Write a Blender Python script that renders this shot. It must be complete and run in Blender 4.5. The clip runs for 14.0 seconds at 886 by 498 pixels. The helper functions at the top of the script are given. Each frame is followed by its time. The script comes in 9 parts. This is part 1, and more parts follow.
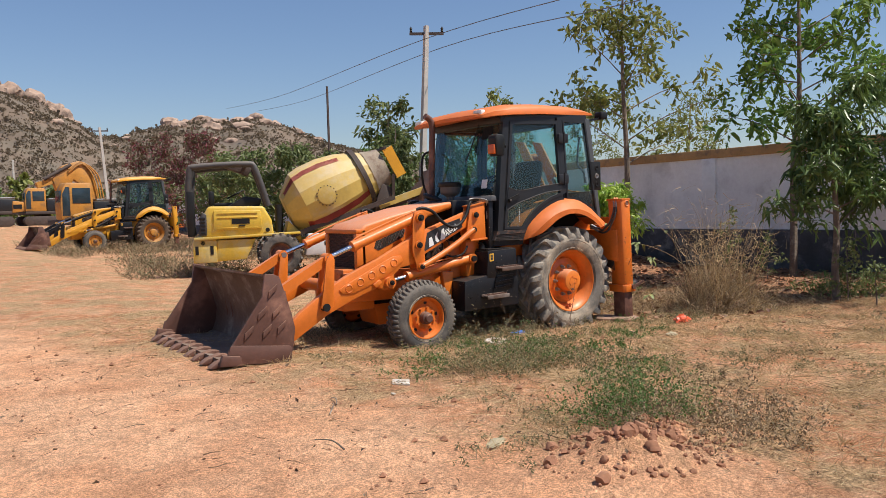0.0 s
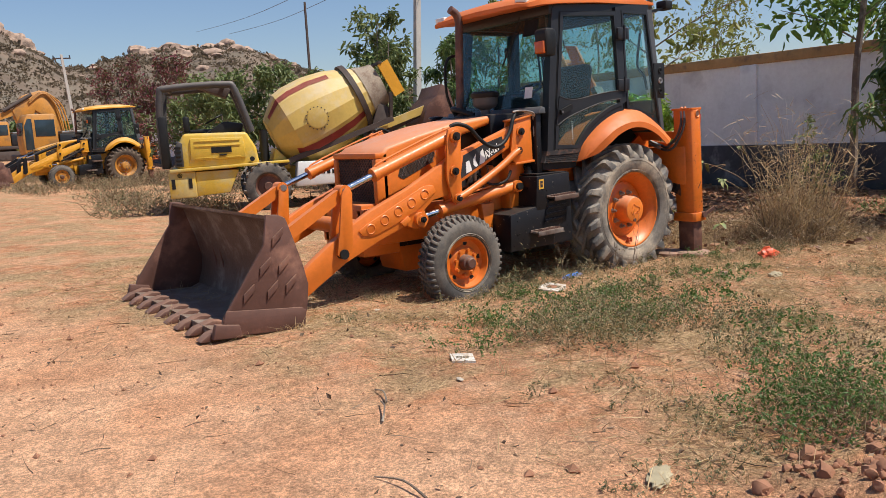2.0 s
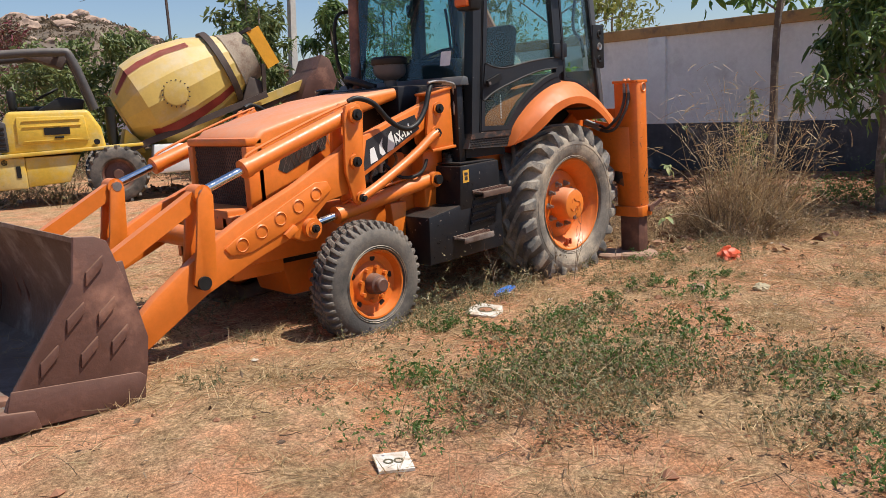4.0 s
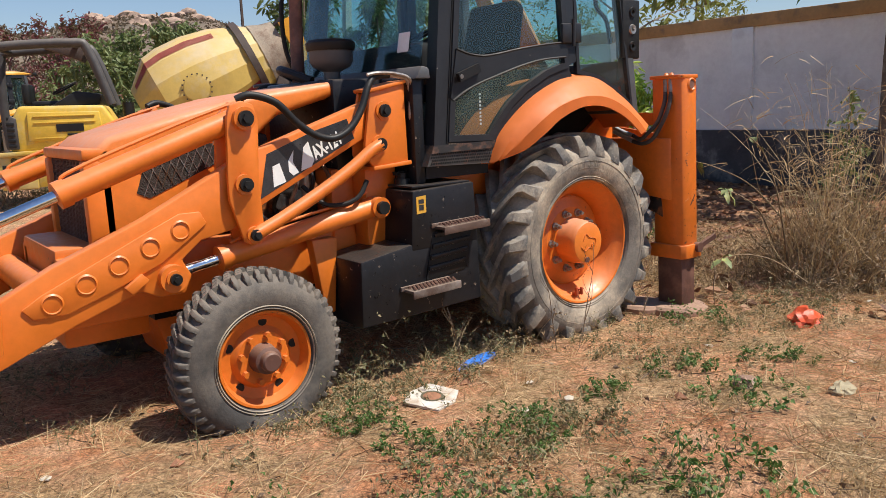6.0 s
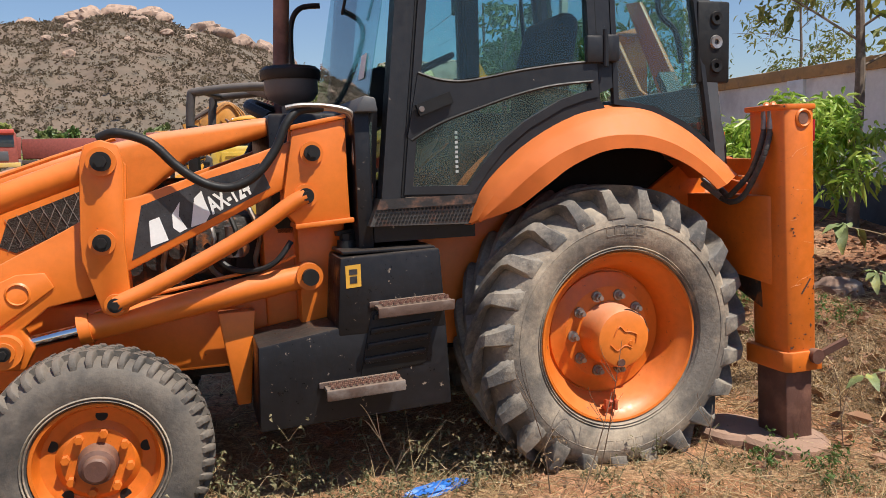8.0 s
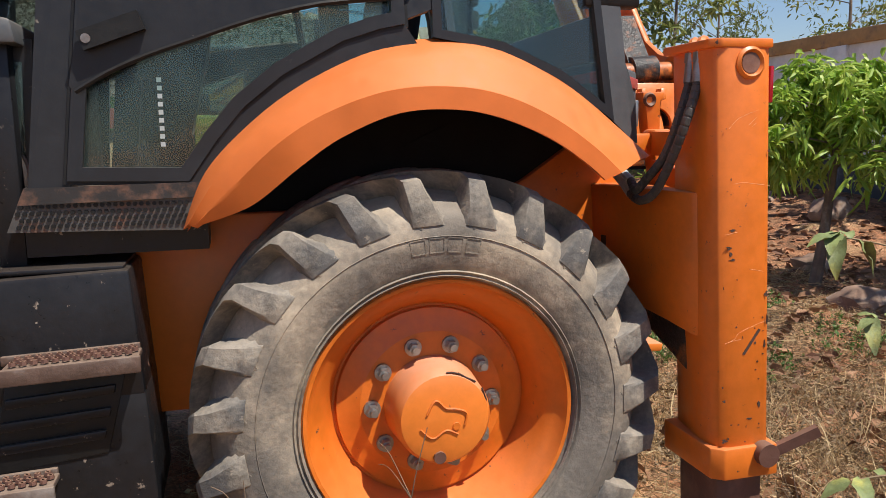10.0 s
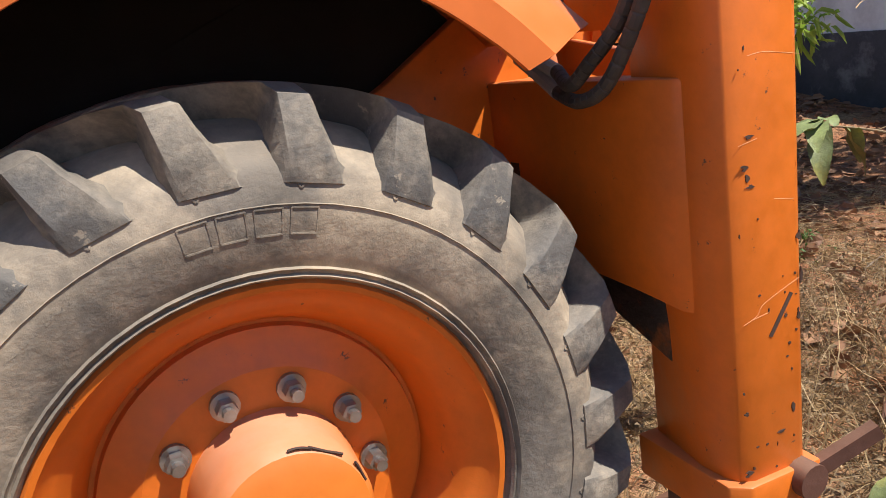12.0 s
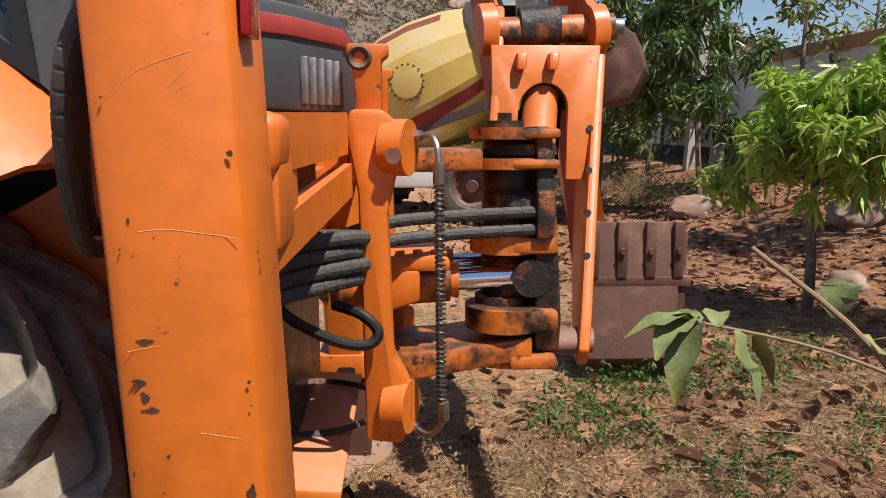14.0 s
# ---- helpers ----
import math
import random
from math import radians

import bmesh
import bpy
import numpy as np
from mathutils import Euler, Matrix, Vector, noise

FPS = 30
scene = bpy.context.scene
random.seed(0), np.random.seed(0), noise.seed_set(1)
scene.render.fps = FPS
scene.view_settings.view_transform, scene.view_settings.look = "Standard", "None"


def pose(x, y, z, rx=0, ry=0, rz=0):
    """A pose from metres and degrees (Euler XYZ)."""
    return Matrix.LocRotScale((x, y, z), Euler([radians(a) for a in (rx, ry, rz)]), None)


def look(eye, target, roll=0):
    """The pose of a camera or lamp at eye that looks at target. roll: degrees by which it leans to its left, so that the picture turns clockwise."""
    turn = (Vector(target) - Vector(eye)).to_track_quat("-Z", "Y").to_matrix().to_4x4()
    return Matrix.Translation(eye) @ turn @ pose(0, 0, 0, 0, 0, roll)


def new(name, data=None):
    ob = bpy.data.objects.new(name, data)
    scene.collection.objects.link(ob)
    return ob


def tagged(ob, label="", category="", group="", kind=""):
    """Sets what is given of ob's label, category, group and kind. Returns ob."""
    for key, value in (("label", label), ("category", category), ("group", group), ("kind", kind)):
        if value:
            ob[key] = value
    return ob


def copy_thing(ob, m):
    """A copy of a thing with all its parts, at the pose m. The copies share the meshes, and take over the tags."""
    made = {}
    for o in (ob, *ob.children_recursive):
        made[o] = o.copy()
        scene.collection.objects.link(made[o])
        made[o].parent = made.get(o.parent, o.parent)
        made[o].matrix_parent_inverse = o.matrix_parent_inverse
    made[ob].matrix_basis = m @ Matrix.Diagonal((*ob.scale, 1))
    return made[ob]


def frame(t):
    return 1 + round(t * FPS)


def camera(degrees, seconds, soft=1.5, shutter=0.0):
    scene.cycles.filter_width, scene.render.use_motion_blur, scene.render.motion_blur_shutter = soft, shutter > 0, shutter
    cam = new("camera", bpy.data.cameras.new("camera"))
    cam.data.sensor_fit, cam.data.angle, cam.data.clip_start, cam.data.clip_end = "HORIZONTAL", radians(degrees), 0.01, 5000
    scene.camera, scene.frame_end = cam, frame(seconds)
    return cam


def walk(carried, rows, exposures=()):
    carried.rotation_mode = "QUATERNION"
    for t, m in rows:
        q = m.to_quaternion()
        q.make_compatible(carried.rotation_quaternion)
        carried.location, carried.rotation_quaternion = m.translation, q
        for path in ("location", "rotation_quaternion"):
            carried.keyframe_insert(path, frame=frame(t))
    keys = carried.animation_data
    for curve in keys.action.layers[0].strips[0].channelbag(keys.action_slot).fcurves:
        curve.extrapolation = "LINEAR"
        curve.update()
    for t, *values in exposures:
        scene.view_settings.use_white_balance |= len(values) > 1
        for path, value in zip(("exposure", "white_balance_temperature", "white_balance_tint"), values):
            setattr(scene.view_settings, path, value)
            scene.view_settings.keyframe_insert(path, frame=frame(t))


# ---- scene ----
cam = camera(59.6, 14.0, soft=0.8)
METRES = 11.6
ROWS = [
    (0.0, 0.0, 0.0, 0.0, -0.33, -5.04, 3.76),
    (0.5, -0.0145, 0.0389, -0.0032, -0.29, -4.5, 3.57),
    (1.0, -0.0298, 0.0745, -0.004, 0.53, -5.75, 3.59),
    (1.5, -0.0446, 0.1119, -0.0041, -2.95, -8.52, 4.29),
    (2.0, -0.0489, 0.1552, -0.009, -1.96, -10.64, 5.12),
    (2.5, -0.0579, 0.1926, -0.0129, 0.27, -12.93, 4.74),
    (3.0, -0.0631, 0.2318, -0.0095, -5.17, -12.49, 5.03),
    (3.5, -0.0572, 0.2709, -0.0098, -9.29, -11.35, 5.21),
    (4.0, -0.056, 0.3087, -0.0141, -11.02, -12.99, 4.73),
    (4.2, -0.0564, 0.3259, -0.0153, -11.59, -13.59, 5.0),
    (6.3, 0.0563, 0.4551, -0.0256, -2.58, -12.07, 4.17),
    (6.5, 0.0661, 0.465, -0.0261, -1.73, -11.7, 4.16),
    (7.0, 0.0972, 0.494, -0.0329, 1.15, -10.13, 5.14),
    (7.5, 0.1276, 0.5221, -0.0352, 7.62, -8.45, 5.87),
    (8.0, 0.16, 0.5487, -0.0367, 15.76, -8.03, 4.47),
    (8.5, 0.185, 0.5787, -0.043, 15.92, -6.36, 3.36),
    (8.7, 0.1938, 0.594, -0.0451, 13.93, -7.28, 3.68),
    (10.8, 0.1904, 0.7201, -0.0474, 22.07, -9.84, 3.95),
    (11.0, 0.1857, 0.7264, -0.0483, 21.02, -9.78, 4.4),
    (11.5, 0.1751, 0.7504, -0.0512, 13.48, -13.19, 6.12),
    (12.0, 0.1847, 0.7668, -0.056, 8.33, -16.66, 8.56),
    (12.5, 0.2136, 0.7812, -0.0595, 8.59, -17.29, 9.13),
    (13.0, 0.2357, 0.7989, -0.0597, 13.15, -12.81, 5.88),
    (13.3, 0.2484, 0.8127, -0.0592, 18.5, -10.1, 4.52),
    (13.5, 0.2543, 0.8189, -0.0588, 23.27, -9.88, 3.88),
    (14.0, 0.2736, 0.8314, -0.0577, 31.58, -9.5, 2.87),
]
START = pose(-6.97, -8.199, 1.567, 2.01, -2.18, -34.47)
walk(cam, [(t, START @ pose(METRES * x, METRES * y, METRES * z, 90 + pitch, roll, yaw)) for t, x, y, z, yaw, pitch, roll in ROWS],
     exposures=[(0.0, 0.0), (2.0, 0.02), (3.2, 0.05), (4.2, 0.10), (8.0, 0.12), (11.0, 0.18), (12.0, 0.28), (13.0, 0.26), (14.0, 0.02)])

# ---- world and sun ----
SUN_TO = Vector((0.34, -0.44, 1.0)).normalized()
world = bpy.data.worlds.new("sky")
scene.world = world
world.use_nodes = True
wn = world.node_tree
sky = wn.nodes.new("ShaderNodeTexSky")
sky.sky_type = "NISHITA"
sky.sun_disc = False
sky.sun_elevation = math.asin(SUN_TO.z)
sky.sun_rotation = math.atan2(SUN_TO.x, SUN_TO.y)
sky.air_density, sky.dust_density, sky.ozone_density = 1.25, 0.25, 4.5
tint = wn.nodes.new("ShaderNodeMix")
tint.data_type, tint.blend_type = "RGBA", "MULTIPLY"
tint.inputs[0].default_value, tint.inputs[7].default_value = 1.0, (0.98, 0.98, 1.09, 1)
wn.links.new(sky.outputs[0], tint.inputs[6])
wn.links.new(tint.outputs[2], wn.nodes["Background"].inputs[0])
wn.nodes["Background"].inputs[1].default_value = 0.095
sun_data = bpy.data.lights.new("sun", "SUN")
sun_data.energy, sun_data.angle, sun_data.color = 6.1, radians(0.53), (1.0, 0.95, 0.86)
sun = new("sun", sun_data)
sun.matrix_world = look(SUN_TO * 50, (0, 0, 0))
scene.view_settings.exposure = 0.08

# ---- materials ----


def mat(name, col, rough=0.6, metal=0.0, vary=0.15, scale=6.0, bump=0.1, bscale=40.0, col2=None, amount=0.0, wscale=3.0, dust=None, dustamt=0.0, rnd=0.0, spec=None, worn=None, wornamt=0.0):
    """A painted, worn or natural surface: colour, its variation, patches of col2 (amount 0-1), dust on upward faces, chips of worn."""
    m = bpy.data.materials.new(name)
    m.use_nodes = True
    nt = m.node_tree
    nd, lk = nt.nodes, nt.links
    b = nd["Principled BSDF"]
    tc = nd.new("ShaderNodeTexCoord")

    def noise_node(sc, detail=6, ro=0.6):
        n = nd.new("ShaderNodeTexNoise")
        n.inputs["Scale"].default_value, n.inputs["Detail"].default_value, n.inputs["Roughness"].default_value = sc, detail, ro
        lk.new(tc.outputs["Object"], n.inputs["Vector"])
        return n.outputs["Fac"]

    def ramp(src, a, bb, lo=0.0, hi=1.0):
        r = nd.new("ShaderNodeMapRange")
        r.inputs[1].default_value, r.inputs[2].default_value, r.inputs[3].default_value, r.inputs[4].default_value = a, bb, lo, hi
        lk.new(src, r.inputs[0])
        return r.outputs[0]

    def mixc(fac, a, bb, mode="MIX"):
        x = nd.new("ShaderNodeMix")
        x.data_type, x.blend_type = "RGBA", mode
        for sock, v in ((x.inputs[0], fac), (x.inputs[6], a), (x.inputs[7], bb)):
            if hasattr(v, "links"):
                lk.new(v, sock)
            else:
                sock.default_value = v if isinstance(v, (int, float)) else (*v, 1)
        return x.outputs[2]

    n1 = noise_node(scale)
    n2 = noise_node(scale * 9)
    v1 = ramp(n1, 0.3, 0.7, 1 - vary, 1 + vary)
    v2 = ramp(n2, 0.3, 0.7, 1 - vary * 0.6, 1 + vary * 0.6)
    c = tuple(col)
    if col2 is not None and amount > 0:
        f = ramp(noise_node(wscale, 8, 0.65), 0.62 - 0.3 * amount, 0.72 - 0.2 * amount, 0, 1)
        c = mixc(f, c, col2)
    if rnd > 0:
        oi = nd.new("ShaderNodeObjectInfo")
        c = mixc(1.0, c, ramp(oi.outputs["Random"], 0, 1, 1 - rnd, 1 + rnd), "MULTIPLY")
    c = mixc(1.0, c, v1, "MULTIPLY")
    c = mixc(1.0, c, v2, "MULTIPLY")
    if worn is not None:
        f = ramp(noise_node(23, 9, 0.72), 0.70 - 0.12 * wornamt, 0.72 - 0.12 * wornamt, 0, 1)
        c = mixc(f, c, worn)
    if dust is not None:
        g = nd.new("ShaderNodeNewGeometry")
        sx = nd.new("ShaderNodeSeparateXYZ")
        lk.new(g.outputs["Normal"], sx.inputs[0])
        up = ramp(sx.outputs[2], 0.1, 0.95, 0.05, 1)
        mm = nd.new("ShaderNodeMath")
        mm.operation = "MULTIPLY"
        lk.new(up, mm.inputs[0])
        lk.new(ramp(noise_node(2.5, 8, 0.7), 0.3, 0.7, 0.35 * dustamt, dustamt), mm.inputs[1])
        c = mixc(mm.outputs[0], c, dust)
    lk.new(c, b.inputs["Base Color"])
    rr = ramp(n2, 0.3, 0.7, max(0.02, rough - 0.1), min(1, rough + 0.1))
    lk.new(rr, b.inputs["Roughness"])
    b.inputs["Metallic"].default_value = metal
    if spec is not None:
        b.inputs["Specular IOR Level"].default_value = spec
    if bump > 0:
        bp = nd.new("ShaderNodeBump")
        bp.inputs["Strength"].default_value, bp.inputs["Distance"].default_value = bump, 0.02
        lk.new(noise_node(bscale, 8, 0.65), bp.inputs["Height"])
        lk.new(bp.outputs[0], b.inputs["Normal"])
    return m


def glass_mat(name, tint, rough=0.03, clear=0.6, specks=0.0):
    m = bpy.data.materials.new(name)
    m.use_nodes = True
    nt = m.node_tree
    nd, lk = nt.nodes, nt.links
    out = nd["Material Output"]
    nd.remove(nd["Principled BSDF"])
    tr = nd.new("ShaderNodeBsdfTransparent")
    tr.inputs[0].default_value = (*tint, 1)
    gl = nd.new("ShaderNodeBsdfGlossy")
    gl.inputs["Roughness"].default_value = rough
    df = nd.new("ShaderNodeBsdfDiffuse")
    df.inputs[0].default_value = (0.24, 0.30, 0.29, 1)
    tc = nd.new("ShaderNodeTexCoord")
    n = nd.new("ShaderNodeTexNoise")
    n.inputs["Scale"].default_value, n.inputs["Detail"].default_value = 5, 8
    lk.new(tc.outputs["Object"], n.inputs["Vector"])
    mr = nd.new("ShaderNodeMapRange")
    mr.inputs[1].default_value, mr.inputs[2].default_value, mr.inputs[3].default_value, mr.inputs[4].default_value = 0.35, 0.75, 0.02, 1 - clear
    lk.new(n.outputs["Fac"], mr.inputs[0])
    dirt = mr.outputs[0]
    if specks:
        # splashes of dried mud: small blots in patches
        f = nd.new("ShaderNodeTexNoise")
        f.inputs["Scale"].default_value, f.inputs["Detail"].default_value = 110, 2
        lk.new(tc.outputs["Object"], f.inputs["Vector"])
        fm = nd.new("ShaderNodeMapRange")
        fm.inputs[1].default_value, fm.inputs[2].default_value, fm.inputs[4].default_value = 0.66, 0.72, specks
        lk.new(f.outputs["Fac"], fm.inputs[0])
        mx = nd.new("ShaderNodeMath")
        mx.operation = "MAXIMUM"
        lk.new(dirt, mx.inputs[0])
        lk.new(fm.outputs[0], mx.inputs[1])
        dirt = mx.outputs[0]
    m1 = nd.new("ShaderNodeMixShader")
    lk.new(dirt, m1.inputs[0])
    lk.new(tr.outputs[0], m1.inputs[1])
    lk.new(df.outputs[0], m1.inputs[2])
    fr = nd.new("ShaderNodeLayerWeight")
    fr.inputs[0].default_value = 0.5
    pw = nd.new("ShaderNodeMath")
    pw.operation = "POWER"
    pw.inputs[1].default_value = 3.5
    lk.new(fr.outputs["Facing"], pw.inputs[0])
    gm = nd.new("ShaderNodeMapRange")
    gm.inputs[3].default_value, gm.inputs[4].default_value = 0.035, 0.75
    lk.new(pw.outputs[0], gm.inputs[0])
    m2 = nd.new("ShaderNodeMixShader")
    lk.new(gm.outputs[0], m2.inputs[0])
    lk.new(m1.outputs[0], m2.inputs[1])
    lk.new(gl.outputs[0], m2.inputs[2])
    lk.new(m2.outputs[0], out.inputs[0])
    return m


def leaf_mat(name, col, col2, rough=0.55, through_amt=0.35):
    m = bpy.data.materials.new(name)
    m.use_nodes = True
    nt = m.node_tree
    nd, lk = nt.nodes, nt.links
    b = nd["Principled BSDF"]
    g = nd.new("ShaderNodeNewGeometry")
    mx = nd.new("ShaderNodeMix")
    mx.data_type = "RGBA"
    lk.new(g.outputs["Random Per Island"], mx.inputs[0])
    mx.inputs[6].default_value, mx.inputs[7].default_value = (*col, 1), (*col2, 1)
    lk.new(mx.outputs[2], b.inputs["Base Color"])
    b.inputs["Roughness"].default_value = rough
    tl = nd.new("ShaderNodeBsdfTranslucent")
    lk.new(mx.outputs[2], tl.inputs[0])
    ms = nd.new("ShaderNodeMixShader")
    ms.inputs[0].default_value = through_amt
    lk.new(b.outputs[0], ms.inputs[1])
    lk.new(tl.outputs[0], ms.inputs[2])
    lk.new(ms.outputs[0], nd["Material Output"].inputs[0])
    return m


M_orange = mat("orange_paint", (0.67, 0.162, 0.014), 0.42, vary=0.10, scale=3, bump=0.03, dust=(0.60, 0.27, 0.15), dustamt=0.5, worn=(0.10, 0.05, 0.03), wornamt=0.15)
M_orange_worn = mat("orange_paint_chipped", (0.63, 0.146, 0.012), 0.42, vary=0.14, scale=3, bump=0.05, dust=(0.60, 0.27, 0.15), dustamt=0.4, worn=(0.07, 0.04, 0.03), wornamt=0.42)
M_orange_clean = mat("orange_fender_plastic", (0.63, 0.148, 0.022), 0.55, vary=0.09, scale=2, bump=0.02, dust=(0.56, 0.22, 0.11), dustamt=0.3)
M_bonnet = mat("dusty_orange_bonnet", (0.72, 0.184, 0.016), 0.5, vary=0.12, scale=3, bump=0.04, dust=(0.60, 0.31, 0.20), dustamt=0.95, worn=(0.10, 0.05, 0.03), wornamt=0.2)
M_greasy = mat("greasy_steel", (0.025, 0.02, 0.018), 0.45, vary=0.3, bump=0.4, col2=(0.30, 0.09, 0.02), amount=0.35, wscale=9)
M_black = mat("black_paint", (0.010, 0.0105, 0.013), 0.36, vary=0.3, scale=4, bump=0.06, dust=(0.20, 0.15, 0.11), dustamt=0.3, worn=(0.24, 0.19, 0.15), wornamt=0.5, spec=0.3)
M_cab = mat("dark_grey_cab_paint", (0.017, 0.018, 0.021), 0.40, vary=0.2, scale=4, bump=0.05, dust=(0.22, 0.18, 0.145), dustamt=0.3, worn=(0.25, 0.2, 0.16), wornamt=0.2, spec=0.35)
M_frit = mat("pale_grey_marking", (0.36, 0.39, 0.39), 0.7, vary=0.1, bump=0)
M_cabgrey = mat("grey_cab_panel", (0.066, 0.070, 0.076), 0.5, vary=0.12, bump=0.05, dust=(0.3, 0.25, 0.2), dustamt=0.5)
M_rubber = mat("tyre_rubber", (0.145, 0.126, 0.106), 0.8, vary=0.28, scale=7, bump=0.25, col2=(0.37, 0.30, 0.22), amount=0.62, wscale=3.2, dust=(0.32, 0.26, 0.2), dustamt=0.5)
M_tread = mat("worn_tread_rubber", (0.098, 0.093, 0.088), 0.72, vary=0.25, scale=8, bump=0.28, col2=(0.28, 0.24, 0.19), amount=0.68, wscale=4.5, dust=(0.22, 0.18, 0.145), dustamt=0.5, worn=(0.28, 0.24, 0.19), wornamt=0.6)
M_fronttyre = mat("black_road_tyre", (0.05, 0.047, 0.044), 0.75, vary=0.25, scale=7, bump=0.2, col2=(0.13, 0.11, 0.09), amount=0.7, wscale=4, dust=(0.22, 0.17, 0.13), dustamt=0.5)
M_chip = mat("bare_rusty_chip", (0.055, 0.03, 0.022), 0.8, vary=0.3, bump=0.2)
M_scratch = mat("pale_scratched_paint", (0.72, 0.36, 0.17), 0.6, vary=0.15, bump=0)
M_hose = mat("black_rubber_hose", (0.011, 0.011, 0.011), 0.5, vary=0.3, bump=0.1, dust=(0.15, 0.12, 0.10), dustamt=0.16, spec=0.3)
M_spring = mat("dark_spring_steel", (0.09, 0.085, 0.08), 0.45, 0.6, vary=0.25, bump=0.1)
M_dustyhose = mat("dusty_wrapped_hose", (0.045, 0.042, 0.04), 0.7, vary=0.3, scale=20, bump=0.2, dust=(0.24, 0.20, 0.17), dustamt=0.4)
M_chrome = mat("chrome_rod", (0.75, 0.75, 0.75), 0.12, 1.0, vary=0.05, bump=0.0)
M_steel = mat("bare_steel", (0.35, 0.33, 0.31), 0.4, 0.8, vary=0.2, bump=0.1, col2=(0.16, 0.09, 0.05), amount=0.3)
M_rust = mat("rusty_brown_steel", (0.105, 0.045, 0.032), 0.6, vary=0.2, scale=3, bump=0.15, col2=(0.19, 0.09, 0.06), amount=0.3, dust=(0.34, 0.20, 0.13), dustamt=0.6)
M_bucketin = mat("worn_bucket_steel", (0.10, 0.06, 0.045), 0.55, 0.1, vary=0.25, bump=0.2, col2=(0.2, 0.17, 0.15), amount=0.4, dust=(0.32, 0.23, 0.17), dustamt=0.7)
M_glass = glass_mat("dusty_tinted_glass", (0.76, 0.90, 0.90), 0.03, 0.955)
M_lowglass = glass_mat("dark_tinted_lower_glass", (0.60, 0.74, 0.73), 0.03, 0.86, 0.45)
M_screen = glass_mat("dusty_windscreen_glass", (0.72, 0.88, 0.87), 0.03, 0.94)
M_redbag_paint = mat("chipped_red_orange_paint", (0.42, 0.07, 0.02), 0.55, vary=0.2, bump=0.1)
M_lens = mat("orange_lens", (0.5, 0.10, 0.02), 0.2, vary=0.05, bump=0)
M_stripe = mat("faded_red_paint", (0.40, 0.05, 0.04), 0.5, vary=0.15, bump=0.05, dust=(0.5, 0.3, 0.24), dustamt=0.4)
M_redlens = mat("red_lens", (0.35, 0.01, 0.02), 0.2, vary=0.05, bump=0)
M_white = mat("white_sticker", (0.75, 0.75, 0.72), 0.5, vary=0.08, bump=0)
M_decal = mat("black_decal", (0.03, 0.03, 0.033), 0.35, vary=0.4, scale=12, bump=0.15, bscale=25, worn=(0.3, 0.3, 0.3), wornamt=0.15)
M_yellowdecal = mat("yellow_decal", (0.62, 0.33, 0.04), 0.5, vary=0.08, bump=0)
M_seat_arch_dark = mat("black_seat_fabric", (0.012, 0.013, 0.015), 0.85, vary=0.2, bump=0.1, spec=0.2)
M_mesh = mat("dark_grille_mesh", (0.035, 0.024, 0.018), 0.6, 0.3, vary=0.3, bump=0.6, bscale=160)

# ---- helpers ----


def seat_obj(me, mt, smooth=True, angle=35):
    me.materials.append(mt)
    if smooth:
        me.polygons.foreach_set("use_smooth", [True] * len(me.polygons))
        me.set_sharp_from_angle(angle=radians(angle))


def part(name, bm, mt, parent=None, label="", smooth=True, angle=35):
    bmesh.ops.recalc_face_normals(bm, faces=bm.faces[:])
    me = bpy.data.meshes.new(name)
    bm.to_mesh(me)
    bm.free()
    seat_obj(me, mt, smooth, angle)
    ob = new(name, me)
    if parent is not None:
        ob.parent = parent
        ob.matrix_parent_inverse = Matrix.Identity(4)
    if label:
        tagged(ob, label)
    return ob


def mesh_part(name, verts, faces, mt, parent=None, label="", smooth=False, angle=35):
    me = bpy.data.meshes.new(name)
    me.from_pydata(verts, [], faces)
    seat_obj(me, mt, smooth, angle)
    ob = new(name, me)
    if parent is not None:
        ob.parent = parent
    if label:
        tagged(ob, label)
    return ob


def bev(bm, w, seg=2):
    if w > 0:
        ed = [e for e in bm.edges if len(e.link_faces) == 2 and e.calc_face_angle(0) > 0.5]
        bmesh.ops.bevel(bm, geom=ed, offset=w, segments=seg, profile=0.5, affect="EDGES", clamp_overlap=True)
    return bm


def prism(poly, y0, y1, w=0.0, seg=2):
    """A plate: outline in x, z, from y0 to y1."""
    bm = bmesh.new()
    a = [bm.verts.new((x, y0, z)) for x, z in poly]
    b = [bm.verts.new((x, y1, z)) for x, z in poly]
    n = len(poly)
    bm.faces.new(a)
    bm.faces.new(b[::-1])
    for i in range(n):
        bm.faces.new((a[i], b[i], b[(i + 1) % n], a[(i + 1) % n]))
    bmesh.ops.recalc_face_normals(bm, faces=bm.faces[:])
    return bev(bm, w, seg)


def block(x0, x1, y0, y1, z0, z1, w=0.0, seg=2):
    return prism([(x0, z0), (x1, z0), (x1, z1), (x0, z1)], y0, y1, w, seg)


def frame_of(d):
    d = Vector(d).normalized()
    u = d.cross(Vector((0, 0, 1)) if abs(d.z) < 0.9 else Vector((1, 0, 0))).normalized()
    return d, u, d.cross(u)


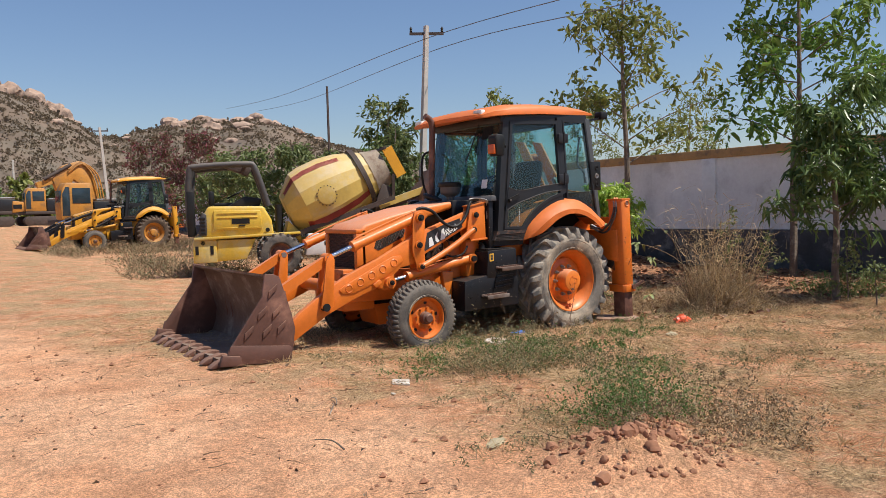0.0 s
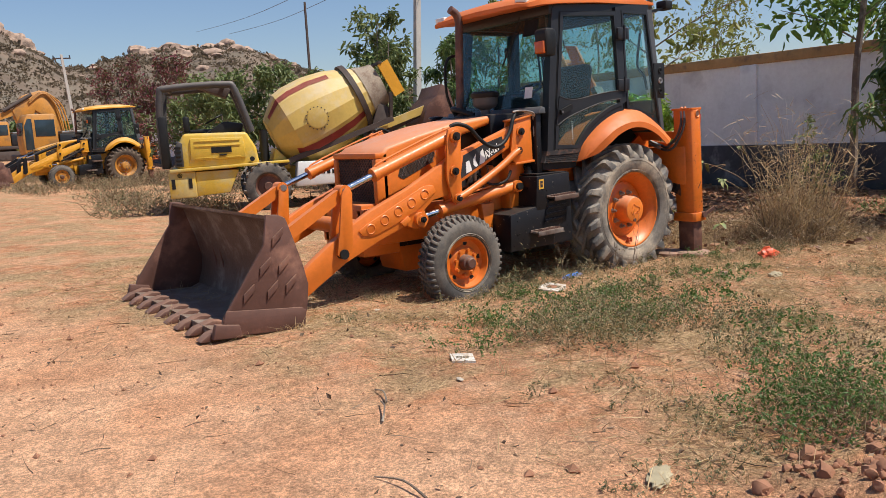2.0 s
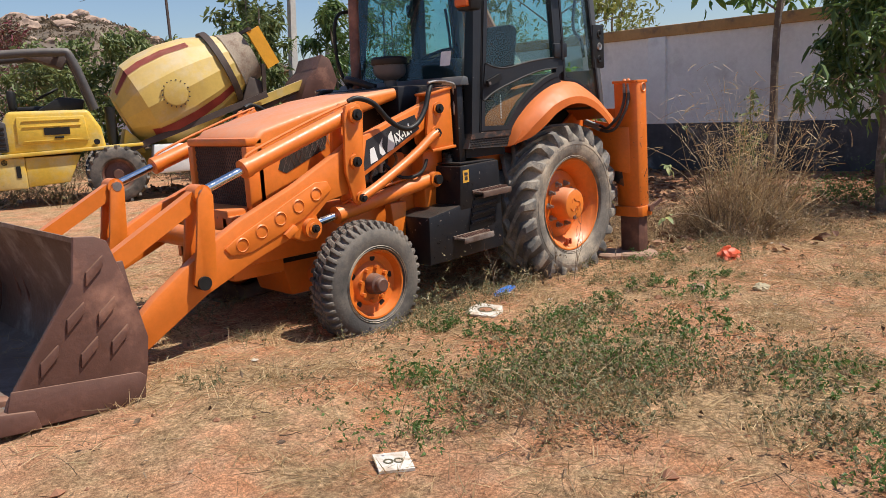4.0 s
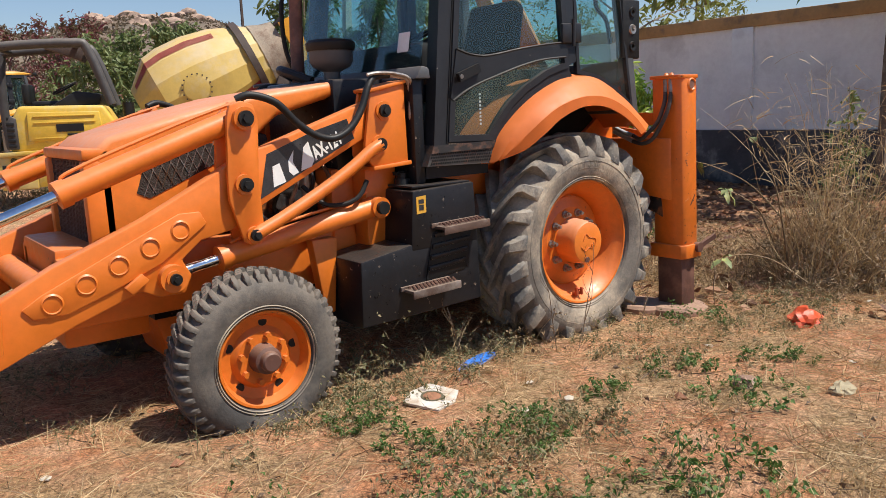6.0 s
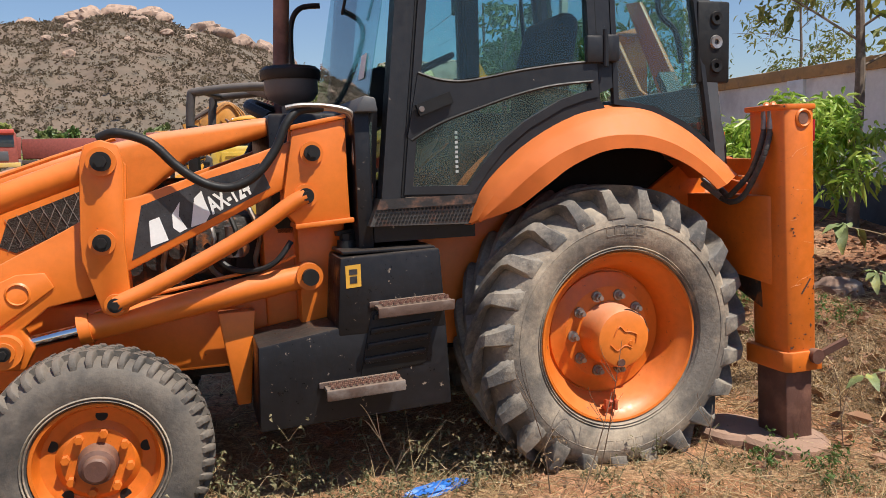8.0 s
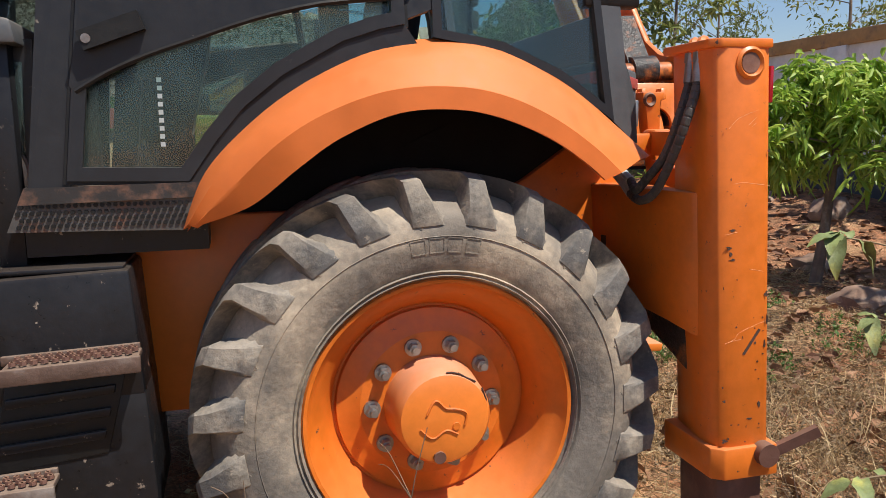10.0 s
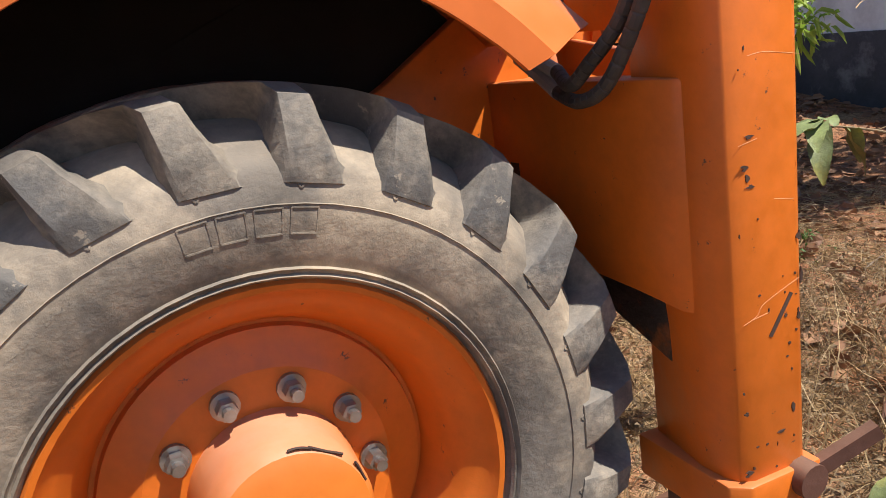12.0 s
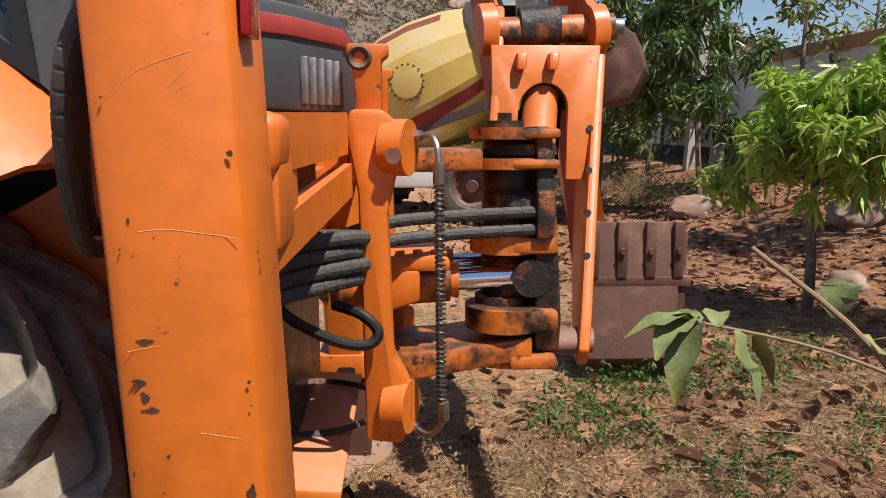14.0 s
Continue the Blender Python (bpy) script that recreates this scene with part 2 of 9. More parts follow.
def cyl(p, q, r, seg=20, r2=None, w=0.0):
    r2 = r if r2 is None else r2
    p, q = Vector(p), Vector(q)
    d, u, v = frame_of(q - p)
    bm = bmesh.new()
    a, b = [], []
    for i in range(seg):
        t = 2 * math.pi * i / seg
        o = u * math.cos(t) + v * math.sin(t)
        a.append(bm.verts.new(p + o * r))
        b.append(bm.verts.new(q + o * r2))
    bm.faces.new(a[::-1])
    bm.faces.new(b)
    for i in range(seg):
        bm.faces.new((a[i], a[(i + 1) % seg], b[(i + 1) % seg], b[i]))
    if w > 0:
        ed = [e for e in bm.edges if e.calc_face_angle(0) > 1.0]
        bmesh.ops.bevel(bm, geom=ed, offset=w, segments=2, profile=0.5, affect="EDGES", clamp_overlap=True)
    return bm


def spline(pts, n=6):
    pts = [Vector(p) for p in pts]
    out = []
    for i in range(len(pts) - 1):
        p0, p1, p2, p3 = pts[max(i - 1, 0)], pts[i], pts[i + 1], pts[min(i + 2, len(pts) - 1)]
        for k in range(n):
            t = k / n
            out.append(0.5 * ((2 * p1) + (p2 - p0) * t + (2 * p0 - 5 * p1 + 4 * p2 - p3) * t * t + (3 * p1 - p0 - 3 * p2 + p3) * t ** 3))
    out.append(pts[-1])
    return out


def tube(pts, r, seg=10, n=6, taper=None, ribs=0.0):
    """A round bar or hose along a smooth line through pts."""
    ps = spline(pts, n) if n > 1 else [Vector(p) for p in pts]
    bm = bmesh.new()
    rings = []
    ref = None
    for i, p in enumerate(ps):
        d = (ps[min(i + 1, len(ps) - 1)] - ps[max(i - 1, 0)]).normalized()
        if ref is None:
            _, ref, _ = frame_of(d)
        u = (ref - d * ref.dot(d)).normalized()
        ref = u
        v = d.cross(u)
        rr = r if taper is None else r + (taper - r) * i / (len(ps) - 1)
        if ribs > 0 and i % 2 or ribs < 0 and i % 10 == 0:
            rr *= 1 + ribs
        rings.append([bm.verts.new(p + (u * math.cos(a) + v * math.sin(a)) * rr) for a in (2 * math.pi * k / seg for k in range(seg))])
    for a, b in zip(rings, rings[1:]):
        for k in range(seg):
            bm.faces.new((a[k], a[(k + 1) % seg], b[(k + 1) % seg], b[k]))
    bm.faces.new(rings[0][::-1])
    bm.faces.new(rings[-1])
    return bm


def lathe(profile, c, axis=(0, 1, 0), seg=48, closed=False):
    """Turn a profile of (radius, height along axis) round an axis through c."""
    c = Vector(c)
    d, u, v = frame_of(axis)
    bm = bmesh.new()
    rings = []
    for r, h in profile:
        if r < 1e-5:
            rings.append([bm.verts.new(c + d * h)])
        else:
            rings.append([bm.verts.new(c + d * h + (u * math.cos(a) + v * math.sin(a)) * r) for a in (2 * math.pi * k / seg for k in range(seg))])
    pairs = list(zip(rings, rings[1:]))
    if closed:
        pairs.append((rings[-1], rings[0]))
    for a, b in pairs:
        for k in range(seg):
            k2 = (k + 1) % seg
            if len(a) == 1 and len(b) == 1:
                continue
            if len(a) == 1:
                bm.faces.new((a[0], b[k2], b[k]))
            elif len(b) == 1:
                bm.faces.new((a[k], a[k2], b[0]))
            else:
                bm.faces.new((a[k], a[k2], b[k2], b[k]))
    return bm


def join(*bms):
    out = bmesh.new()
    for b in bms:
        me = bpy.data.meshes.new("tmp")
        b.to_mesh(me)
        b.free()
        out.from_mesh(me)
        bpy.data.meshes.remove(me)
    return out


def bar(p, q, w, h, bw=0.004):
    """A rectangular bar from p to q, w across (level) and h upright."""
    p, q = Vector(p), Vector(q)
    d, u, v = frame_of(q - p)
    bm = bmesh.new()
    a = [bm.verts.new(p + u * x * w / 2 + v * y * h / 2) for x, y in ((-1, -1), (1, -1), (1, 1), (-1, 1))]
    b = [bm.verts.new(q + u * x * w / 2 + v * y * h / 2) for x, y in ((-1, -1), (1, -1), (1, 1), (-1, 1))]
    bm.faces.new(a[::-1])
    bm.faces.new(b)
    for i in range(4):
        bm.faces.new((a[i], a[(i + 1) % 4], b[(i + 1) % 4], b[i]))
    return bev(bm, bw)


def empty(name, label, category, group="", loc=(0, 0, 0), kind=""):
    e = new(name)
    e.location = loc
    e.empty_display_size = 0.2
    return tagged(e, label, category, group, kind)


def smooth01(a, b, x):
    t = min(1.0, max(0.0, (x - a) / (b - a)))
    return t * t * (3 - 2 * t)


def ground_base(x, y):
    h = 0.12 * max(smooth01(-2.2, -4.0, x), smooth01(-1.1, -3.2, y))
    h += 0.014 * min(max(0.0, y - 1.5), 24)
    h -= 0.04 * smooth01(1.2, 2.5, x) * smooth01(-1, 1, y)
    h += 0.35 * smooth01(4.6, 7.2, x) * smooth01(3, 6, y) * smooth01(30, 15, y)
    h += 0.15 * smooth01(5.0, 7.2, x) * smooth01(30, 20, y) + 0.75 * smooth01(36, 52, y)
    return h


def gz(x, y):
    """Height of the ground."""
    h = ground_base(x, y)
    if abs(x) < 60 and abs(y) < 80:
        h += 0.03 * noise.noise((x * 0.7, y * 0.7, 0)) + 0.012 * noise.noise((x * 3.1, y * 3.1, 4))
    for mx, my, mr, mh in MOUNDS:
        d2 = ((x - mx) ** 2 + (y - my) ** 2) / (mr * mr)
        if d2 < 6:
            h += mh * math.exp(-d2 * 1.5) * (1 + 0.5 * noise.noise((x * 5, y * 5, 9)))
    return h


MOUNDS = [(-3.75, -5.3, 0.45, 0.16), (-3.2, -5.1, 0.4, 0.1), (3.2, 1.25, 0.48, 0.19), (4.2, 2.7, 0.7, 0.08), (-3.2, -1.75, 0.5, 0.04), (6.1, 8.4, 1.0, 0.15)]

# ---- ground ----


def ground_material():
    m = bpy.data.materials.new("red_earth")
    m.use_nodes = True
    nt = m.node_tree
    nd, lk = nt.nodes, nt.links
    b = nd["Principled BSDF"]
    tc = nd.new("ShaderNodeTexCoord")

    def nz(sc, det=8, ro=0.6, loc=0):
        mp = nd.new("ShaderNodeMapping")
        mp.inputs["Location"].default_value = (loc, loc * 1.7, 0)
        lk.new(tc.outputs["Object"], mp.inputs[0])
        n = nd.new("ShaderNodeTexNoise")
        n.inputs["Scale"].default_value, n.inputs["Detail"].default_value, n.inputs["Roughness"].default_value = sc, det, ro
        lk.new(mp.outputs[0], n.inputs["Vector"])
        return n.outputs["Fac"]

    def mr(src, a, bb, lo=0.0, hi=1.0):
        r = nd.new("ShaderNodeMapRange")
        r.interpolation_type = "SMOOTHSTEP"
        for i, v in enumerate((a, bb, lo, hi)):
            r.inputs[i + 1].default_value = v
        lk.new(src, r.inputs[0])
        return r.outputs[0]

    def mx(f, a, bb, mode="MIX"):
        x = nd.new("ShaderNodeMix")
        x.data_type, x.blend_type = "RGBA", mode
        for s, v in ((x.inputs[0], f), (x.inputs[6], a), (x.inputs[7], bb)):
            if hasattr(v, "links"):
                lk.new(v, s)
            else:
                s.default_value = v if isinstance(v, (int, float)) else (*v, 1)
        return x.outputs[2]

    def mul(a, bb, op="MULTIPLY"):
        x = nd.new("ShaderNodeMath")
        x.operation = op
        for s, v in ((x.inputs[0], a), (x.inputs[1], bb)):
            if hasattr(v, "links"):
                lk.new(v, s)
            else:
                s.default_value = v
        return x.outputs[0]

    sx = nd.new("ShaderNodeSeparateXYZ")
    lk.new(tc.outputs["Object"], sx.inputs[0])
    # dry, trodden road on the open side; dead grass and soil round the machine; leaf mould by the wall
    d = mul(sx.outputs[0], mul(sx.outputs[1], 0.25), "ADD")
    road = mul(mr(mul(d, mul(nz(0.8), 2.4), "ADD"), -4.6, -3.4), 1.0)
    soil = mx(mr(nz(1.3), 0.35, 0.65), (0.45, 0.235, 0.13), (0.35, 0.15, 0.07))
    soil = mx(mr(nz(7, loc=3), 0.4, 0.75), soil, (0.48, 0.29, 0.175))
    pale = mx(mr(nz(0.9, loc=8), 0.35, 0.65), (0.58, 0.335, 0.20), (0.52, 0.265, 0.145))
    straw = mx(mr(nz(30, loc=5), 0.35, 0.65), (0.42, 0.28, 0.155), (0.23, 0.145, 0.075))
    c = mx(road, pale, soil)
    c = mx(mul(road, mr(nz(1.7, loc=12), 0.42, 0.60)), c, straw)
    mould = mx(mr(nz(9, loc=2), 0.4, 0.6), (0.16, 0.085, 0.05), (0.33, 0.15, 0.08))
    back = mr(mul(sx.outputs[0], mul(nz(0.9, loc=20), 1.6), "ADD"), 2.0, 4.6)
    c = mx(mul(back, mr(nz(1.6, loc=31), 0.34, 0.55)), c, mould)
    c = mx(1.0, c, mr(nz(60, loc=7), 0.3, 0.7, 0.68, 1.50), "MULTIPLY")
    c = mx(1.0, c, mr(nz(190, 3, loc=17), 0.3, 0.7, 0.82, 1.32), "MULTIPLY")
    c = mx(1.0, c, mr(nz(3.2, loc=41), 0.32, 0.68, 0.92, 1.14), "MULTIPLY")
    c = mx(1.0, c, mr(nz(14, loc=9), 0.3, 0.7, 0.8, 1.15), "MULTIPLY")
    lk.new(c, b.inputs["Base Color"])
    b.inputs["Roughness"].default_value = 0.95
    b.inputs["Specular IOR Level"].default_value = 0.15
    bp = nd.new("ShaderNodeBump")
    bp.inputs["Strength"].default_value, bp.inputs["Distance"].default_value = 1.0, 0.035
    lk.new(mul(nz(22, 10, 0.7), mul(nz(120, 4), 0.4), "ADD"), bp.inputs["Height"])
    lk.new(bp.outputs[0], b.inputs["Normal"])
    return m


def axis_steps(lo, hi, fine, far):
    """Even fine steps from lo to hi, then growing steps out to far on both sides."""
    mid = list(np.arange(lo, hi + 1e-6, fine))
    out, s, v = [], fine, hi
    while v < far:
        s *= 1.22
        v += s
        out.append(v)
    pre, s, v = [], fine, lo
    while v > -far:
        s *= 1.22
        v -= s
        pre.append(v)
    return pre[::-1] + mid + out


gx, gy = axis_steps(-7.5, 6.0, 0.075, 1500), axis_steps(-7.0, 4.0, 0.075, 1500)
nx, ny = len(gx), len(gy)
verts = [(x, y, gz(x, y)) for y in gy for x in gx]
faces = [(j * nx + i, j * nx + i + 1, (j + 1) * nx + i + 1, (j + 1) * nx + i) for j in range(ny - 1) for i in range(nx - 1)]
M_ground = ground_material()
ground = mesh_part("ground", verts, faces, M_ground, smooth=True, angle=80)
tagged(ground, "dry red earth yard with dusty track and dead grass", "ground", kind="structure")

# ---- boundary wall ----
M_wall = mat("grey_plaster", (0.80, 0.81, 0.805), 0.9, vary=0.08, scale=1.5, bump=0.12, bscale=30, col2=(0.64, 0.64, 0.64), amount=0.4, wscale=1.2)
M_plinth = mat("black_stained_plinth", (0.065, 0.065, 0.07), 0.9, vary=0.3, scale=2, bump=0.2, col2=(0.17, 0.17, 0.17), amount=0.3, wscale=2.5)
M_cap = mat("ochre_coping", (0.44, 0.27, 0.12), 0.9, vary=0.15, scale=2, bump=0.15, col2=(0.25, 0.17, 0.11), amount=0.3, wscale=3)
WX = 7.55
wall = empty("wall_east", "long grey plastered boundary wall with ochre coping and black plinth", "wall", loc=(WX, 2.3, 0), kind="structure")


def in_wall(bm):
    bmesh.ops.translate(bm, verts=bm.verts[:], vec=(-WX, -2.3, 0))
    return bm


Y0, Y1 = -14.0, 46.0
part("wall_face", in_wall(block(WX, WX + 0.22, Y0, Y1, 0.9, 2.49)), M_wall, wall)
part("plinth", in_wall(block(WX - 0.045, WX + 0.24, Y0, Y1, -0.3, 0.95, 0.01)), M_plinth, wall, "black damp-stained plinth")
part("coping", in_wall(block(WX - 0.05, WX + 0.27, Y0, Y1, 2.49, 2.68, 0.012)), M_cap, wall, "weathered ochre coping")
pier = part("pier", in_wall(block(WX - 0.05, WX + 0.003, 2.3, 2.65, 0.95, 2.49, 0.006)), M_wall, wall)
for k in range(-4, 12):
    if k:
        o = new("pier", pier.data)
        o.parent = wall
        o.location = (0, k * 3.6, 0)

# ---- hill ----


def hill_material():
    m = mat("dry_scrub_slope", (0.150, 0.106, 0.074), 0.95, vary=0.22, scale=0.06, bump=0.0, col2=(0.135, 0.108, 0.078), amount=0.55, wscale=0.09)
    return m


RIDGE_AZ = (30, 45, 58, 64, 68.8, 72, 75, 78.5, 80, 83, 85, 88, 90, 93.6, 97, 100, 108, 125, 145)
RIDGE_EL = (0.8, 1.6, 3.6, 5.0, 6.7, 6.3, 6.5, 5.3, 5.5, 7.3, 8.4, 9.0, 9.6, 10.0, 9.3, 9.0, 8.0, 6.0, 3.0)


def crest(az):
    """Elevation angle of the ridge, by azimuth in degrees."""
    e = float(np.interp(az, RIDGE_AZ, RIDGE_EL))
    return e + 0.15 * noise.noise((az * 0.55, 3, 1)) + 0.12 * noise.noise((az * 2.1, 7, 1))


HILL_NEAR, HILL_FAR = 85.0, 260.0


def hill_point(az, s):
    """s from 0 at the foot to 1 at the crest and 1.6 beyond."""
    r = HILL_NEAR + (HILL_FAR - HILL_NEAR) * s
    top = math.tan(radians(crest(az))) * HILL_FAR + 1.5
    prof = smooth01(0.0, 1.0, s) * 0.55 + 0.45 * min(s, 1.0)
    if s > 1:
        prof = 1 - (s - 1) * 1.1
    h = top * prof + 2.2 * noise.noise((az * 0.35, s * 9, 2)) * min(1, s * 4) * (1 if s < 0.95 else 0.3) + 0.9 * noise.noise((az * 1.3, s * 30, 5)) * min(1, s * 4)
    a = radians(az)
    return Vector((-3 + r * math.cos(a), -3 + r * math.sin(a), h))


hv, hf = [], []
azs = [30 + 0.5 * i for i in range(231)]
ss = [0.03 * i for i in range(48)]
for s in ss:
    for a in azs:
        hv.append(hill_point(a, s))
n = len(azs)
for j in range(len(ss) - 1):
    for i in range(n - 1):
        hf.append((j * n + i, j * n + i + 1, (j + 1) * n + i + 1, (j + 1) * n + i))
hill = mesh_part("hill", hv, hf, hill_material(), smooth=True, angle=80)
tagged(hill, "dry brown scrub-covered rocky hill", "hill", kind="structure")

# ---- the orange backhoe loader ----
BH = empty("backhoe_loader", "weathered orange backhoe loader with dark cab and rusty bucket", "backhoe loader")


def P(name, bm, mt, parent=None, label="", angle=35):
    return part(name, bm, mt, parent or BH, label, True, angle)


# chassis
P("chassis_rail", block(-2.95, 0.76, -0.40, -0.28, 0.52, 0.86, 0.015), M_orange)
P("chassis_rail", block(-2.95, 0.76, 0.28, 0.40, 0.52, 0.86, 0.015), M_orange)
P("nose_block", block(-2.95, -2.55, -0.36, 0.36, 0.42, 0.90, 0.02), M_orange)
P("gearbox_housing", block(-1.5, -1.05, -0.42, 0.42, 0.40, 1.16, 0.02), M_orange)
P("rear_housing", block(-1.0, 0.74, -0.30, 0.30, 0.50, 1.10, 0.02), M_orange)
P("axle_beam", join(prism([(-2.42, 0.20), (-1.98, 0.20), (-1.90, 0.50), (-2.5, 0.50)], -0.22, 0.22, 0.02),
                    cyl((-2.2, -0.62, 0.33), (-2.2, 0.62, 0.33), 0.075, 14)), M_orange)
P("rear_axle", join(cyl((0.04, -0.62, 0.59), (0.04, 0.62, 0.59), 0.15, 20), block(-0.26, 0.26, -0.24, 0.24, 0.40, 0.82, 0.05)), M_orange)
# Added black plate that stands for the shadow under the belly.
P("belly_shadow_plate", block(-2.5, 0.74, -0.27, 0.27, 0.46, 0.50), M_black, None, "black plate added under the engine for shadow")

# bonnet
bon = [(-2.74, 0.84), (-2.74, 1.34), (-2.66, 1.405), (-2.3, 1.50), (-1.92, 1.585), (-1.5, 1.64), (-1.36, 1.65), (-1.44, 1.56), (-1.78, 1.47), (-2.0, 1.30), (-2.1, 1.06), (-2.32, 0.90), (-2.5, 0.84)]
P("bonnet", prism(bon, -0.40, 0.40, 0.035, 3), M_bonnet, None, "dusty orange engine bonnet")
P("scuttle", block(-1.45, -1.02, -0.42, 0.42, 1.1, 1.66, 0.02), M_black, None, "black panel behind the bonnet")
FG = P("front_grille", block(-2.762, -2.70, -0.335, 0.335, 0.84, 1.32, 0.01), M_mesh, None, "dark brown mesh radiator grille")
wires = []
for i in range(-17, 24):
    for d in (-1, 1):
        y0 = -0.33 + 0.03 * i if d > 0 else 0.33 - 0.03 * i
        a, b = Vector((-2.765, y0, 0.845)), Vector((-2.765, y0 + d * 0.47 * 0.62, 1.315))
        lo, hi = (-0.33 - a.y) / (b.y - a.y), (0.33 - a.y) / (b.y - a.y)
        lo, hi = max(0.0, min(lo, hi)), min(1.0, max(lo, hi))
        if hi - lo > 0.03:
            wires.append(bar(a.lerp(b, lo), a.lerp(b, hi), 0.004, 0.004, 0))
P("grille_wire", join(*wires), M_rust, FG)
P("nose_frame", join(block(-2.79, -2.66, -0.40, -0.33, 0.80, 1.30, 0.015), block(-2.79, -2.66, 0.33, 0.40, 0.80, 1.30, 0.015),
                     block(-2.82, -2.60, -0.40, 0.40, 0.74, 0.84, 0.02), block(-2.79, -2.66, -0.40, 0.40, 1.30, 1.355, 0.015)), M_orange)
for s in (-1, 1):
    g = P("side_grille", prism([(-2.56, 1.13), (-2.52, 1.24), (-2.2, 1.36), (-2.14, 1.33), (-2.16, 1.24), (-2.5, 1.10)], s * 0.395, s * 0.404, 0.0), M_mesh, None, "expanded metal side grille")
    fr = []
    for i in range(9):
        x = -2.53 + 0.045 * i
        fr.append(bar((x, s * 0.406, 1.10 + 0.37 * (x + 2.55)), (x + 0.06, s * 0.406, 1.235 + 0.37 * (x + 2.55)), 0.003, 0.003, 0))
        fr.append(bar((x + 0.06, s * 0.406, 1.115 + 0.37 * (x + 2.55)), (x, s * 0.406, 1.235 + 0.37 * (x + 2.55)), 0.003, 0.003, 0))
    P("grille_wire", join(*fr), M_steel, g)

# engine seen under the bonnet
eng = [block(-2.5, -1.5, -0.27, 0.27, 0.86, 1.20, 0.03), block(-2.35, -1.75, -0.2, 0.2, 1.2, 1.38, 0.03)]
for i in range(6):
    eng.append(cyl((-2.05 + 0.09 * i, -0.27, 1.0 + 0.03 * (i % 3)), (-2.05 + 0.09 * i, -0.37, 1.0 + 0.03 * (i % 3)), 0.035 + 0.012 * (i % 2), 12))
P("engine", join(*eng), M_greasy, None, "greasy black engine block")
for i in range(5):
    x = -1.95 + 0.1 * i
    P("engine_hose", tube([(x, -0.33, 1.25), (x + 0.04, -0.42, 1.12), (x + 0.02, -0.36, 0.98), (x + 0.1, -0.32, 0.9)], 0.012, 8, 5), M_hose if i % 2 else M_steel)
P("fuel_filter", cyl((-1.62, -0.36, 1.16), (-1.62, -0.36, 1.02), 0.04, 16, None, 0.006), M_steel)


# loader arms, both sides
def boss(x, z, y, s, r=0.055, d=0.05, mt=None, parent=None):
    P("pin_boss", cyl((x, y, z), (x, y + s * d, z), r, 24, None, 0.006), mt or M_orange, parent)
    P("pin_bolt", join(cyl((x, y + s * d, z), (x, y + s * (d + 0.018), z), r * 0.68, 24, None, 0.004), cyl((x, y + s * (d + 0.018), z), (x, y + s * (d + 0.035), z), r * 0.42, 6)), M_hose, parent, "black pin bolt")


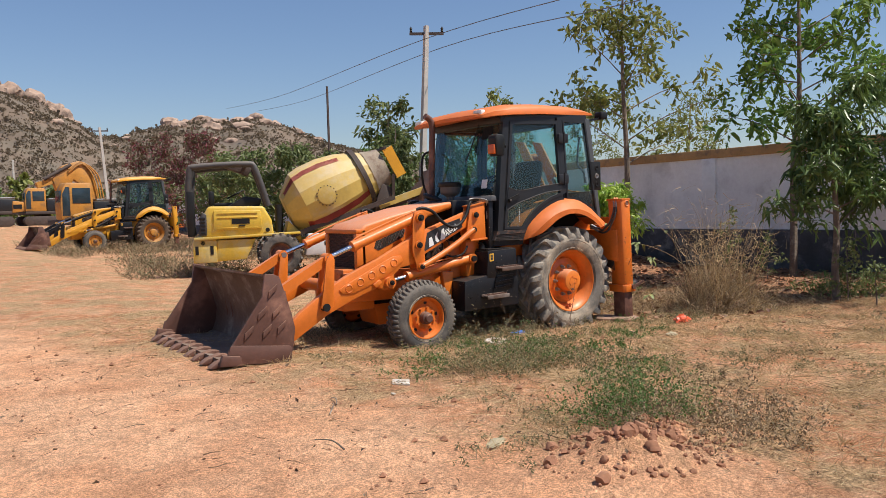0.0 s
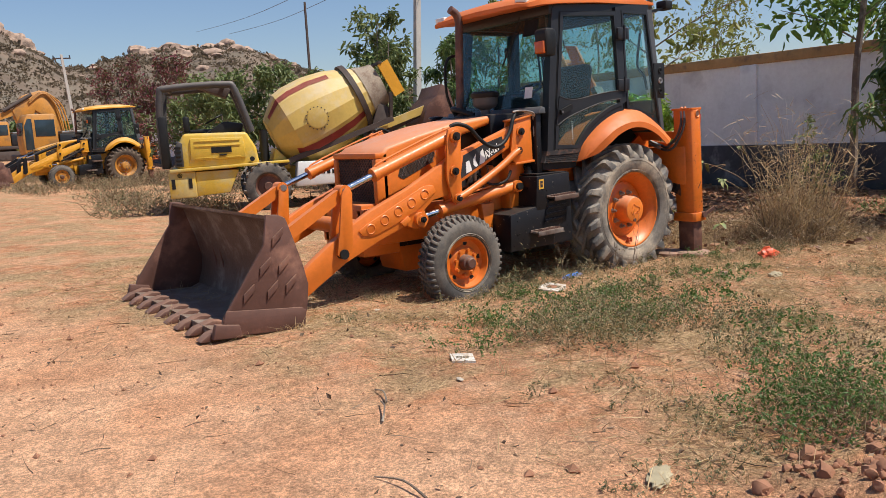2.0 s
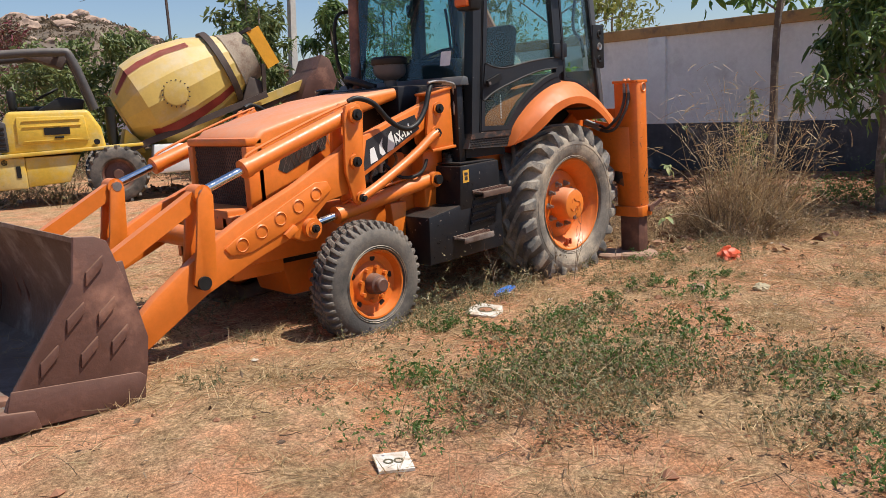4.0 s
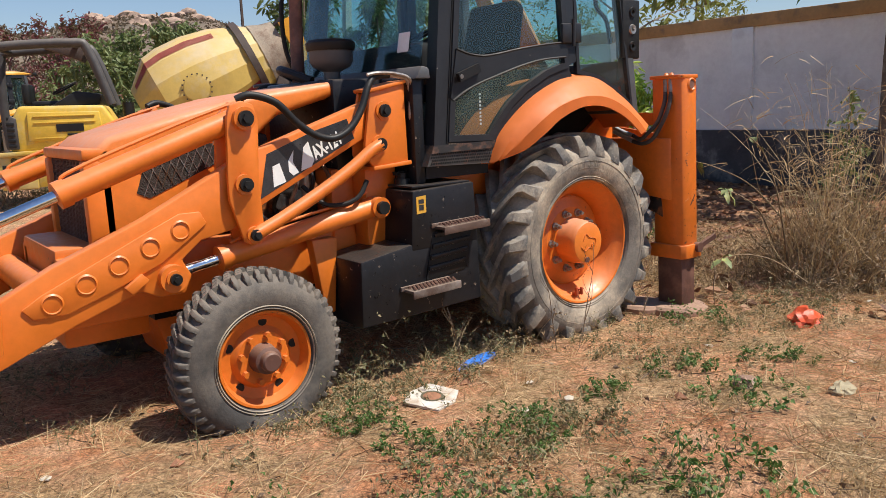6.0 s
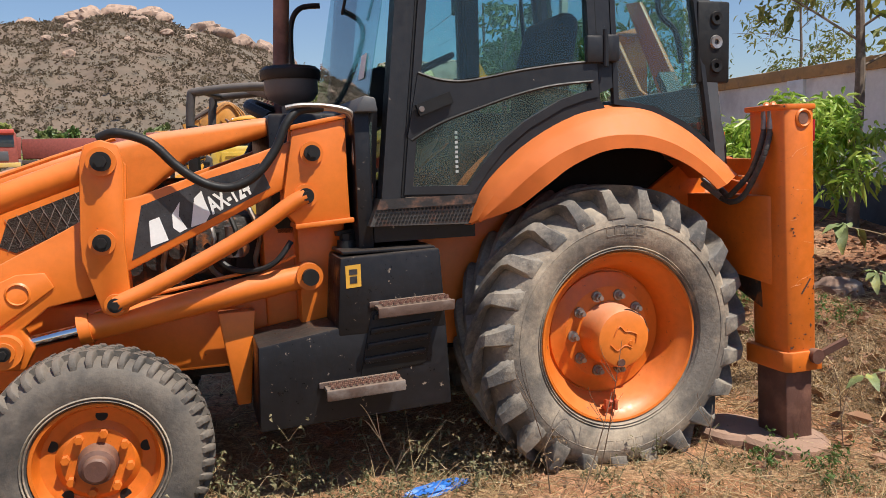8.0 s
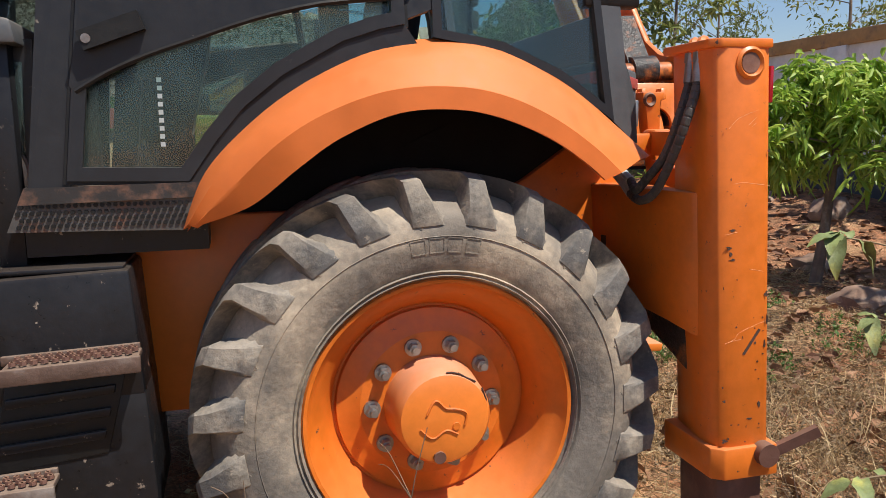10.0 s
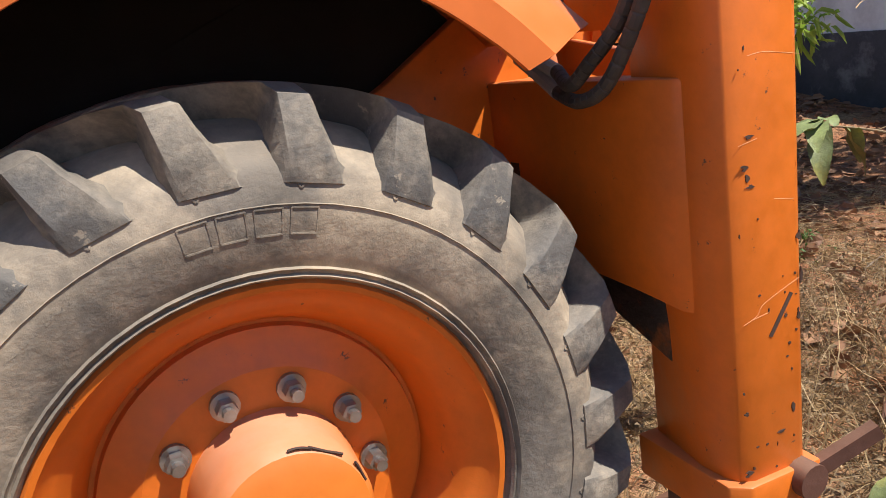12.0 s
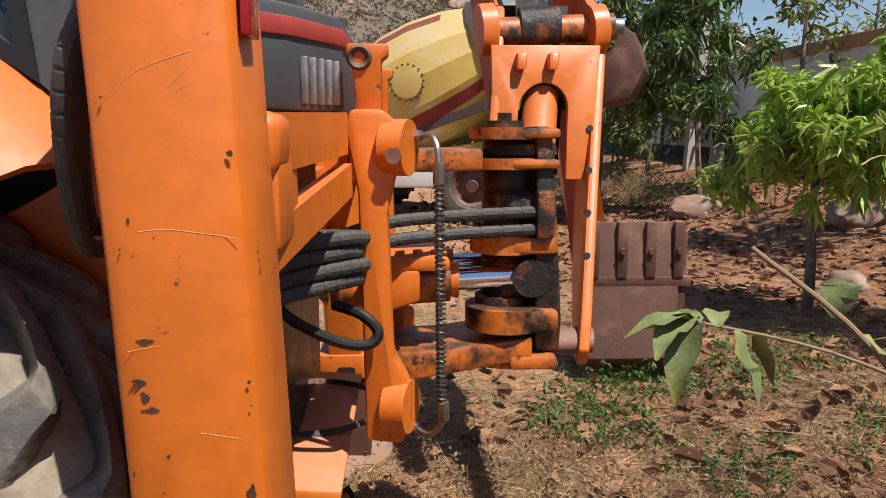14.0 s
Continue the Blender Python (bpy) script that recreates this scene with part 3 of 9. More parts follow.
for s in (-1, 1):
    ya, yb = s * 0.575, s * 0.655
    arm = [(-3.80, 0.24), (-3.76, 0.19), (-3.68, 0.22), (-3.30, 0.45), (-2.95, 0.60), (-2.66, 0.70), (-2.58, 0.66), (-2.46, 0.66), (-2.42, 0.74), (-2.46, 0.82), (-2.36, 0.90),
           (-2.2, 0.93), (-2.06, 1.02), (-1.85, 1.12), (-1.40, 1.335), (-1.20, 1.38), (-1.19, 1.52), (-1.36, 1.535), (-1.66, 1.435), (-1.99, 1.325), (-2.10, 1.30), (-2.28, 1.20), (-2.62, 1.03), (-3.02, 0.87), (-3.30, 0.72), (-3.62, 0.50), (-3.80, 0.34)]
    la = P("loader_arm", prism(arm, ya, yb, 0.010), M_orange)
    # raised strip with five dimples
    strip = [(-3.12, 0.66), (-2.98, 0.66), (-2.78, 0.73), (-2.56, 0.82), (-2.40, 0.93), (-2.33, 0.98), (-2.36, 1.04), (-2.46, 1.04), (-2.62, 0.97), (-2.86, 0.86), (-3.08, 0.76), (-3.16, 0.71)]
    P("stiffener", prism(strip, s * 0.654, s * 0.668, 0.006), M_orange, la)
    for i in range(5):
        x, z = -3.04 + 0.145 * i, 0.715 + 0.062 * i
        P("dimple", lathe([(0.048, 0.0), (0.040, 0.006), (0.034, -0.004), (0.0, -0.006)], (x, s * 0.669, z), (0, s, 0), 24), M_orange, la)
    P("eye", cyl((-2.52, s * 0.64, 0.745), (-2.52, s * 0.70, 0.745), 0.065, 24, None, 0.008), M_orange, la)
    boss(-2.52, 0.745, s * 0.70, s, 0.04, 0.012, None, la)
    P("arm_lug", prism([(-2.74, 0.735), (-2.66, 0.79), (-2.63, 0.755), (-2.71, 0.70)], s * 0.655, s * 0.690, 0.004), M_orange, la, "small welded lug")
    # decal with plain blocks and the model number
    dz = lambda x: 1.325 + 0.345 * (x + 2.02)
    P("decal", prism([(-2.04, 1.065), (-1.475, 1.335), (-1.515, 1.44), (-1.72, 1.385), (-1.99, 1.285)], s * 0.655, s * 0.657), M_decal, la, "scratched black decal strip")
    if s < 0:
        def at(u, v):
            return (-2.0 + u, 1.075 + 0.47 * u + v)
        for pts in ([(0.035, 0.025), (0.105, 0.015), (0.075, 0.125), (0.035, 0.13)],
                    [(0.125, 0.055), (0.150, 0.022), (0.180, 0.022), (0.150, 0.09), (0.158, 0.145), (0.125, 0.11)],
                    [(0.195, 0.02), (0.255, 0.01), (0.275, 0.035), (0.255, 0.10), (0.245, 0.145), (0.215, 0.13)]):
            P("logo_block", prism([at(u, v) for u, v in pts], -0.659, -0.657), M_white, la, "white painted logo block")
        fc = bpy.data.curves.new("model_number", "FONT")
        fc.body, fc.size, fc.extrude, fc.shear, fc.offset = "AX-124", 0.098, 0.0008, 0.0, 0.0035
        tmp = new("tmp", fc)
        me = bpy.data.meshes.new_from_object(tmp)
        bpy.data.objects.remove(tmp)
        me.materials.append(M_white)
        num = new("model_number", me)
        num.parent = la
        num.matrix_local = pose(-1.715, -0.6585, 1.238, 90, -26.0, 0) @ Matrix.Diagonal((0.58, 1, 1, 1))
        tagged(num, "white model number AX-124")
    P("steel_pipe", tube([(-1.40, s * 0.70, 1.665), (-1.33, s * 0.705, 1.675), (-1.22, s * 0.705, 1.67), (-1.13, s * 0.705, 1.645), (-1.105, s * 0.70, 1.58), (-1.11, s * 0.69, 1.50)], 0.010, 8, 6), M_steel)
    # tower
    tp = [(-1.375, 1.575), (-1.155, 1.62), (-1.145, 1.19), (-1.375, 1.172), (-1.425, 1.235), (-1.425, 1.30)]
    tw = P("tower", prism(tp, s * 0.66, s * 0.685, 0.006), M_orange)
    P("tower_inner_plate", prism(tp, s * 0.54, s * 0.565, 0.006), M_orange, tw)
    P("tower_cap", prism([(-1.385, 1.572), (-1.145, 1.62), (-1.15, 1.638), (-1.39, 1.592)], s * 0.53, s * 0.70, 0.005), M_orange, tw)
    P("tower_base", prism([(-1.385, 1.155), (-1.13, 1.172), (-1.13, 1.194), (-1.385, 1.176)], s * 0.53, s * 0.70, 0.005), M_orange, tw)
    P("tower_back", block(-1.185, -1.148, s * 0.55, s * 0.68, 1.18, 1.615, 0.004), M_orange, tw)
    boss(-1.30, 1.475, s * 0.685, s, 0.05, 0.012, None, tw)
    boss(-1.335, 1.295, s * 0.685, s, 0.05, 0.012, None, tw)
    P("tower_leg", block(-1.36, -1.15, s * 0.42, s * 0.56, 0.7, 1.17, 0.01), M_orange)
    # lever, levelling link
    lv = P("lever", prism([(-2.20, 1.47), (-2.18, 1.53), (-2.12, 1.55), (-2.06, 1.53), (-2.04, 1.45), (-2.06, 1.15), (-2.05, 0.90), (-2.07, 0.86), (-2.12, 0.845), (-2.16, 0.87), (-2.22, 1.08), (-2.22, 1.17)], s * 0.672, s * 0.70, 0.007), M_orange)
    P("lever_inner", prism([(-2.20, 1.47), (-2.12, 1.55), (-2.04, 1.45), (-2.06, 1.15), (-2.05, 0.90), (-2.12, 0.845), (-2.16, 0.87), (-2.22, 1.17)], s * 0.53, s * 0.558, 0.006), M_orange)
    boss(-2.12, 1.465, s * 0.70, s, 0.056, 0.03, None, lv)
    boss(-2.14, 1.15, s * 0.70, s, 0.05, 0.02, None, lv)
    boss(-2.11, 0.90, s * 0.70, s, 0.042, 0.02, None, lv)
    P("levelling_link", tube([(-2.11, s * 0.71, 0.90), (-1.95, s * 0.705, 0.965), (-1.7, s * 0.70, 1.085), (-1.52, s * 0.70, 1.185), (-1.40, s * 0.70, 1.265), (-1.335, s * 0.70, 1.295)], 0.034, 12, 5), M_orange)
    # tilt cylinder, rod and links to the bucket
    a, b = Vector((-2.12, s * 0.615, 1.465)), Vector((-3.27, s * 0.615, 1.06))
    d = (b - a).normalized()
    tc_ = P("tilt_cylinder", join(cyl(a, a + d * 0.88, 0.055, 24, None, 0.008), cyl(a + d * 0.84, a + d * 0.89, 0.062, 24, None, 0.006)), M_orange)
    P("piston_rod", cyl(a + d * 0.86, b, 0.027, 20), M_chrome, tc_, "chrome piston rod")
    P("feed_pipe", tube([a + Vector((0.05, 0, 0.09)), a + d * 0.2 + Vector((0, 0, 0.085)), a + d * 0.6 + Vector((0, 0, 0.085)), a + d * 0.84 + Vector((0, 0, 0.075)), a + d * 0.86 + Vector((0, 0, 0.05))], 0.009, 8, 4), M_orange, tc_)
    P("rod_end", cyl((-3.27, s * 0.56, 1.06), (-3.27, s * 0.68, 1.06), 0.055, 20, None, 0.008), M_orange, tc_)
    P("rod_pin", cyl((-3.27, s * 0.53, 1.06), (-3.27, s * 0.70, 1.06), 0.032, 20), M_steel, tc_)
    for yy in (0.545, 0.695):
        P("front_lever", prism([(-3.32, 1.04), (-3.27, 1.11), (-3.22, 1.05), (-3.25, 0.55), (-3.33, 0.49), (-3.40, 0.54), (-3.36, 0.75)], s * (yy - 0.012), s * (yy + 0.012), 0.005), M_orange)
    P("bucket_link", bar((-3.27, s * 0.615, 1.05), (-3.86, s * 0.615, 0.72), 0.07, 0.10, 0.012), M_orange)
    P("lever_pin", cyl((-3.34, s * 0.53, 0.54), (-3.34, s * 0.725, 0.54), 0.042, 20, None, 0.006), M_hose)
    # lift cylinder
    a, b = Vector((-1.33, s * 0.60, 0.945)), Vector((-2.52, s * 0.60, 0.745))
    d = (b - a).normalized()
    lc = P("lift_cylinder", join(cyl(a, a + d * 0.93, 0.055, 24, None, 0.008), cyl(a + d * 0.90, a + d * 0.945, 0.064, 24, None, 0.006), cyl(a + Vector((0, s * 0.07, 0)), a - Vector((0, s * 0.07, 0)), 0.058, 20, None, 0.006)), M_orange)
    P("piston_rod", cyl(a + d * 0.92, b, 0.028, 20), M_chrome, lc, "chrome piston rod")
    P("pin_cap", cyl(a + Vector((0, s * 0.07, 0)), a + Vector((0, s * 0.10, 0)), 0.036, 20, None, 0.006), M_hose, lc)
    P("feed_pipe", tube([a + Vector((-0.05, 0, 0.09)), a + d * 0.2 + Vector((0, 0, 0.075)), a + d * 0.7 + Vector((0, 0, 0.075)), a + d * 0.88 + Vector((0, 0, 0.06))], 0.008, 8, 4), M_orange, lc)
    # hoses over the boom
    P("hydraulic_hose", tube([(-2.13, s * 0.66, 1.555), (-2.06, s * 0.68, 1.575), (-1.94, s * 0.70, 1.535), (-1.84, s * 0.71, 1.435), (-1.74, s * 0.72, 1.365), (-1.64, s * 0.725, 1.345), (-1.54, s * 0.725, 1.39), (-1.455, s * 0.715, 1.49), (-1.40, s * 0.70, 1.60), (-1.34, s * 0.68, 1.655), (-1.24, s * 0.665, 1.665)], 0.019, 12, 6), M_hose, None, "black rubber hydraulic hose")
    P("steel_pipe", tube([(-1.25, s * 0.665, 1.665), (-1.18, s * 0.67, 1.66), (-1.12, s * 0.68, 1.63), (-1.105, s * 0.68, 1.55), (-1.11, s * 0.68, 1.43), (-1.05, s * 0.67, 1.33), (-1.06, s * 0.66, 1.2)], 0.014, 10, 6), M_steel)
    P("drain_hose", tube([(-1.40, s * 0.64, 1.10), (-1.47, s * 0.66, 1.02), (-1.56, s * 0.64, 0.985), (-1.66, s * 0.6, 1.0), (-1.75, s * 0.55, 1.1)], 0.013, 8, 6), M_hose)

# cross tube between the arms
P("cross_tube", cyl((-3.0, -0.58, 0.70), (-3.0, 0.58, 0.70), 0.075, 20), M_orange)
P("front_guard", prism([(-2.98, 0.70), (-2.74, 0.84), (-2.74, 0.78), (-2.95, 0.62)], -0.42, 0.42, 0.01), M_orange)

# bucket
prof = [(-4.62, 0.17), (-4.35, 0.13), (-4.05, 0.115), (-3.96, 0.145), (-3.92, 0.28), (-3.90, 0.43), (-3.935, 0.59), (-3.99, 0.766), (-4.05, 0.93), (-4.17, 0.975)]
bm = bmesh.new()
W_ = 1.12
rows_o = [[bm.verts.new((x, y, z)) for x, z in prof] for y in (-W_, W_)]
inner = [(-4.62, 0.195), (-4.35, 0.155), (-4.07, 0.145), (-3.99, 0.175), (-3.95, 0.29), (-3.93, 0.43), (-3.965, 0.58), (-4.02, 0.755), (-4.07, 0.905), (-4.17, 0.95)]
rows_i = [[bm.verts.new((x, y, z)) for x, z in inner] for y in (-W_, W_)]
for i in range(len(prof) - 1):
    bm.faces.new((rows_o[0][i], rows_o[0][i + 1], rows_o[1][i + 1], rows_o[1][i]))
    bm.faces.new((rows_i[0][i], rows_i[1][i], rows_i[1][i + 1], rows_i[0][i + 1]))
for k in (0, -1):
    bm.faces.new((rows_o[0][k], rows_o[1][k], rows_i[1][k], rows_i[0][k]))
BKT = P("front_bucket", bm, M_bucketin, None, "rusty brown loader bucket resting on the ground", 50)
side = [(-4.60, 0.19), (-4.5, 0.15), (-4.05, 0.115), (-3.945, 0.13), (-3.91, 0.28), (-3.89, 0.43), (-3.922, 0.58), (-3.978, 0.766), (-4.035, 0.945), (-4.09, 0.975), (-4.185, 0.985), (-4.215, 0.77), (-4.56, 0.29)]
for s in (-1, 1):
    P("side_plate", prism(side, s * 1.105, s * 1.135, 0.005), M_rust, BKT)
    P("wear_plate", prism([(-4.545, 0.335), (-3.96, 0.265), (-3.93, 0.235), (-3.945, 0.125), (-4.05, 0.11), (-4.50, 0.145), (-4.59, 0.19)], s * 1.133, s * 1.145, 0.004), M_rust, BKT)
    P("corner_shoe", prism([(-4.66, 0.15), (-4.44, 0.13), (-4.46, 0.225), (-4.63, 0.255)], s * 1.10, s * 1.158, 0.008), M_rust, BKT)
    for x, z in ((-4.115, 0.812), (-4.228, 0.607), (-4.082, 0.605), (-4.368, 0.431), (-4.186, 0.429), (-4.037, 0.454)):
        P("diamond_stud", prism([(x - 0.048, z - 0.068), (x + 0.043, z + 0.018), (x + 0.048, z + 0.07), (x - 0.040, z)], s * 1.133, s * 1.152, 0.004), M_rust, BKT)
P("cutting_edge", block(-4.62, -4.48, -1.12, 1.12, 0.145, 0.18, 0.004), M_steel, BKT, "worn steel cutting edge")
for i in range(9):
    y = -1.04 + 0.26 * i
    P("tooth", prism([(-4.735, 0.135), (-4.69, 0.125), (-4.52, 0.14), (-4.46, 0.20), (-4.54, 0.215), (-4.67, 0.18)], y - 0.055, y + 0.055, 0.008), M_rust, BKT, "worn steel bucket tooth")
for y in (-0.70, -0.53, 0.53, 0.70):
    P("bucket_bracket", prism([(-3.92, 0.25), (-3.72, 0.22), (-3.74, 0.36), (-3.80, 0.76), (-3.985, 0.75)], y - 0.012, y + 0.012, 0.004), M_rust, BKT)


# ---- wheels ----
def squash(bm, xc, zc, floor, soft=0.05):
    for v in bm.verts:
        if v.co.z < floor + soft:
            over = (floor + soft - v.co.z)
            v.co.z = floor + soft - soft * (1 - math.exp(-over / soft))
            v.co.y += (0.25 * over) * (1 if v.co.y > 0 else -1) * (1 if abs(v.co.y) > 0.7 else -1)


def wheel(xc, zc, s, R, rim, yo, yi, lugs, floor, kind):
    name = "rear_wheel" if kind == "rear" else "front_wheel"
    wl = new(name)
    wl.parent = BH
    c = (xc, 0, zc)
    w = yi - yo
    if kind == "rear":
        prof = [(rim - 0.01, 0.12), (rim, 0.05), (rim + 0.02, 0.028), (rim + 0.06, 0.012), (rim + 0.10, 0.004), (rim + 0.14, 0.0), (rim + 0.146, 0.003), (rim + 0.175, 0.004),
                (R * 0.842, 0.022), (R * 0.872, 0.048), (R * 0.90, 0.078), (R * 0.918, 0.115), (R * 0.928, 0.16), (R * 0.93, w / 2)]
    else:
        prof = [(rim - 0.01, 0.09), (rim, 0.03), (rim + 0.02, 0.012), (rim + (R - rim) * 0.2, 0.004), (rim + (R - rim) * 0.45, 0.0), (rim + (R - rim) * 0.70, 0.012),
                (R * 0.915, 0.035), (R * 0.945, 0.075), (R * 0.955, 0.16), (R * 0.958, w / 2)]
    full = prof + [(r, w - h) for r, h in prof[-2::-1]]
    full = [(r, s * (yo + h)) for r, h in full]
    bm = lathe(full, c, (0, 1, 0), 72)
    squash(bm, xc, zc, floor)
    ty = P("tyre", bm, M_rubber if kind == "rear" else M_fronttyre, wl, "dusty black rubber tyre", 50)
    # tread bars
    vs, fs = [], []

    def hexa(path):
        k = len(vs)
        for (r, h, a, hw, hh) in path:
            for dr, da in ((-0.05, -hw * 1.75), (hh * 0.15, -hw * 1.28), (hh * 0.93, -hw * 0.88), (hh, -hw * 0.76), (hh, hw * 0.76), (hh * 0.93, hw * 0.88), (hh * 0.15, hw * 1.28), (-0.05, hw * 1.75)):
                rr = r + dr
                an = a + da / r
                vs.append([xc + rr * math.sin(an), s * (yo + h), zc + rr * math.cos(an)])
        m = len(path)
        for i in range(m - 1):
            for j in range(8):
                p, q = k + i * 8 + j, k + i * 8 + (j + 1) % 8
                fs.append((p, q, q + 8, p + 8))
        fs.append(tuple(k + j for j in range(8)))
        e = k + (m - 1) * 8
        fs.append(tuple(e + 7 - j for j in range(8)))

    PHASE = 0.155
    BARS = [(0.556, 0.000, 0.556, 0.012, -0.030, 0.125), (0.580, -0.004, 0.580, 0.03, -0.034, 0.112), (0.615, 0.000, 0.605, 0.06, -0.038, 0.086), (0.650, 0.008, 0.625, 0.09, -0.041, 0.058),
            (0.682, 0.020, 0.635, 0.11, -0.043, 0.042), (0.697, 0.045, 0.642, 0.125, -0.066, 0.016), (0.700, 0.085, 0.645, 0.14, -0.135, -0.052), (0.700, 0.135, 0.648, 0.16, -0.235, -0.155), (0.700, 0.19, 0.650, 0.20, -0.350, -0.275), (0.698, 0.245, 0.650, 0.25, -0.465, -0.395)]

    def lug(path):
        """Lofts a bar through stations: outer radius and depth, foot radius and depth, and its two edge angles."""
        k = len(vs)
        for ro, ho, rb, hb, al, ar in path:
            wd = ar - al
            for r, h, an in ((rb, hb, al - 0.18 * wd), (ro * 0.985 + rb * 0.015, ho + (hb - ho) * 0.10, al + 0.01 * wd), (ro, ho, al + 0.10 * wd), (ro, ho, ar - 0.10 * wd), (ro * 0.985 + rb * 0.015, ho + (hb - ho) * 0.10, ar - 0.01 * wd), (rb, hb, ar + 0.30 * wd)):
                vs.append([xc + r * math.sin(an), s * (yo + h), zc + r * math.cos(an)])
        m = len(path)
        for i in range(m - 1):
            for j in range(6):
                p, q = k + i * 6 + j, k + i * 6 + (j + 1) % 6
                fs.append((p, q, q + 6, p + 6))
        fs.append(tuple(k + j for j in range(6)))
        e = k + (m - 1) * 6
        fs.append(tuple(e + 5 - j for j in range(6)))

    step = 2 * math.pi / lugs
    for i in range(lugs):
        a = i * step
        if kind == "rear":
            # a bar from the side wall over the shoulder, then swept forwards to the middle of the tread
            for mir in (0, 1):
                lug([(lo, (w - ho) if mir else ho, rb, (w - hb) if mir else hb, a + mir * step / 2 + PHASE + al, a + mir * step / 2 + PHASE + ar) for lo, ho, rb, hb, al, ar in BARS])
        else:
            for mir in (0, 1):
                off = a + mir * step / 2
                pts = [(R * 0.905, 0.016, 0, 0.008, 0.0), (R * 0.94, 0.03, 0, 0.011, 0.010), (R * 0.958, 0.05, 0.008, 0.012, 0.016), (R * 0.96, 0.085, 0.03, 0.012, 0.017)]
                hexa([(r, (w - h) if mir else h, off + d, hw, hh) for r, h, d, hw, hh in pts])
    if kind == "front":
        for y in (w * 0.36, w * 0.5, w * 0.64):
            for i in range(lugs):
                a0 = i * step + y
                pts = [(R * 0.96, y - 0.014, a0, 0.016, 0.016), (R * 0.96, y + 0.014, a0 + 0.035, 0.016, 0.016)]
                hexa(pts)
    bm = bmesh.new()
    bv = [bm.verts.new(v) for v in vs]
    for fc_ in fs:
        bm.faces.new([bv[i] for i in fc_])
    squash(bm, xc, zc, floor)
    P("tread", bm, M_tread if kind == "rear" else M_fronttyre, wl, "", 33)
    # moulded ring and raised bars on the side wall
    BD = 0.030 if kind == "rear" else 0.012
    P("bead_ring", join(*[lathe([(rim + d, s * (yo + BD - d * 0.2)), (rim + d + 0.004, s * (yo + BD - 0.007 - d * 0.2)), (rim + d + 0.008, s * (yo + BD - d * 0.2))], c, (0, 1, 0), 64) for d in (0.012, 0.024)]), M_rubber, wl)
    if kind == "rear":
        def stroke(an, rr, pts, wd=0.0025):
            """Raised lines on the side wall, in metres along and across the ring."""
            out = []
            for (u0, v0), (u1, v1) in pts:
                q = []
                for u, v in ((u0, v0), (u1, v1)):
                    a, r = an + u / rr, rr + v
                    q.append(Vector((xc + r * math.sin(a), s * (yo + side_h(r) - 0.0005), zc + r * math.cos(a))))
                out.append(bar(q[0], q[1], wd, wd, 0))
            return out

        def side_h(r):
            pr = prof[1:8]
            return float(np.interp(r, [a for a, _ in prof[1:9]], [b for _, b in prof[1:9]]))

        rr = rim + 0.105
        for a0 in (0.02, math.pi):
            for i in range(4):
                box = [((-0.02, -0.02), (0.02, -0.02)), ((-0.02, 0.02), (0.02, 0.02)), ((-0.02, -0.02), (-0.02, 0.02))] + [((0.02, -0.02), (0.02, 0.02))]
                P("moulded_mark", join(*stroke(a0 + (i - 1.5) * 0.105, rr, box)), M_rubber, wl)
            fc = bpy.data.curves.new("moulded_text", "FONT")
            fc.body, fc.size, fc.extrude, fc.align_x = "HEAVY DUTY", 0.024, 0.0012, "CENTER"
            tmp = new("tmp", fc)
            me = bpy.data.meshes.new_from_object(tmp)
            bpy.data.objects.remove(tmp)
            me.materials.append(M_rubber)
            a1 = a0 - 0.62
            num = new("moulded_text", me)
            num.parent = wl
            sx = 1 if s * yo < 0 else -1
            num.matrix_local = pose(xc + rr * math.sin(a1), s * (yo + 0.004), zc + rr * math.cos(a1), 90, 0, 0 if sx > 0 else 180) @ Matrix.Rotation(-a1 * sx, 4, "Z")
        for i in range(lugs):
            P("lug_mark", join(*stroke(i * step + PHASE + 0.012, R * 0.80, [((-0.022, 0.014), (0.0, -0.012)), ((0.0, -0.012), (0.022, 0.014)), ((-0.022, 0.014), (-0.008, 0.014)), ((0.008, 0.014), (0.022, 0.014))], 0.003)), M_rubber, wl)
        P("side_ring", lathe([(rim + 0.128, s * (yo + 0.0025)), (rim + 0.130, s * (yo - 0.0015)), (rim + 0.132, s * (yo + 0.0025))], c, (0, 1, 0), 72), M_rubber, wl)
        rp = [(rim + 0.012, 0.05), (rim + 0.002, 0.034), (rim - 0.008, 0.036), (rim - 0.016, 0.052), (rim - 0.034, 0.072), (rim - 0.058, 0.095), (rim - 0.092, 0.178), (rim - 0.096, 0.196), (rim - 0.104, 0.196), (rim - 0.108, 0.182), (rim - 0.15, 0.174), (rim - 0.175, 0.160), (0.15, 0.155), (0.0, 0.155)]
        rim_ob = P("rim", lathe([(r, s * (yo + h)) for r, h in rp], c, (0, 1, 0), 72), M_orange_worn, wl, "orange dished wheel rim", 24)
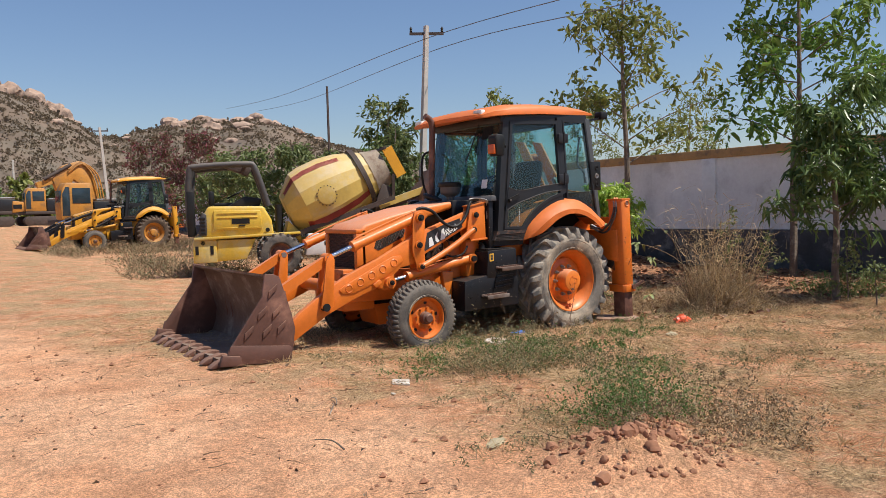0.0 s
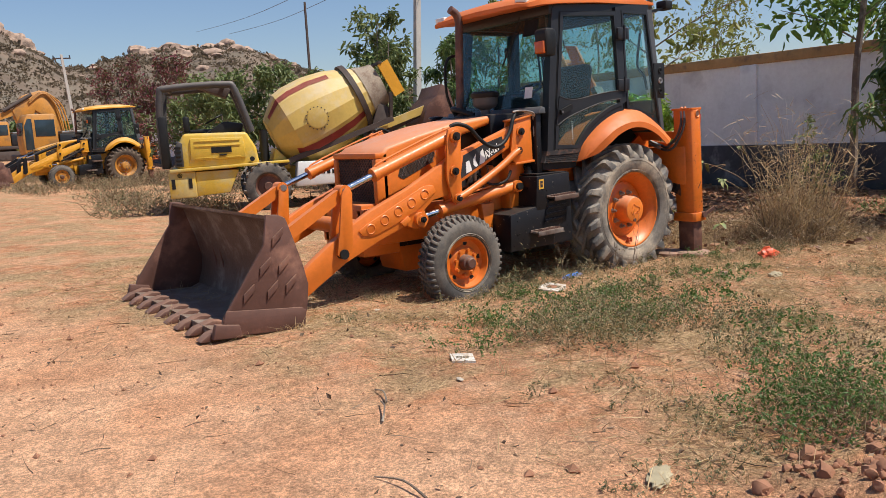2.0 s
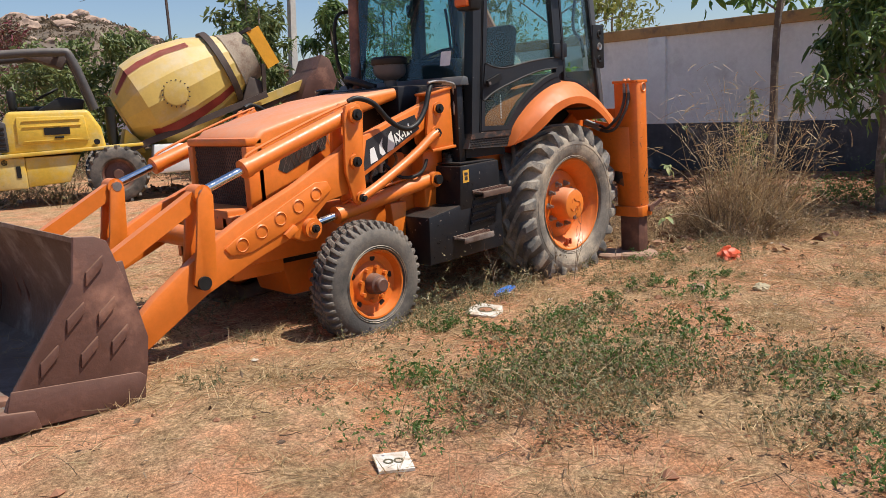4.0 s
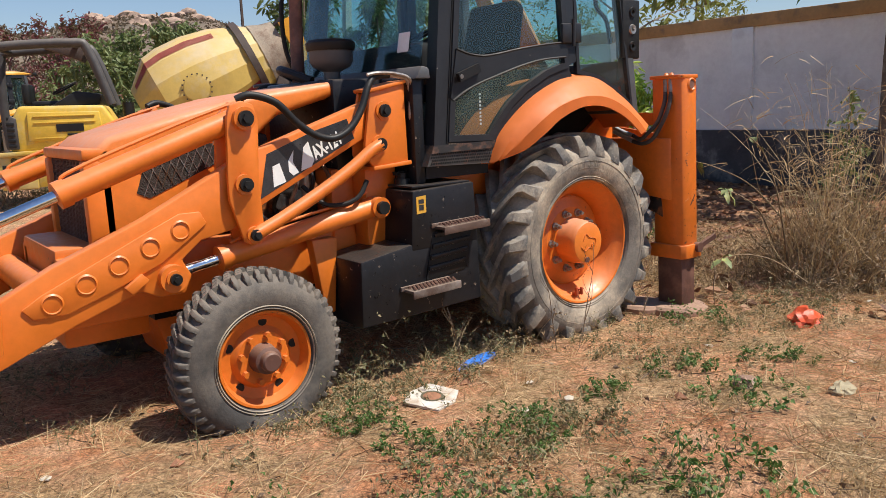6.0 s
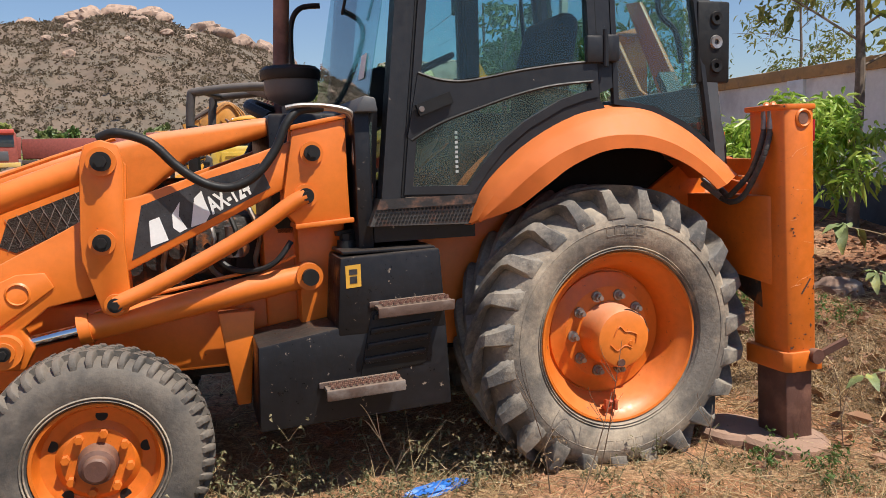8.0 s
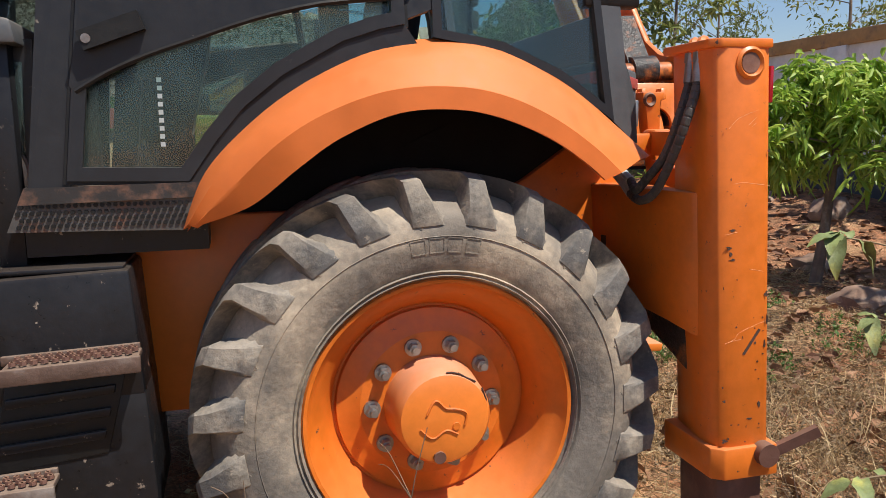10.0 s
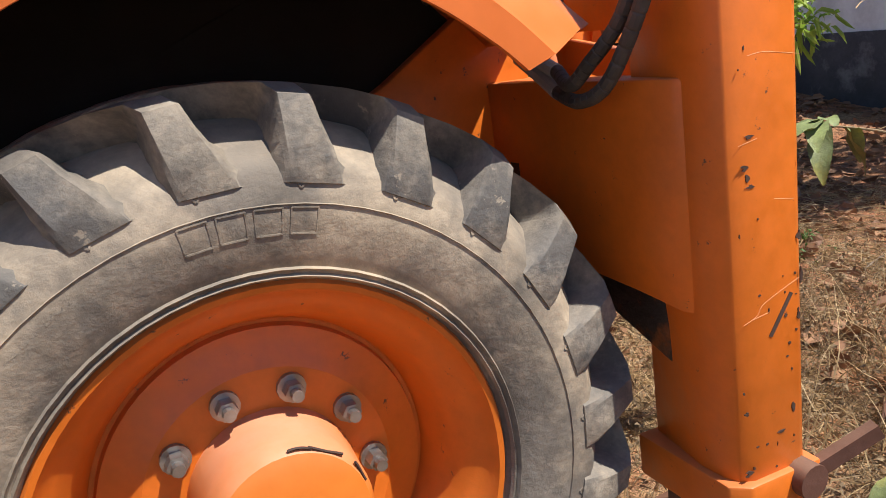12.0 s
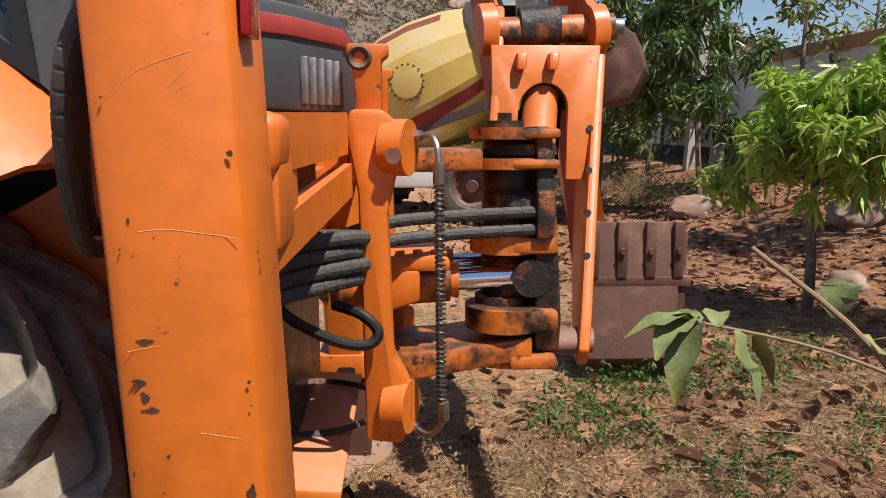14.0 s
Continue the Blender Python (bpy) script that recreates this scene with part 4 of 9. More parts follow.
        P("valve_guard", join(block(xc - 0.075, xc - 0.015, s * (yo + 0.055), s * (yo + 0.085), zc - 0.345, zc - 0.325, 0.004), block(xc - 0.078, xc - 0.062, s * (yo + 0.04), s * (yo + 0.06), zc - 0.345, zc - 0.29, 0.004),
                              block(xc - 0.03, xc - 0.014, s * (yo + 0.04), s * (yo + 0.06), zc - 0.345, zc - 0.295, 0.004), cyl((xc - 0.046, s * (yo + 0.075), zc - 0.335), (xc - 0.046, s * (yo + 0.05), zc - 0.30), 0.009, 8)), M_redbag_paint, rim_ob, "chipped red valve guard")
        hp = [(0.150, 0.165), (0.142, 0.08), (0.138, 0.025), (0.128, 0.010), (0.10, 0.002), (0.0, 0.0)]
        P("hub", lathe([(r, s * (yo + h)) for r, h in hp], c, (0, 1, 0), 40), M_bonnet, wl, "dusty scuffed wheel hub")
        yh = s * (yo - 0.001)
        P("hub_mark", join(tube([(xc + u, yh, zc + v) for u, v in ((-0.055, 0.02), (-0.03, 0.06), (0.0, 0.035), (0.03, 0.03), (0.06, 0.015), (0.055, -0.02))], 0.0035, 6, 5),
                           tube([(xc + u, yh, zc + v) for u, v in ((-0.075, -0.02), (-0.04, -0.05), (0.0, -0.03), (0.035, -0.045))], 0.003, 6, 5), cyl((xc + 0.03, yh + s * 0.004, zc - 0.02), (xc + 0.03, yh - s * 0.003, zc - 0.02), 0.011, 12)), M_orange_worn, wl, "raised casting mark on the hub")
        P("hub_plug", cyl((xc - 0.02, s * (yo + 0.012), zc - 0.108), (xc - 0.02, s * (yo - 0.006), zc - 0.108), 0.018, 12, None, 0.003), M_rust, wl, "rusty hub plug")
        for a0, a1, rr in ((0.05, 0.34, 0.133), (0.30, 0.75, 0.135), (0.95, 1.25, 0.134)):
            P("hub_scuff", tube([(xc + (rr + 0.003 * math.sin(9 * a)) * math.sin(a), s * (yo + 0.0135), zc + (rr + 0.003 * math.sin(9 * a)) * math.cos(a)) for a in (a0 + (a1 - a0) * k / 5 for k in range(6))], 0.0026, 5, 3), M_chip, wl, "scuffed bare patch")
        for i in range(10):
            an = 2 * math.pi * (i + 0.5) / 10
            x, z = xc + 0.185 * math.sin(an), zc + 0.185 * math.cos(an)
            P("wheel_nut", join(cyl((x, s * (yo + 0.160), z), (x, s * (yo + 0.148), z), 0.026, 14), cyl((x, s * (yo + 0.148), z), (x, s * (yo + 0.122), z), 0.018, 6), cyl((x, s * (yo + 0.122), z), (x, s * (yo + 0.105), z), 0.011, 10)), M_steel, wl)
    else:
        rp = [(rim + 0.008, 0.03), (rim + 0.002, 0.018), (rim - 0.01, 0.02), (rim - 0.02, 0.05), (rim - 0.03, 0.075), (0.155, 0.085), (0.13, 0.06), (0.0, 0.06)]
        P("rim", lathe([(r, s * (yo + h)) for r, h in rp], c, (0, 1, 0), 48), M_orange_worn, wl, "orange wheel rim")
        hp = [(0.075, 0.06), (0.07, 0.03), (0.066, -0.005), (0.05, -0.012), (0.048, -0.04), (0.04, -0.048), (0.0, -0.048)]
        P("hub", lathe([(r, s * (yo + h)) for r, h in hp], c, (0, 1, 0), 32), M_rust, wl, "rusty hub cap")
        for i in range(8):
            an = 2 * math.pi * (i + 0.3) / 8
            x, z = xc + 0.115 * math.sin(an), zc + 0.115 * math.cos(an)
            P("wheel_nut", cyl((x, s * (yo + 0.06), z), (x, s * (yo + 0.03), z), 0.016, 6), M_orange_worn, wl)
        for i in range(5):
            an = 2 * math.pi * (i + 0.1) / 5
            x, z = xc + 0.175 * math.sin(an), zc + 0.175 * math.cos(an)
            P("rim_slot", cyl((x, s * (yo + 0.084), z), (x, s * (yo + 0.079), z), 0.022, 16), M_hose, wl)
    return wl


def side_wheel(xc, zc, s, R, rim, out, width, lugs, floor, kind):
    # local depth runs from the outer wall inwards: y = s * (out - depth)
    return wheel(xc, zc, -s, R, rim, -out, -out + width, lugs, floor, kind)


side_wheel(0.04, 0.59, -1, 0.70, 0.395, 0.975, 0.44, 23, -0.03, "rear")
side_wheel(0.04, 0.59, 1, 0.70, 0.395, 0.975, 0.44, 23, -0.03, "rear")
side_wheel(-2.2, 0.33, -1, 0.43, 0.235, 0.94, 0.25, 44, 0.0, "front")
side_wheel(-2.2, 0.33, 1, 0.43, 0.235, 0.94, 0.25, 44, 0.0, "front")


# ---- cab ----
def cw(x, z):
    """Half width of the cab at x, z."""
    return 0.77 + 0.10 * smooth01(-0.95, 0.0, x) - 0.05 * max(0, z - 1.7)


def skin(poly, s, t=0.04, out=0.0, w=0.0):
    """A plate that follows the cab's side: outline in x, z, t thick."""
    bm = bmesh.new()
    a = [bm.verts.new((x, s * (cw(x, z) + out), z)) for x, z in poly]
    b = [bm.verts.new((x, s * (cw(x, z) + out - t), z)) for x, z in poly]
    n = len(poly)
    for i in range(n):
        bm.faces.new((a[i], b[i], b[(i + 1) % n], a[(i + 1) % n]))
    bm.faces.new(a)
    bm.faces.new(b[::-1])
    bmesh.ops.triangulate(bm, faces=[f for f in bm.faces if len(f.verts) > 4])
    bmesh.ops.recalc_face_normals(bm, faces=bm.faces[:])
    return bm


def ring(outer, inner, s, t=0.05, out=0.0):
    """A frame between two outlines of as many points, following the cab's side."""
    bm = bmesh.new()
    n = len(outer)
    lay = []
    for o in (out, out - t):
        lay.append(([bm.verts.new((x, s * (cw(x, z) + o), z)) for x, z in outer], [bm.verts.new((x, s * (cw(x, z) + o), z)) for x, z in inner]))
    (ao, ai), (bo, bi) = lay
    for i in range(n):
        j = (i + 1) % n
        bm.faces.new((ao[i], ao[j], ai[j], ai[i]))
        bm.faces.new((bo[i], bi[i], bi[j], bo[j]))
        bm.faces.new((ao[i], bo[i], bo[j], ao[j]))
        bm.faces.new((ai[i], ai[j], bi[j], bi[i]))
    bmesh.ops.recalc_face_normals(bm, faces=bm.faces[:])
    return bm


def shrink(poly, d):
    """Move each corner of an outline inwards by d."""
    n = len(poly)
    area = sum(poly[i][0] * poly[(i + 1) % n][1] - poly[(i + 1) % n][0] * poly[i][1] for i in range(n))
    sg = 1 if area > 0 else -1
    out = []
    for i in range(n):
        p0, p1, p2 = Vector(poly[i - 1]), Vector(poly[i]), Vector(poly[(i + 1) % n])
        e1, e2 = (p1 - p0).normalized(), (p2 - p1).normalized()
        n1, n2 = Vector((-e1.y, e1.x)) * sg, Vector((-e2.y, e2.x)) * sg
        m = (n1 + n2)
        m = m / max(0.35, m.length_squared / 2) if m.length > 0 else n1
        out.append(tuple(p1 + m * d))
    return out


CAB = BH
M_perf = mat("dusty_perforated_steel", (0.085, 0.078, 0.072), 0.5, 0.2, vary=0.25, bump=0.1, col2=(0.14, 0.07, 0.045), amount=0.35, wscale=12)
M_sill = mat("rust_edged_black_paint", (0.02, 0.019, 0.019), 0.45, vary=0.2, bump=0.1, col2=(0.16, 0.08, 0.05), amount=0.42, wscale=9, dust=(0.25, 0.18, 0.13), dustamt=0.5)
low_edge = [(-0.618, 1.277), (-0.54, 1.385), (-0.465, 1.472), (-0.36, 1.555), (-0.20, 1.642), (-0.10, 1.674), (-0.03, 1.688)]
split = [(-0.05, 1.842), (-0.20, 1.830), (-0.40, 1.804), (-0.55, 1.776), (-0.66, 1.762), (-0.76, 1.772), (-0.845, 1.80)]
# grille under the door: lower and upper edge, strip by strip
GRILLE = [(-1.08 + 0.45 * k, 1.155 - 0.010 * k, -1.05 + 0.465 * k, 1.225 + 0.010 * k) for k in (0, 0.17, 0.33, 0.5, 0.67, 0.83, 1.0)]
for s in (-1, 1):
    # dark frame between the door and the fender
    P("arch_frame", join(*[skin([a, b, (b[0] + 0.034, b[1] - 0.05), (a[0] + 0.034, a[1] - 0.05)], s, 0.06, 0.004) for a, b in zip(low_edge, low_edge[1:])]), M_cab, CAB)
    # pillars and sills
    P("pillar", skin([(-1.03, 1.20), (-0.925, 1.20), (-0.755, 2.66), (-0.86, 2.66)], s, 0.09), M_cab, CAB)
    P("pillar", skin([(-0.03, 1.70), (0.05, 1.73), (0.03, 2.69), (-0.05, 2.69)], s, 0.07, 0.0), M_cab, CAB)
    P("pillar", skin([(0.60, 1.42), (0.665, 1.36), (0.53, 2.69), (0.45, 2.69)], s, 0.08), M_cabgrey, CAB)
    P("head_rail", skin([(-0.84, 2.62), (0.47, 2.66), (0.47, 2.74), (-0.84, 2.70)], s, 0.08), M_cab, CAB)
    P("sill", skin([(-1.05, 1.225), (-0.585, 1.235), (-0.585, 1.275), (-0.95, 1.265), (-1.03, 1.27)], s, 0.16, 0.008), M_sill, CAB, "black sill with rusty edges under the door")
    P("sill_grille", join(*[skin([(a[0], a[1]), (b[0], b[1]), (b[2], b[3]), (a[2], a[3])], s, 0.10, 0.004) for a, b in zip(GRILLE, GRILLE[1:])]), M_perf, CAB, "perforated grey grille under the door")
    holes = []
    for r in range(4):
        for k in range(26):
            x, z = -1.05 + 0.0165 * k + 0.008 * (r % 2), 1.168 + 0.0175 * r
            holes.append(cyl((x, s * (cw(x, z) + 0.001), z), (x, s * (cw(x, z) + 0.0085), z), 0.0062, 6))
    P("grille_hole", join(*holes), M_hose, CAB)
    # Near-black panel: the deep shade behind the tyre is put into its colour.
    P("lower_panel", skin([(-0.46, 1.15), (-0.40, 1.40), (-0.30, 1.52), (-0.13, 1.60), (0.25, 1.60), (0.25, 1.45), (-0.3, 1.2)], s, 0.05, -0.36), M_seat_arch_dark, CAB)
    P("rear_corner_panel", skin([(0.60, 1.40), (0.64, 1.352), (0.70, 1.352), (0.692, 1.475), (0.668, 1.562), (0.652, 1.60), (0.64, 1.60)], s, 0.03, -0.035), M_cabgrey, CAB)
    # door
    d_out = [(-0.925, 1.285)] + low_edge + [(-0.055, 2.64), (-0.765, 2.62)]
    door = P("door", ring(d_out, shrink(d_out, 0.036), s, 0.045, 0.012), M_cab, CAB, "dark grey cab door with two panes")
    P("door_seal", ring(shrink(d_out, -0.010), shrink(d_out, 0.004), s, 0.02, 0.004), M_hose, door)
    # belt across the door between its panes
    up = [(x, z) for x, z in split]
    belt_low = [(-0.062, 1.755), (-0.25, 1.738), (-0.42, 1.70), (-0.59, 1.645), (-0.70, 1.608), (-0.80, 1.565), (-0.885, 1.515)]
    P("door_panel", skin(up + [(-0.90, 1.53)] + belt_low[::-1], s, 0.04, 0.014), M_cab, door)
    P("upper_pane", skin(shrink([(-0.06, 1.82)] + split[1:] + [(-0.76, 2.60), (-0.07, 2.62)], 0.012), s, 0.006, -0.012), M_glass, door, "dusty tinted door pane")
    P("lower_pane", skin(shrink(belt_low[::-1] + [(-0.05, 1.70)] + [(x - 0.018, z + 0.018) for x, z in low_edge[::-1]] + [(-0.895, 1.295)], 0.004), s, 0.006, -0.012), M_lowglass, door, "dark tinted lower pane with dust specks")
    P("pane_seal", tube([Vector((x, s * (cw(x, z) + 0.016), z)) for x, z in split], 0.007, 6, 3), M_hose, door)
    P("pane_seal", tube([Vector((x, s * (cw(x, z) + 0.016), z)) for x, z in belt_low], 0.007, 6, 3), M_hose, door)
    for i in range(9):
        z = 1.54 - 0.0212 * i
        P("pane_mark", skin([(-0.686, z), (-0.674, z), (-0.674, z + 0.012), (-0.686, z + 0.012)], s, 0.0015, -0.0095), M_frit, door)
    hx, hz = -0.80, 1.66
    hd = P("door_handle", bar((hx - 0.06, s * (cw(hx, hz) + 0.03), hz - 0.02), (hx + 0.09, s * (cw(hx, hz) + 0.035), hz + 0.035), 0.025, 0.05, 0.010), M_hose, door, "black door handle")
    P("key_lock", cyl((hx - 0.045, s * (cw(hx, hz) + 0.03), hz - 0.014), (hx - 0.045, s * (cw(hx, hz) + 0.046), hz - 0.014), 0.012, 14), M_steel, door)
    for z in (1.90, 2.42):
        P("hinge", join(block(-0.095, -0.005, s * 0.86, s * 0.895, z - 0.065, z + 0.055, 0.012), block(0.0, 0.07, s * 0.86, s * 0.90, z - 0.06, z + 0.06, 0.012), cyl((-0.002, s * 0.895, z - 0.08), (-0.002, s * 0.895, z + 0.08), 0.012, 10)), M_cab, door, "black door hinge")
    # rear quarter
    qo = [(0.05, 1.655), (0.25, 1.62), (0.42, 1.545), (0.60, 1.42), (0.45, 2.66), (0.035, 2.66)]
    P("quarter_frame", ring(qo, shrink(qo, 0.025), s, 0.03, 0.006), M_cab, CAB)
    P("quarter_pane", skin(shrink(qo, 0.02), s, 0.006, -0.01), M_glass, CAB, "dusty tinted quarter pane")
    # front lower side window panel
    P("front_side_panel", skin([(-1.12, 1.22), (-1.03, 1.22), (-1.00, 1.66), (-1.10, 1.66)], s, 0.02, -0.10), M_black, CAB)
    P("front_low_pane", skin([(-1.10, 1.27), (-1.045, 1.27), (-1.03, 1.60), (-1.07, 1.60)], s, 0.005, -0.094), M_lowglass, CAB)
    if s < 0:
        P("mirror_arm", tube([(-0.86, s * 0.76, 2.30), (-0.95, s * 0.84, 2.32), (-1.02, s * 0.86, 2.31)], 0.012, 8, 5), M_hose, CAB)
        mirror = P("mirror", prism([(-1.11, 2.18), (-0.99, 2.18), (-0.97, 2.40), (-1.01, 2.44), (-1.11, 2.44), (-1.13, 2.40)], s * 0.74, s * 0.90, 0.02), M_hose, CAB, "black door mirror")
        P("mirror_lamp", prism([(-1.145, 2.21), (-1.11, 2.20), (-1.11, 2.32), (-1.145, 2.32)], s * 0.76, s * 0.88, 0.008), M_lens, mirror, "orange indicator lens")
    # grab rail inside the rear pane
    P("grab_rail", tube([(0.36, s * 0.80, 2.45), (0.36, s * 0.76, 2.2), (0.37, s * 0.76, 2.08), (0.44, s * 0.78, 2.0), (0.47, s * 0.79, 1.85)], 0.014, 8, 5), M_hose, CAB)
    # lamp cluster at the rear corner
    lc = P("rear_lamp", join(block(0.51, 0.69, s * 0.80, s * 0.86, 1.75, 2.13, 0.012)), M_hose, CAB, "black rear lamp bracket with round lamps")
    for k in range(3):
        P("lamp", block(0.655, 0.70, s * 0.74, s * 0.84, 1.79 + 0.11 * k, 1.88 + 0.11 * k, 0.015), M_hose, lc)
        P("lamp_bolt", lathe([(0.0, 0), (0.012, 0), (0.014, 0.008), (0.03, 0.010), (0.034, 0.0)], (0.61, s * 0.86, 1.83 + 0.11 * k), (0, s, 0), 18), M_steel if k == 1 else M_hose, lc)
    # roof-rear work lamp
    wl = P("work_lamp", join(block(0.72, 0.84, s * 0.72, s * 0.86, 2.70, 2.80, 0.02), bar((0.45, s * 0.8, 2.66), (0.78, s * 0.8, 2.72), 0.03, 0.03)), M_hose, CAB, "black work lamp")

# windscreen
P("windscreen", prism([(-1.05, 1.70), (-1.045, 1.70), (-0.865, 2.65), (-0.87, 2.65)], -0.70, 0.70), M_screen, CAB, "dusty tinted windscreen")
P("windscreen_sill", join(prism([(-1.12, 1.64), (-1.02, 1.64), (-1.03, 1.70), (-1.08, 1.71)], -0.76, 0.76, 0.008)), M_cabgrey, CAB)
P("windscreen_header", prism([(-0.90, 2.60), (-0.82, 2.60), (-0.82, 2.70), (-0.90, 2.70)], -0.72, 0.72, 0.006), M_cab, CAB)
P("firewall", block(-1.12, -1.05, -0.72, 0.72, 1.05, 1.65, 0.01), M_black, CAB)
P("wiper", tube([(-0.95, -0.35, 2.62), (-0.985, -0.28, 2.42), (-1.03, -0.15, 2.15)], 0.008, 6, 4), M_hose, CAB)
P("inspection_sticker", prism([(-1.036, 1.80), (-1.035, 1.80), (-1.014, 1.91), (-1.015, 1.91)], -0.58, -0.47), M_white, CAB, "small white sticker on the windscreen")
P("sun_strip", prism([(-0.925, 2.42), (-0.924, 2.42), (-0.888, 2.58), (-0.889, 2.58)], -0.56, -0.36), M_seat_arch_dark, CAB)
# rear of the cab
P("rear_pane", prism([(0.60, 1.62), (0.606, 1.62), (0.47, 2.66), (0.464, 2.66)], -0.70, 0.70), M_glass, CAB)
P("rear_panel", prism([(0.56, 1.42), (0.70, 1.42), (0.68, 1.66), (0.62, 1.72), (0.58, 1.60)], -0.74, 0.74, 0.015), M_cabgrey, CAB, "dark grey rear cab panel")
P("cab_floor", block(-1.05, -0.58, -0.72, 0.72, 1.08, 1.16), M_black, CAB)
P("rear_floor", block(-0.58, 0.56, -0.45, 0.45, 1.10, 1.16), M_black, CAB)

# roof: crowned orange shell with a dropped front visor
rb = bmesh.new()
secs = []
for x, z0, z1, hw in ((-1.24, 2.655, 2.695, 0.72), (-1.19, 2.645, 2.735, 0.77), (-1.06, 2.67, 2.79, 0.79), (-0.75, 2.70, 2.845, 0.80), (-0.3, 2.725, 2.872, 0.81), (0.15, 2.735, 2.872, 0.80), (0.45, 2.745, 2.84, 0.79), (0.62, 2.755, 2.805, 0.77), (0.69, 2.76, 2.785, 0.72)):
    row = [(-hw, z0), (-hw, z0 + (z1 - z0) * 0.45), (-hw + 0.06, z0 + (z1 - z0) * 0.82), (-hw + 0.22, z1), (0, z1 + 0.012), (hw - 0.22, z1), (hw - 0.06, z0 + (z1 - z0) * 0.82), (hw, z0 + (z1 - z0) * 0.45), (hw, z0), (0, z0 + 0.01)]
    secs.append([rb.verts.new((x, y, z)) for y, z in row])
for a, b in zip(secs, secs[1:]):
    for k in range(10):
        rb.faces.new((a[k], a[(k + 1) % 10], b[(k + 1) % 10], b[k]))
rb.faces.new(secs[0])
rb.faces.new(secs[-1][::-1])
roof = P("roof", rb, M_orange_clean, CAB, "orange crowned cab roof", 50)
for s in (-1, 1):
    P("marker_lamp", block(-1.215, -1.15, s * 0.58, s * 0.74, 2.685, 2.745, 0.01), M_white, roof, "clear front lamp")
P("roof_lining", block(-0.85, 0.45, -0.72, 0.72, 2.64, 2.68), M_seat_arch_dark, CAB)

# inside the cab
seat = P("operator_seat", block(-0.45, 0.10, -0.26, 0.26, 1.52, 1.66, 0.05, 3), M_seat_arch_dark, CAB, "black operator seat")
P("backrest", prism([(0.0, 1.62), (0.14, 1.60), (0.24, 2.16), (0.13, 2.20), (0.04, 1.9)], -0.25, 0.25, 0.05, 3), M_seat_arch_dark, seat)
P("pedestal", block(-0.38, 0.05, -0.2, 0.2, 1.16, 1.52, 0.02), M_black, seat)
st = P("steering_column", bar((-0.78, 0, 1.16), (-0.62, 0, 1.84), 0.14, 0.16, 0.03), M_black, CAB)
P("steering_wheel", lathe([(0.19 + 0.016 * math.cos(a), 0.016 * math.sin(a)) for a in (2 * math.pi * k / 8 for k in range(8))], (-0.60, 0, 1.90), (-0.45, 0, 1), 32, True), M_hose, st)
P("wheel_spoke", join(bar((-0.60 - 0.17, 0, 1.82), (-0.60 + 0.17, 0, 1.975), 0.03, 0.015), bar((-0.60, -0.18, 1.9), (-0.60, 0.18, 1.9), 0.03, 0.015)), M_hose, st)
P("dashboard", block(-1.0, -0.72, -0.55, 0.30, 1.62, 1.86, 0.06, 3), M_seat_arch_dark, CAB)
P("console", block(-0.78, -0.64, -0.12, 0.20, 1.16, 1.60, 0.05), M_seat_arch_dark, CAB)
P("fan", join(lathe([(0.10 + 0.006 * math.cos(a), 0.006 * math.sin(a)) for a in (2 * math.pi * k / 6 for k in range(6))], (-0.55, -0.45, 2.33), (0.3, 1, 0), 24, True), cyl((-0.55, -0.45, 2.33), (-0.55, -0.40, 2.33), 0.03, 12), bar((-0.55, -0.42, 2.33), (-0.55, -0.42, 2.64), 0.015, 0.015)), M_hose, CAB)
P("control_lever", tube([(-0.25, -0.34, 1.5), (-0.27, -0.35, 1.75), (-0.3, -0.35, 1.85)], 0.012, 8, 4), M_hose, CAB)

# exhaust and air cleaner
P("exhaust_pipe", join(tube([(-1.30, 0.25, 1.5), (-1.29, 0.26, 1.9), (-1.26, 0.27, 2.4), (-1.25, 0.27, 2.62), (-1.28, 0.27, 2.72), (-1.36, 0.27, 2.77)], 0.042, 14, 5)), M_rust, None, "rusty exhaust stack")
air = P("air_cleaner", lathe([(0.0, 1.60), (0.045, 1.60), (0.05, 1.71), (0.11, 1.74), (0.128, 1.77), (0.128, 1.83), (0.0, 1.83)], (-1.30, -0.17, 0), (0, 0, 1), 32), M_cabgrey, None, "dusty air cleaner with black lid")
P("lid", lathe([(0.0, 1.83), (0.138, 1.83), (0.145, 1.845), (0.145, 1.875), (0.125, 1.892), (0.0, 1.898)], (-1.30, -0.17, 0), (0, 0, 1), 32), M_hose, air, "black air cleaner lid")
P("air_duct", tube([(-1.40, -0.1, 1.66), (-1.48, 0.05, 1.72), (-1.44, 0.2, 1.74), (-1.3, 0.3, 1.7)], 0.03, 10, 5), M_hose)
P("grab_hoop", tube([(-1.08, 0.62, 1.66), (-1.16, 0.66, 1.9), (-1.17, 0.66, 2.2), (-1.12, 0.64, 2.32), (-1.0, 0.62, 2.34)], 0.016, 8, 5), M_hose)

# daylight passes the panes into the cab
for o in BH.children_recursive:
    if "pane" in o.name or "windscreen" == o.name.split(".")[0]:
        o.visible_shadow = False

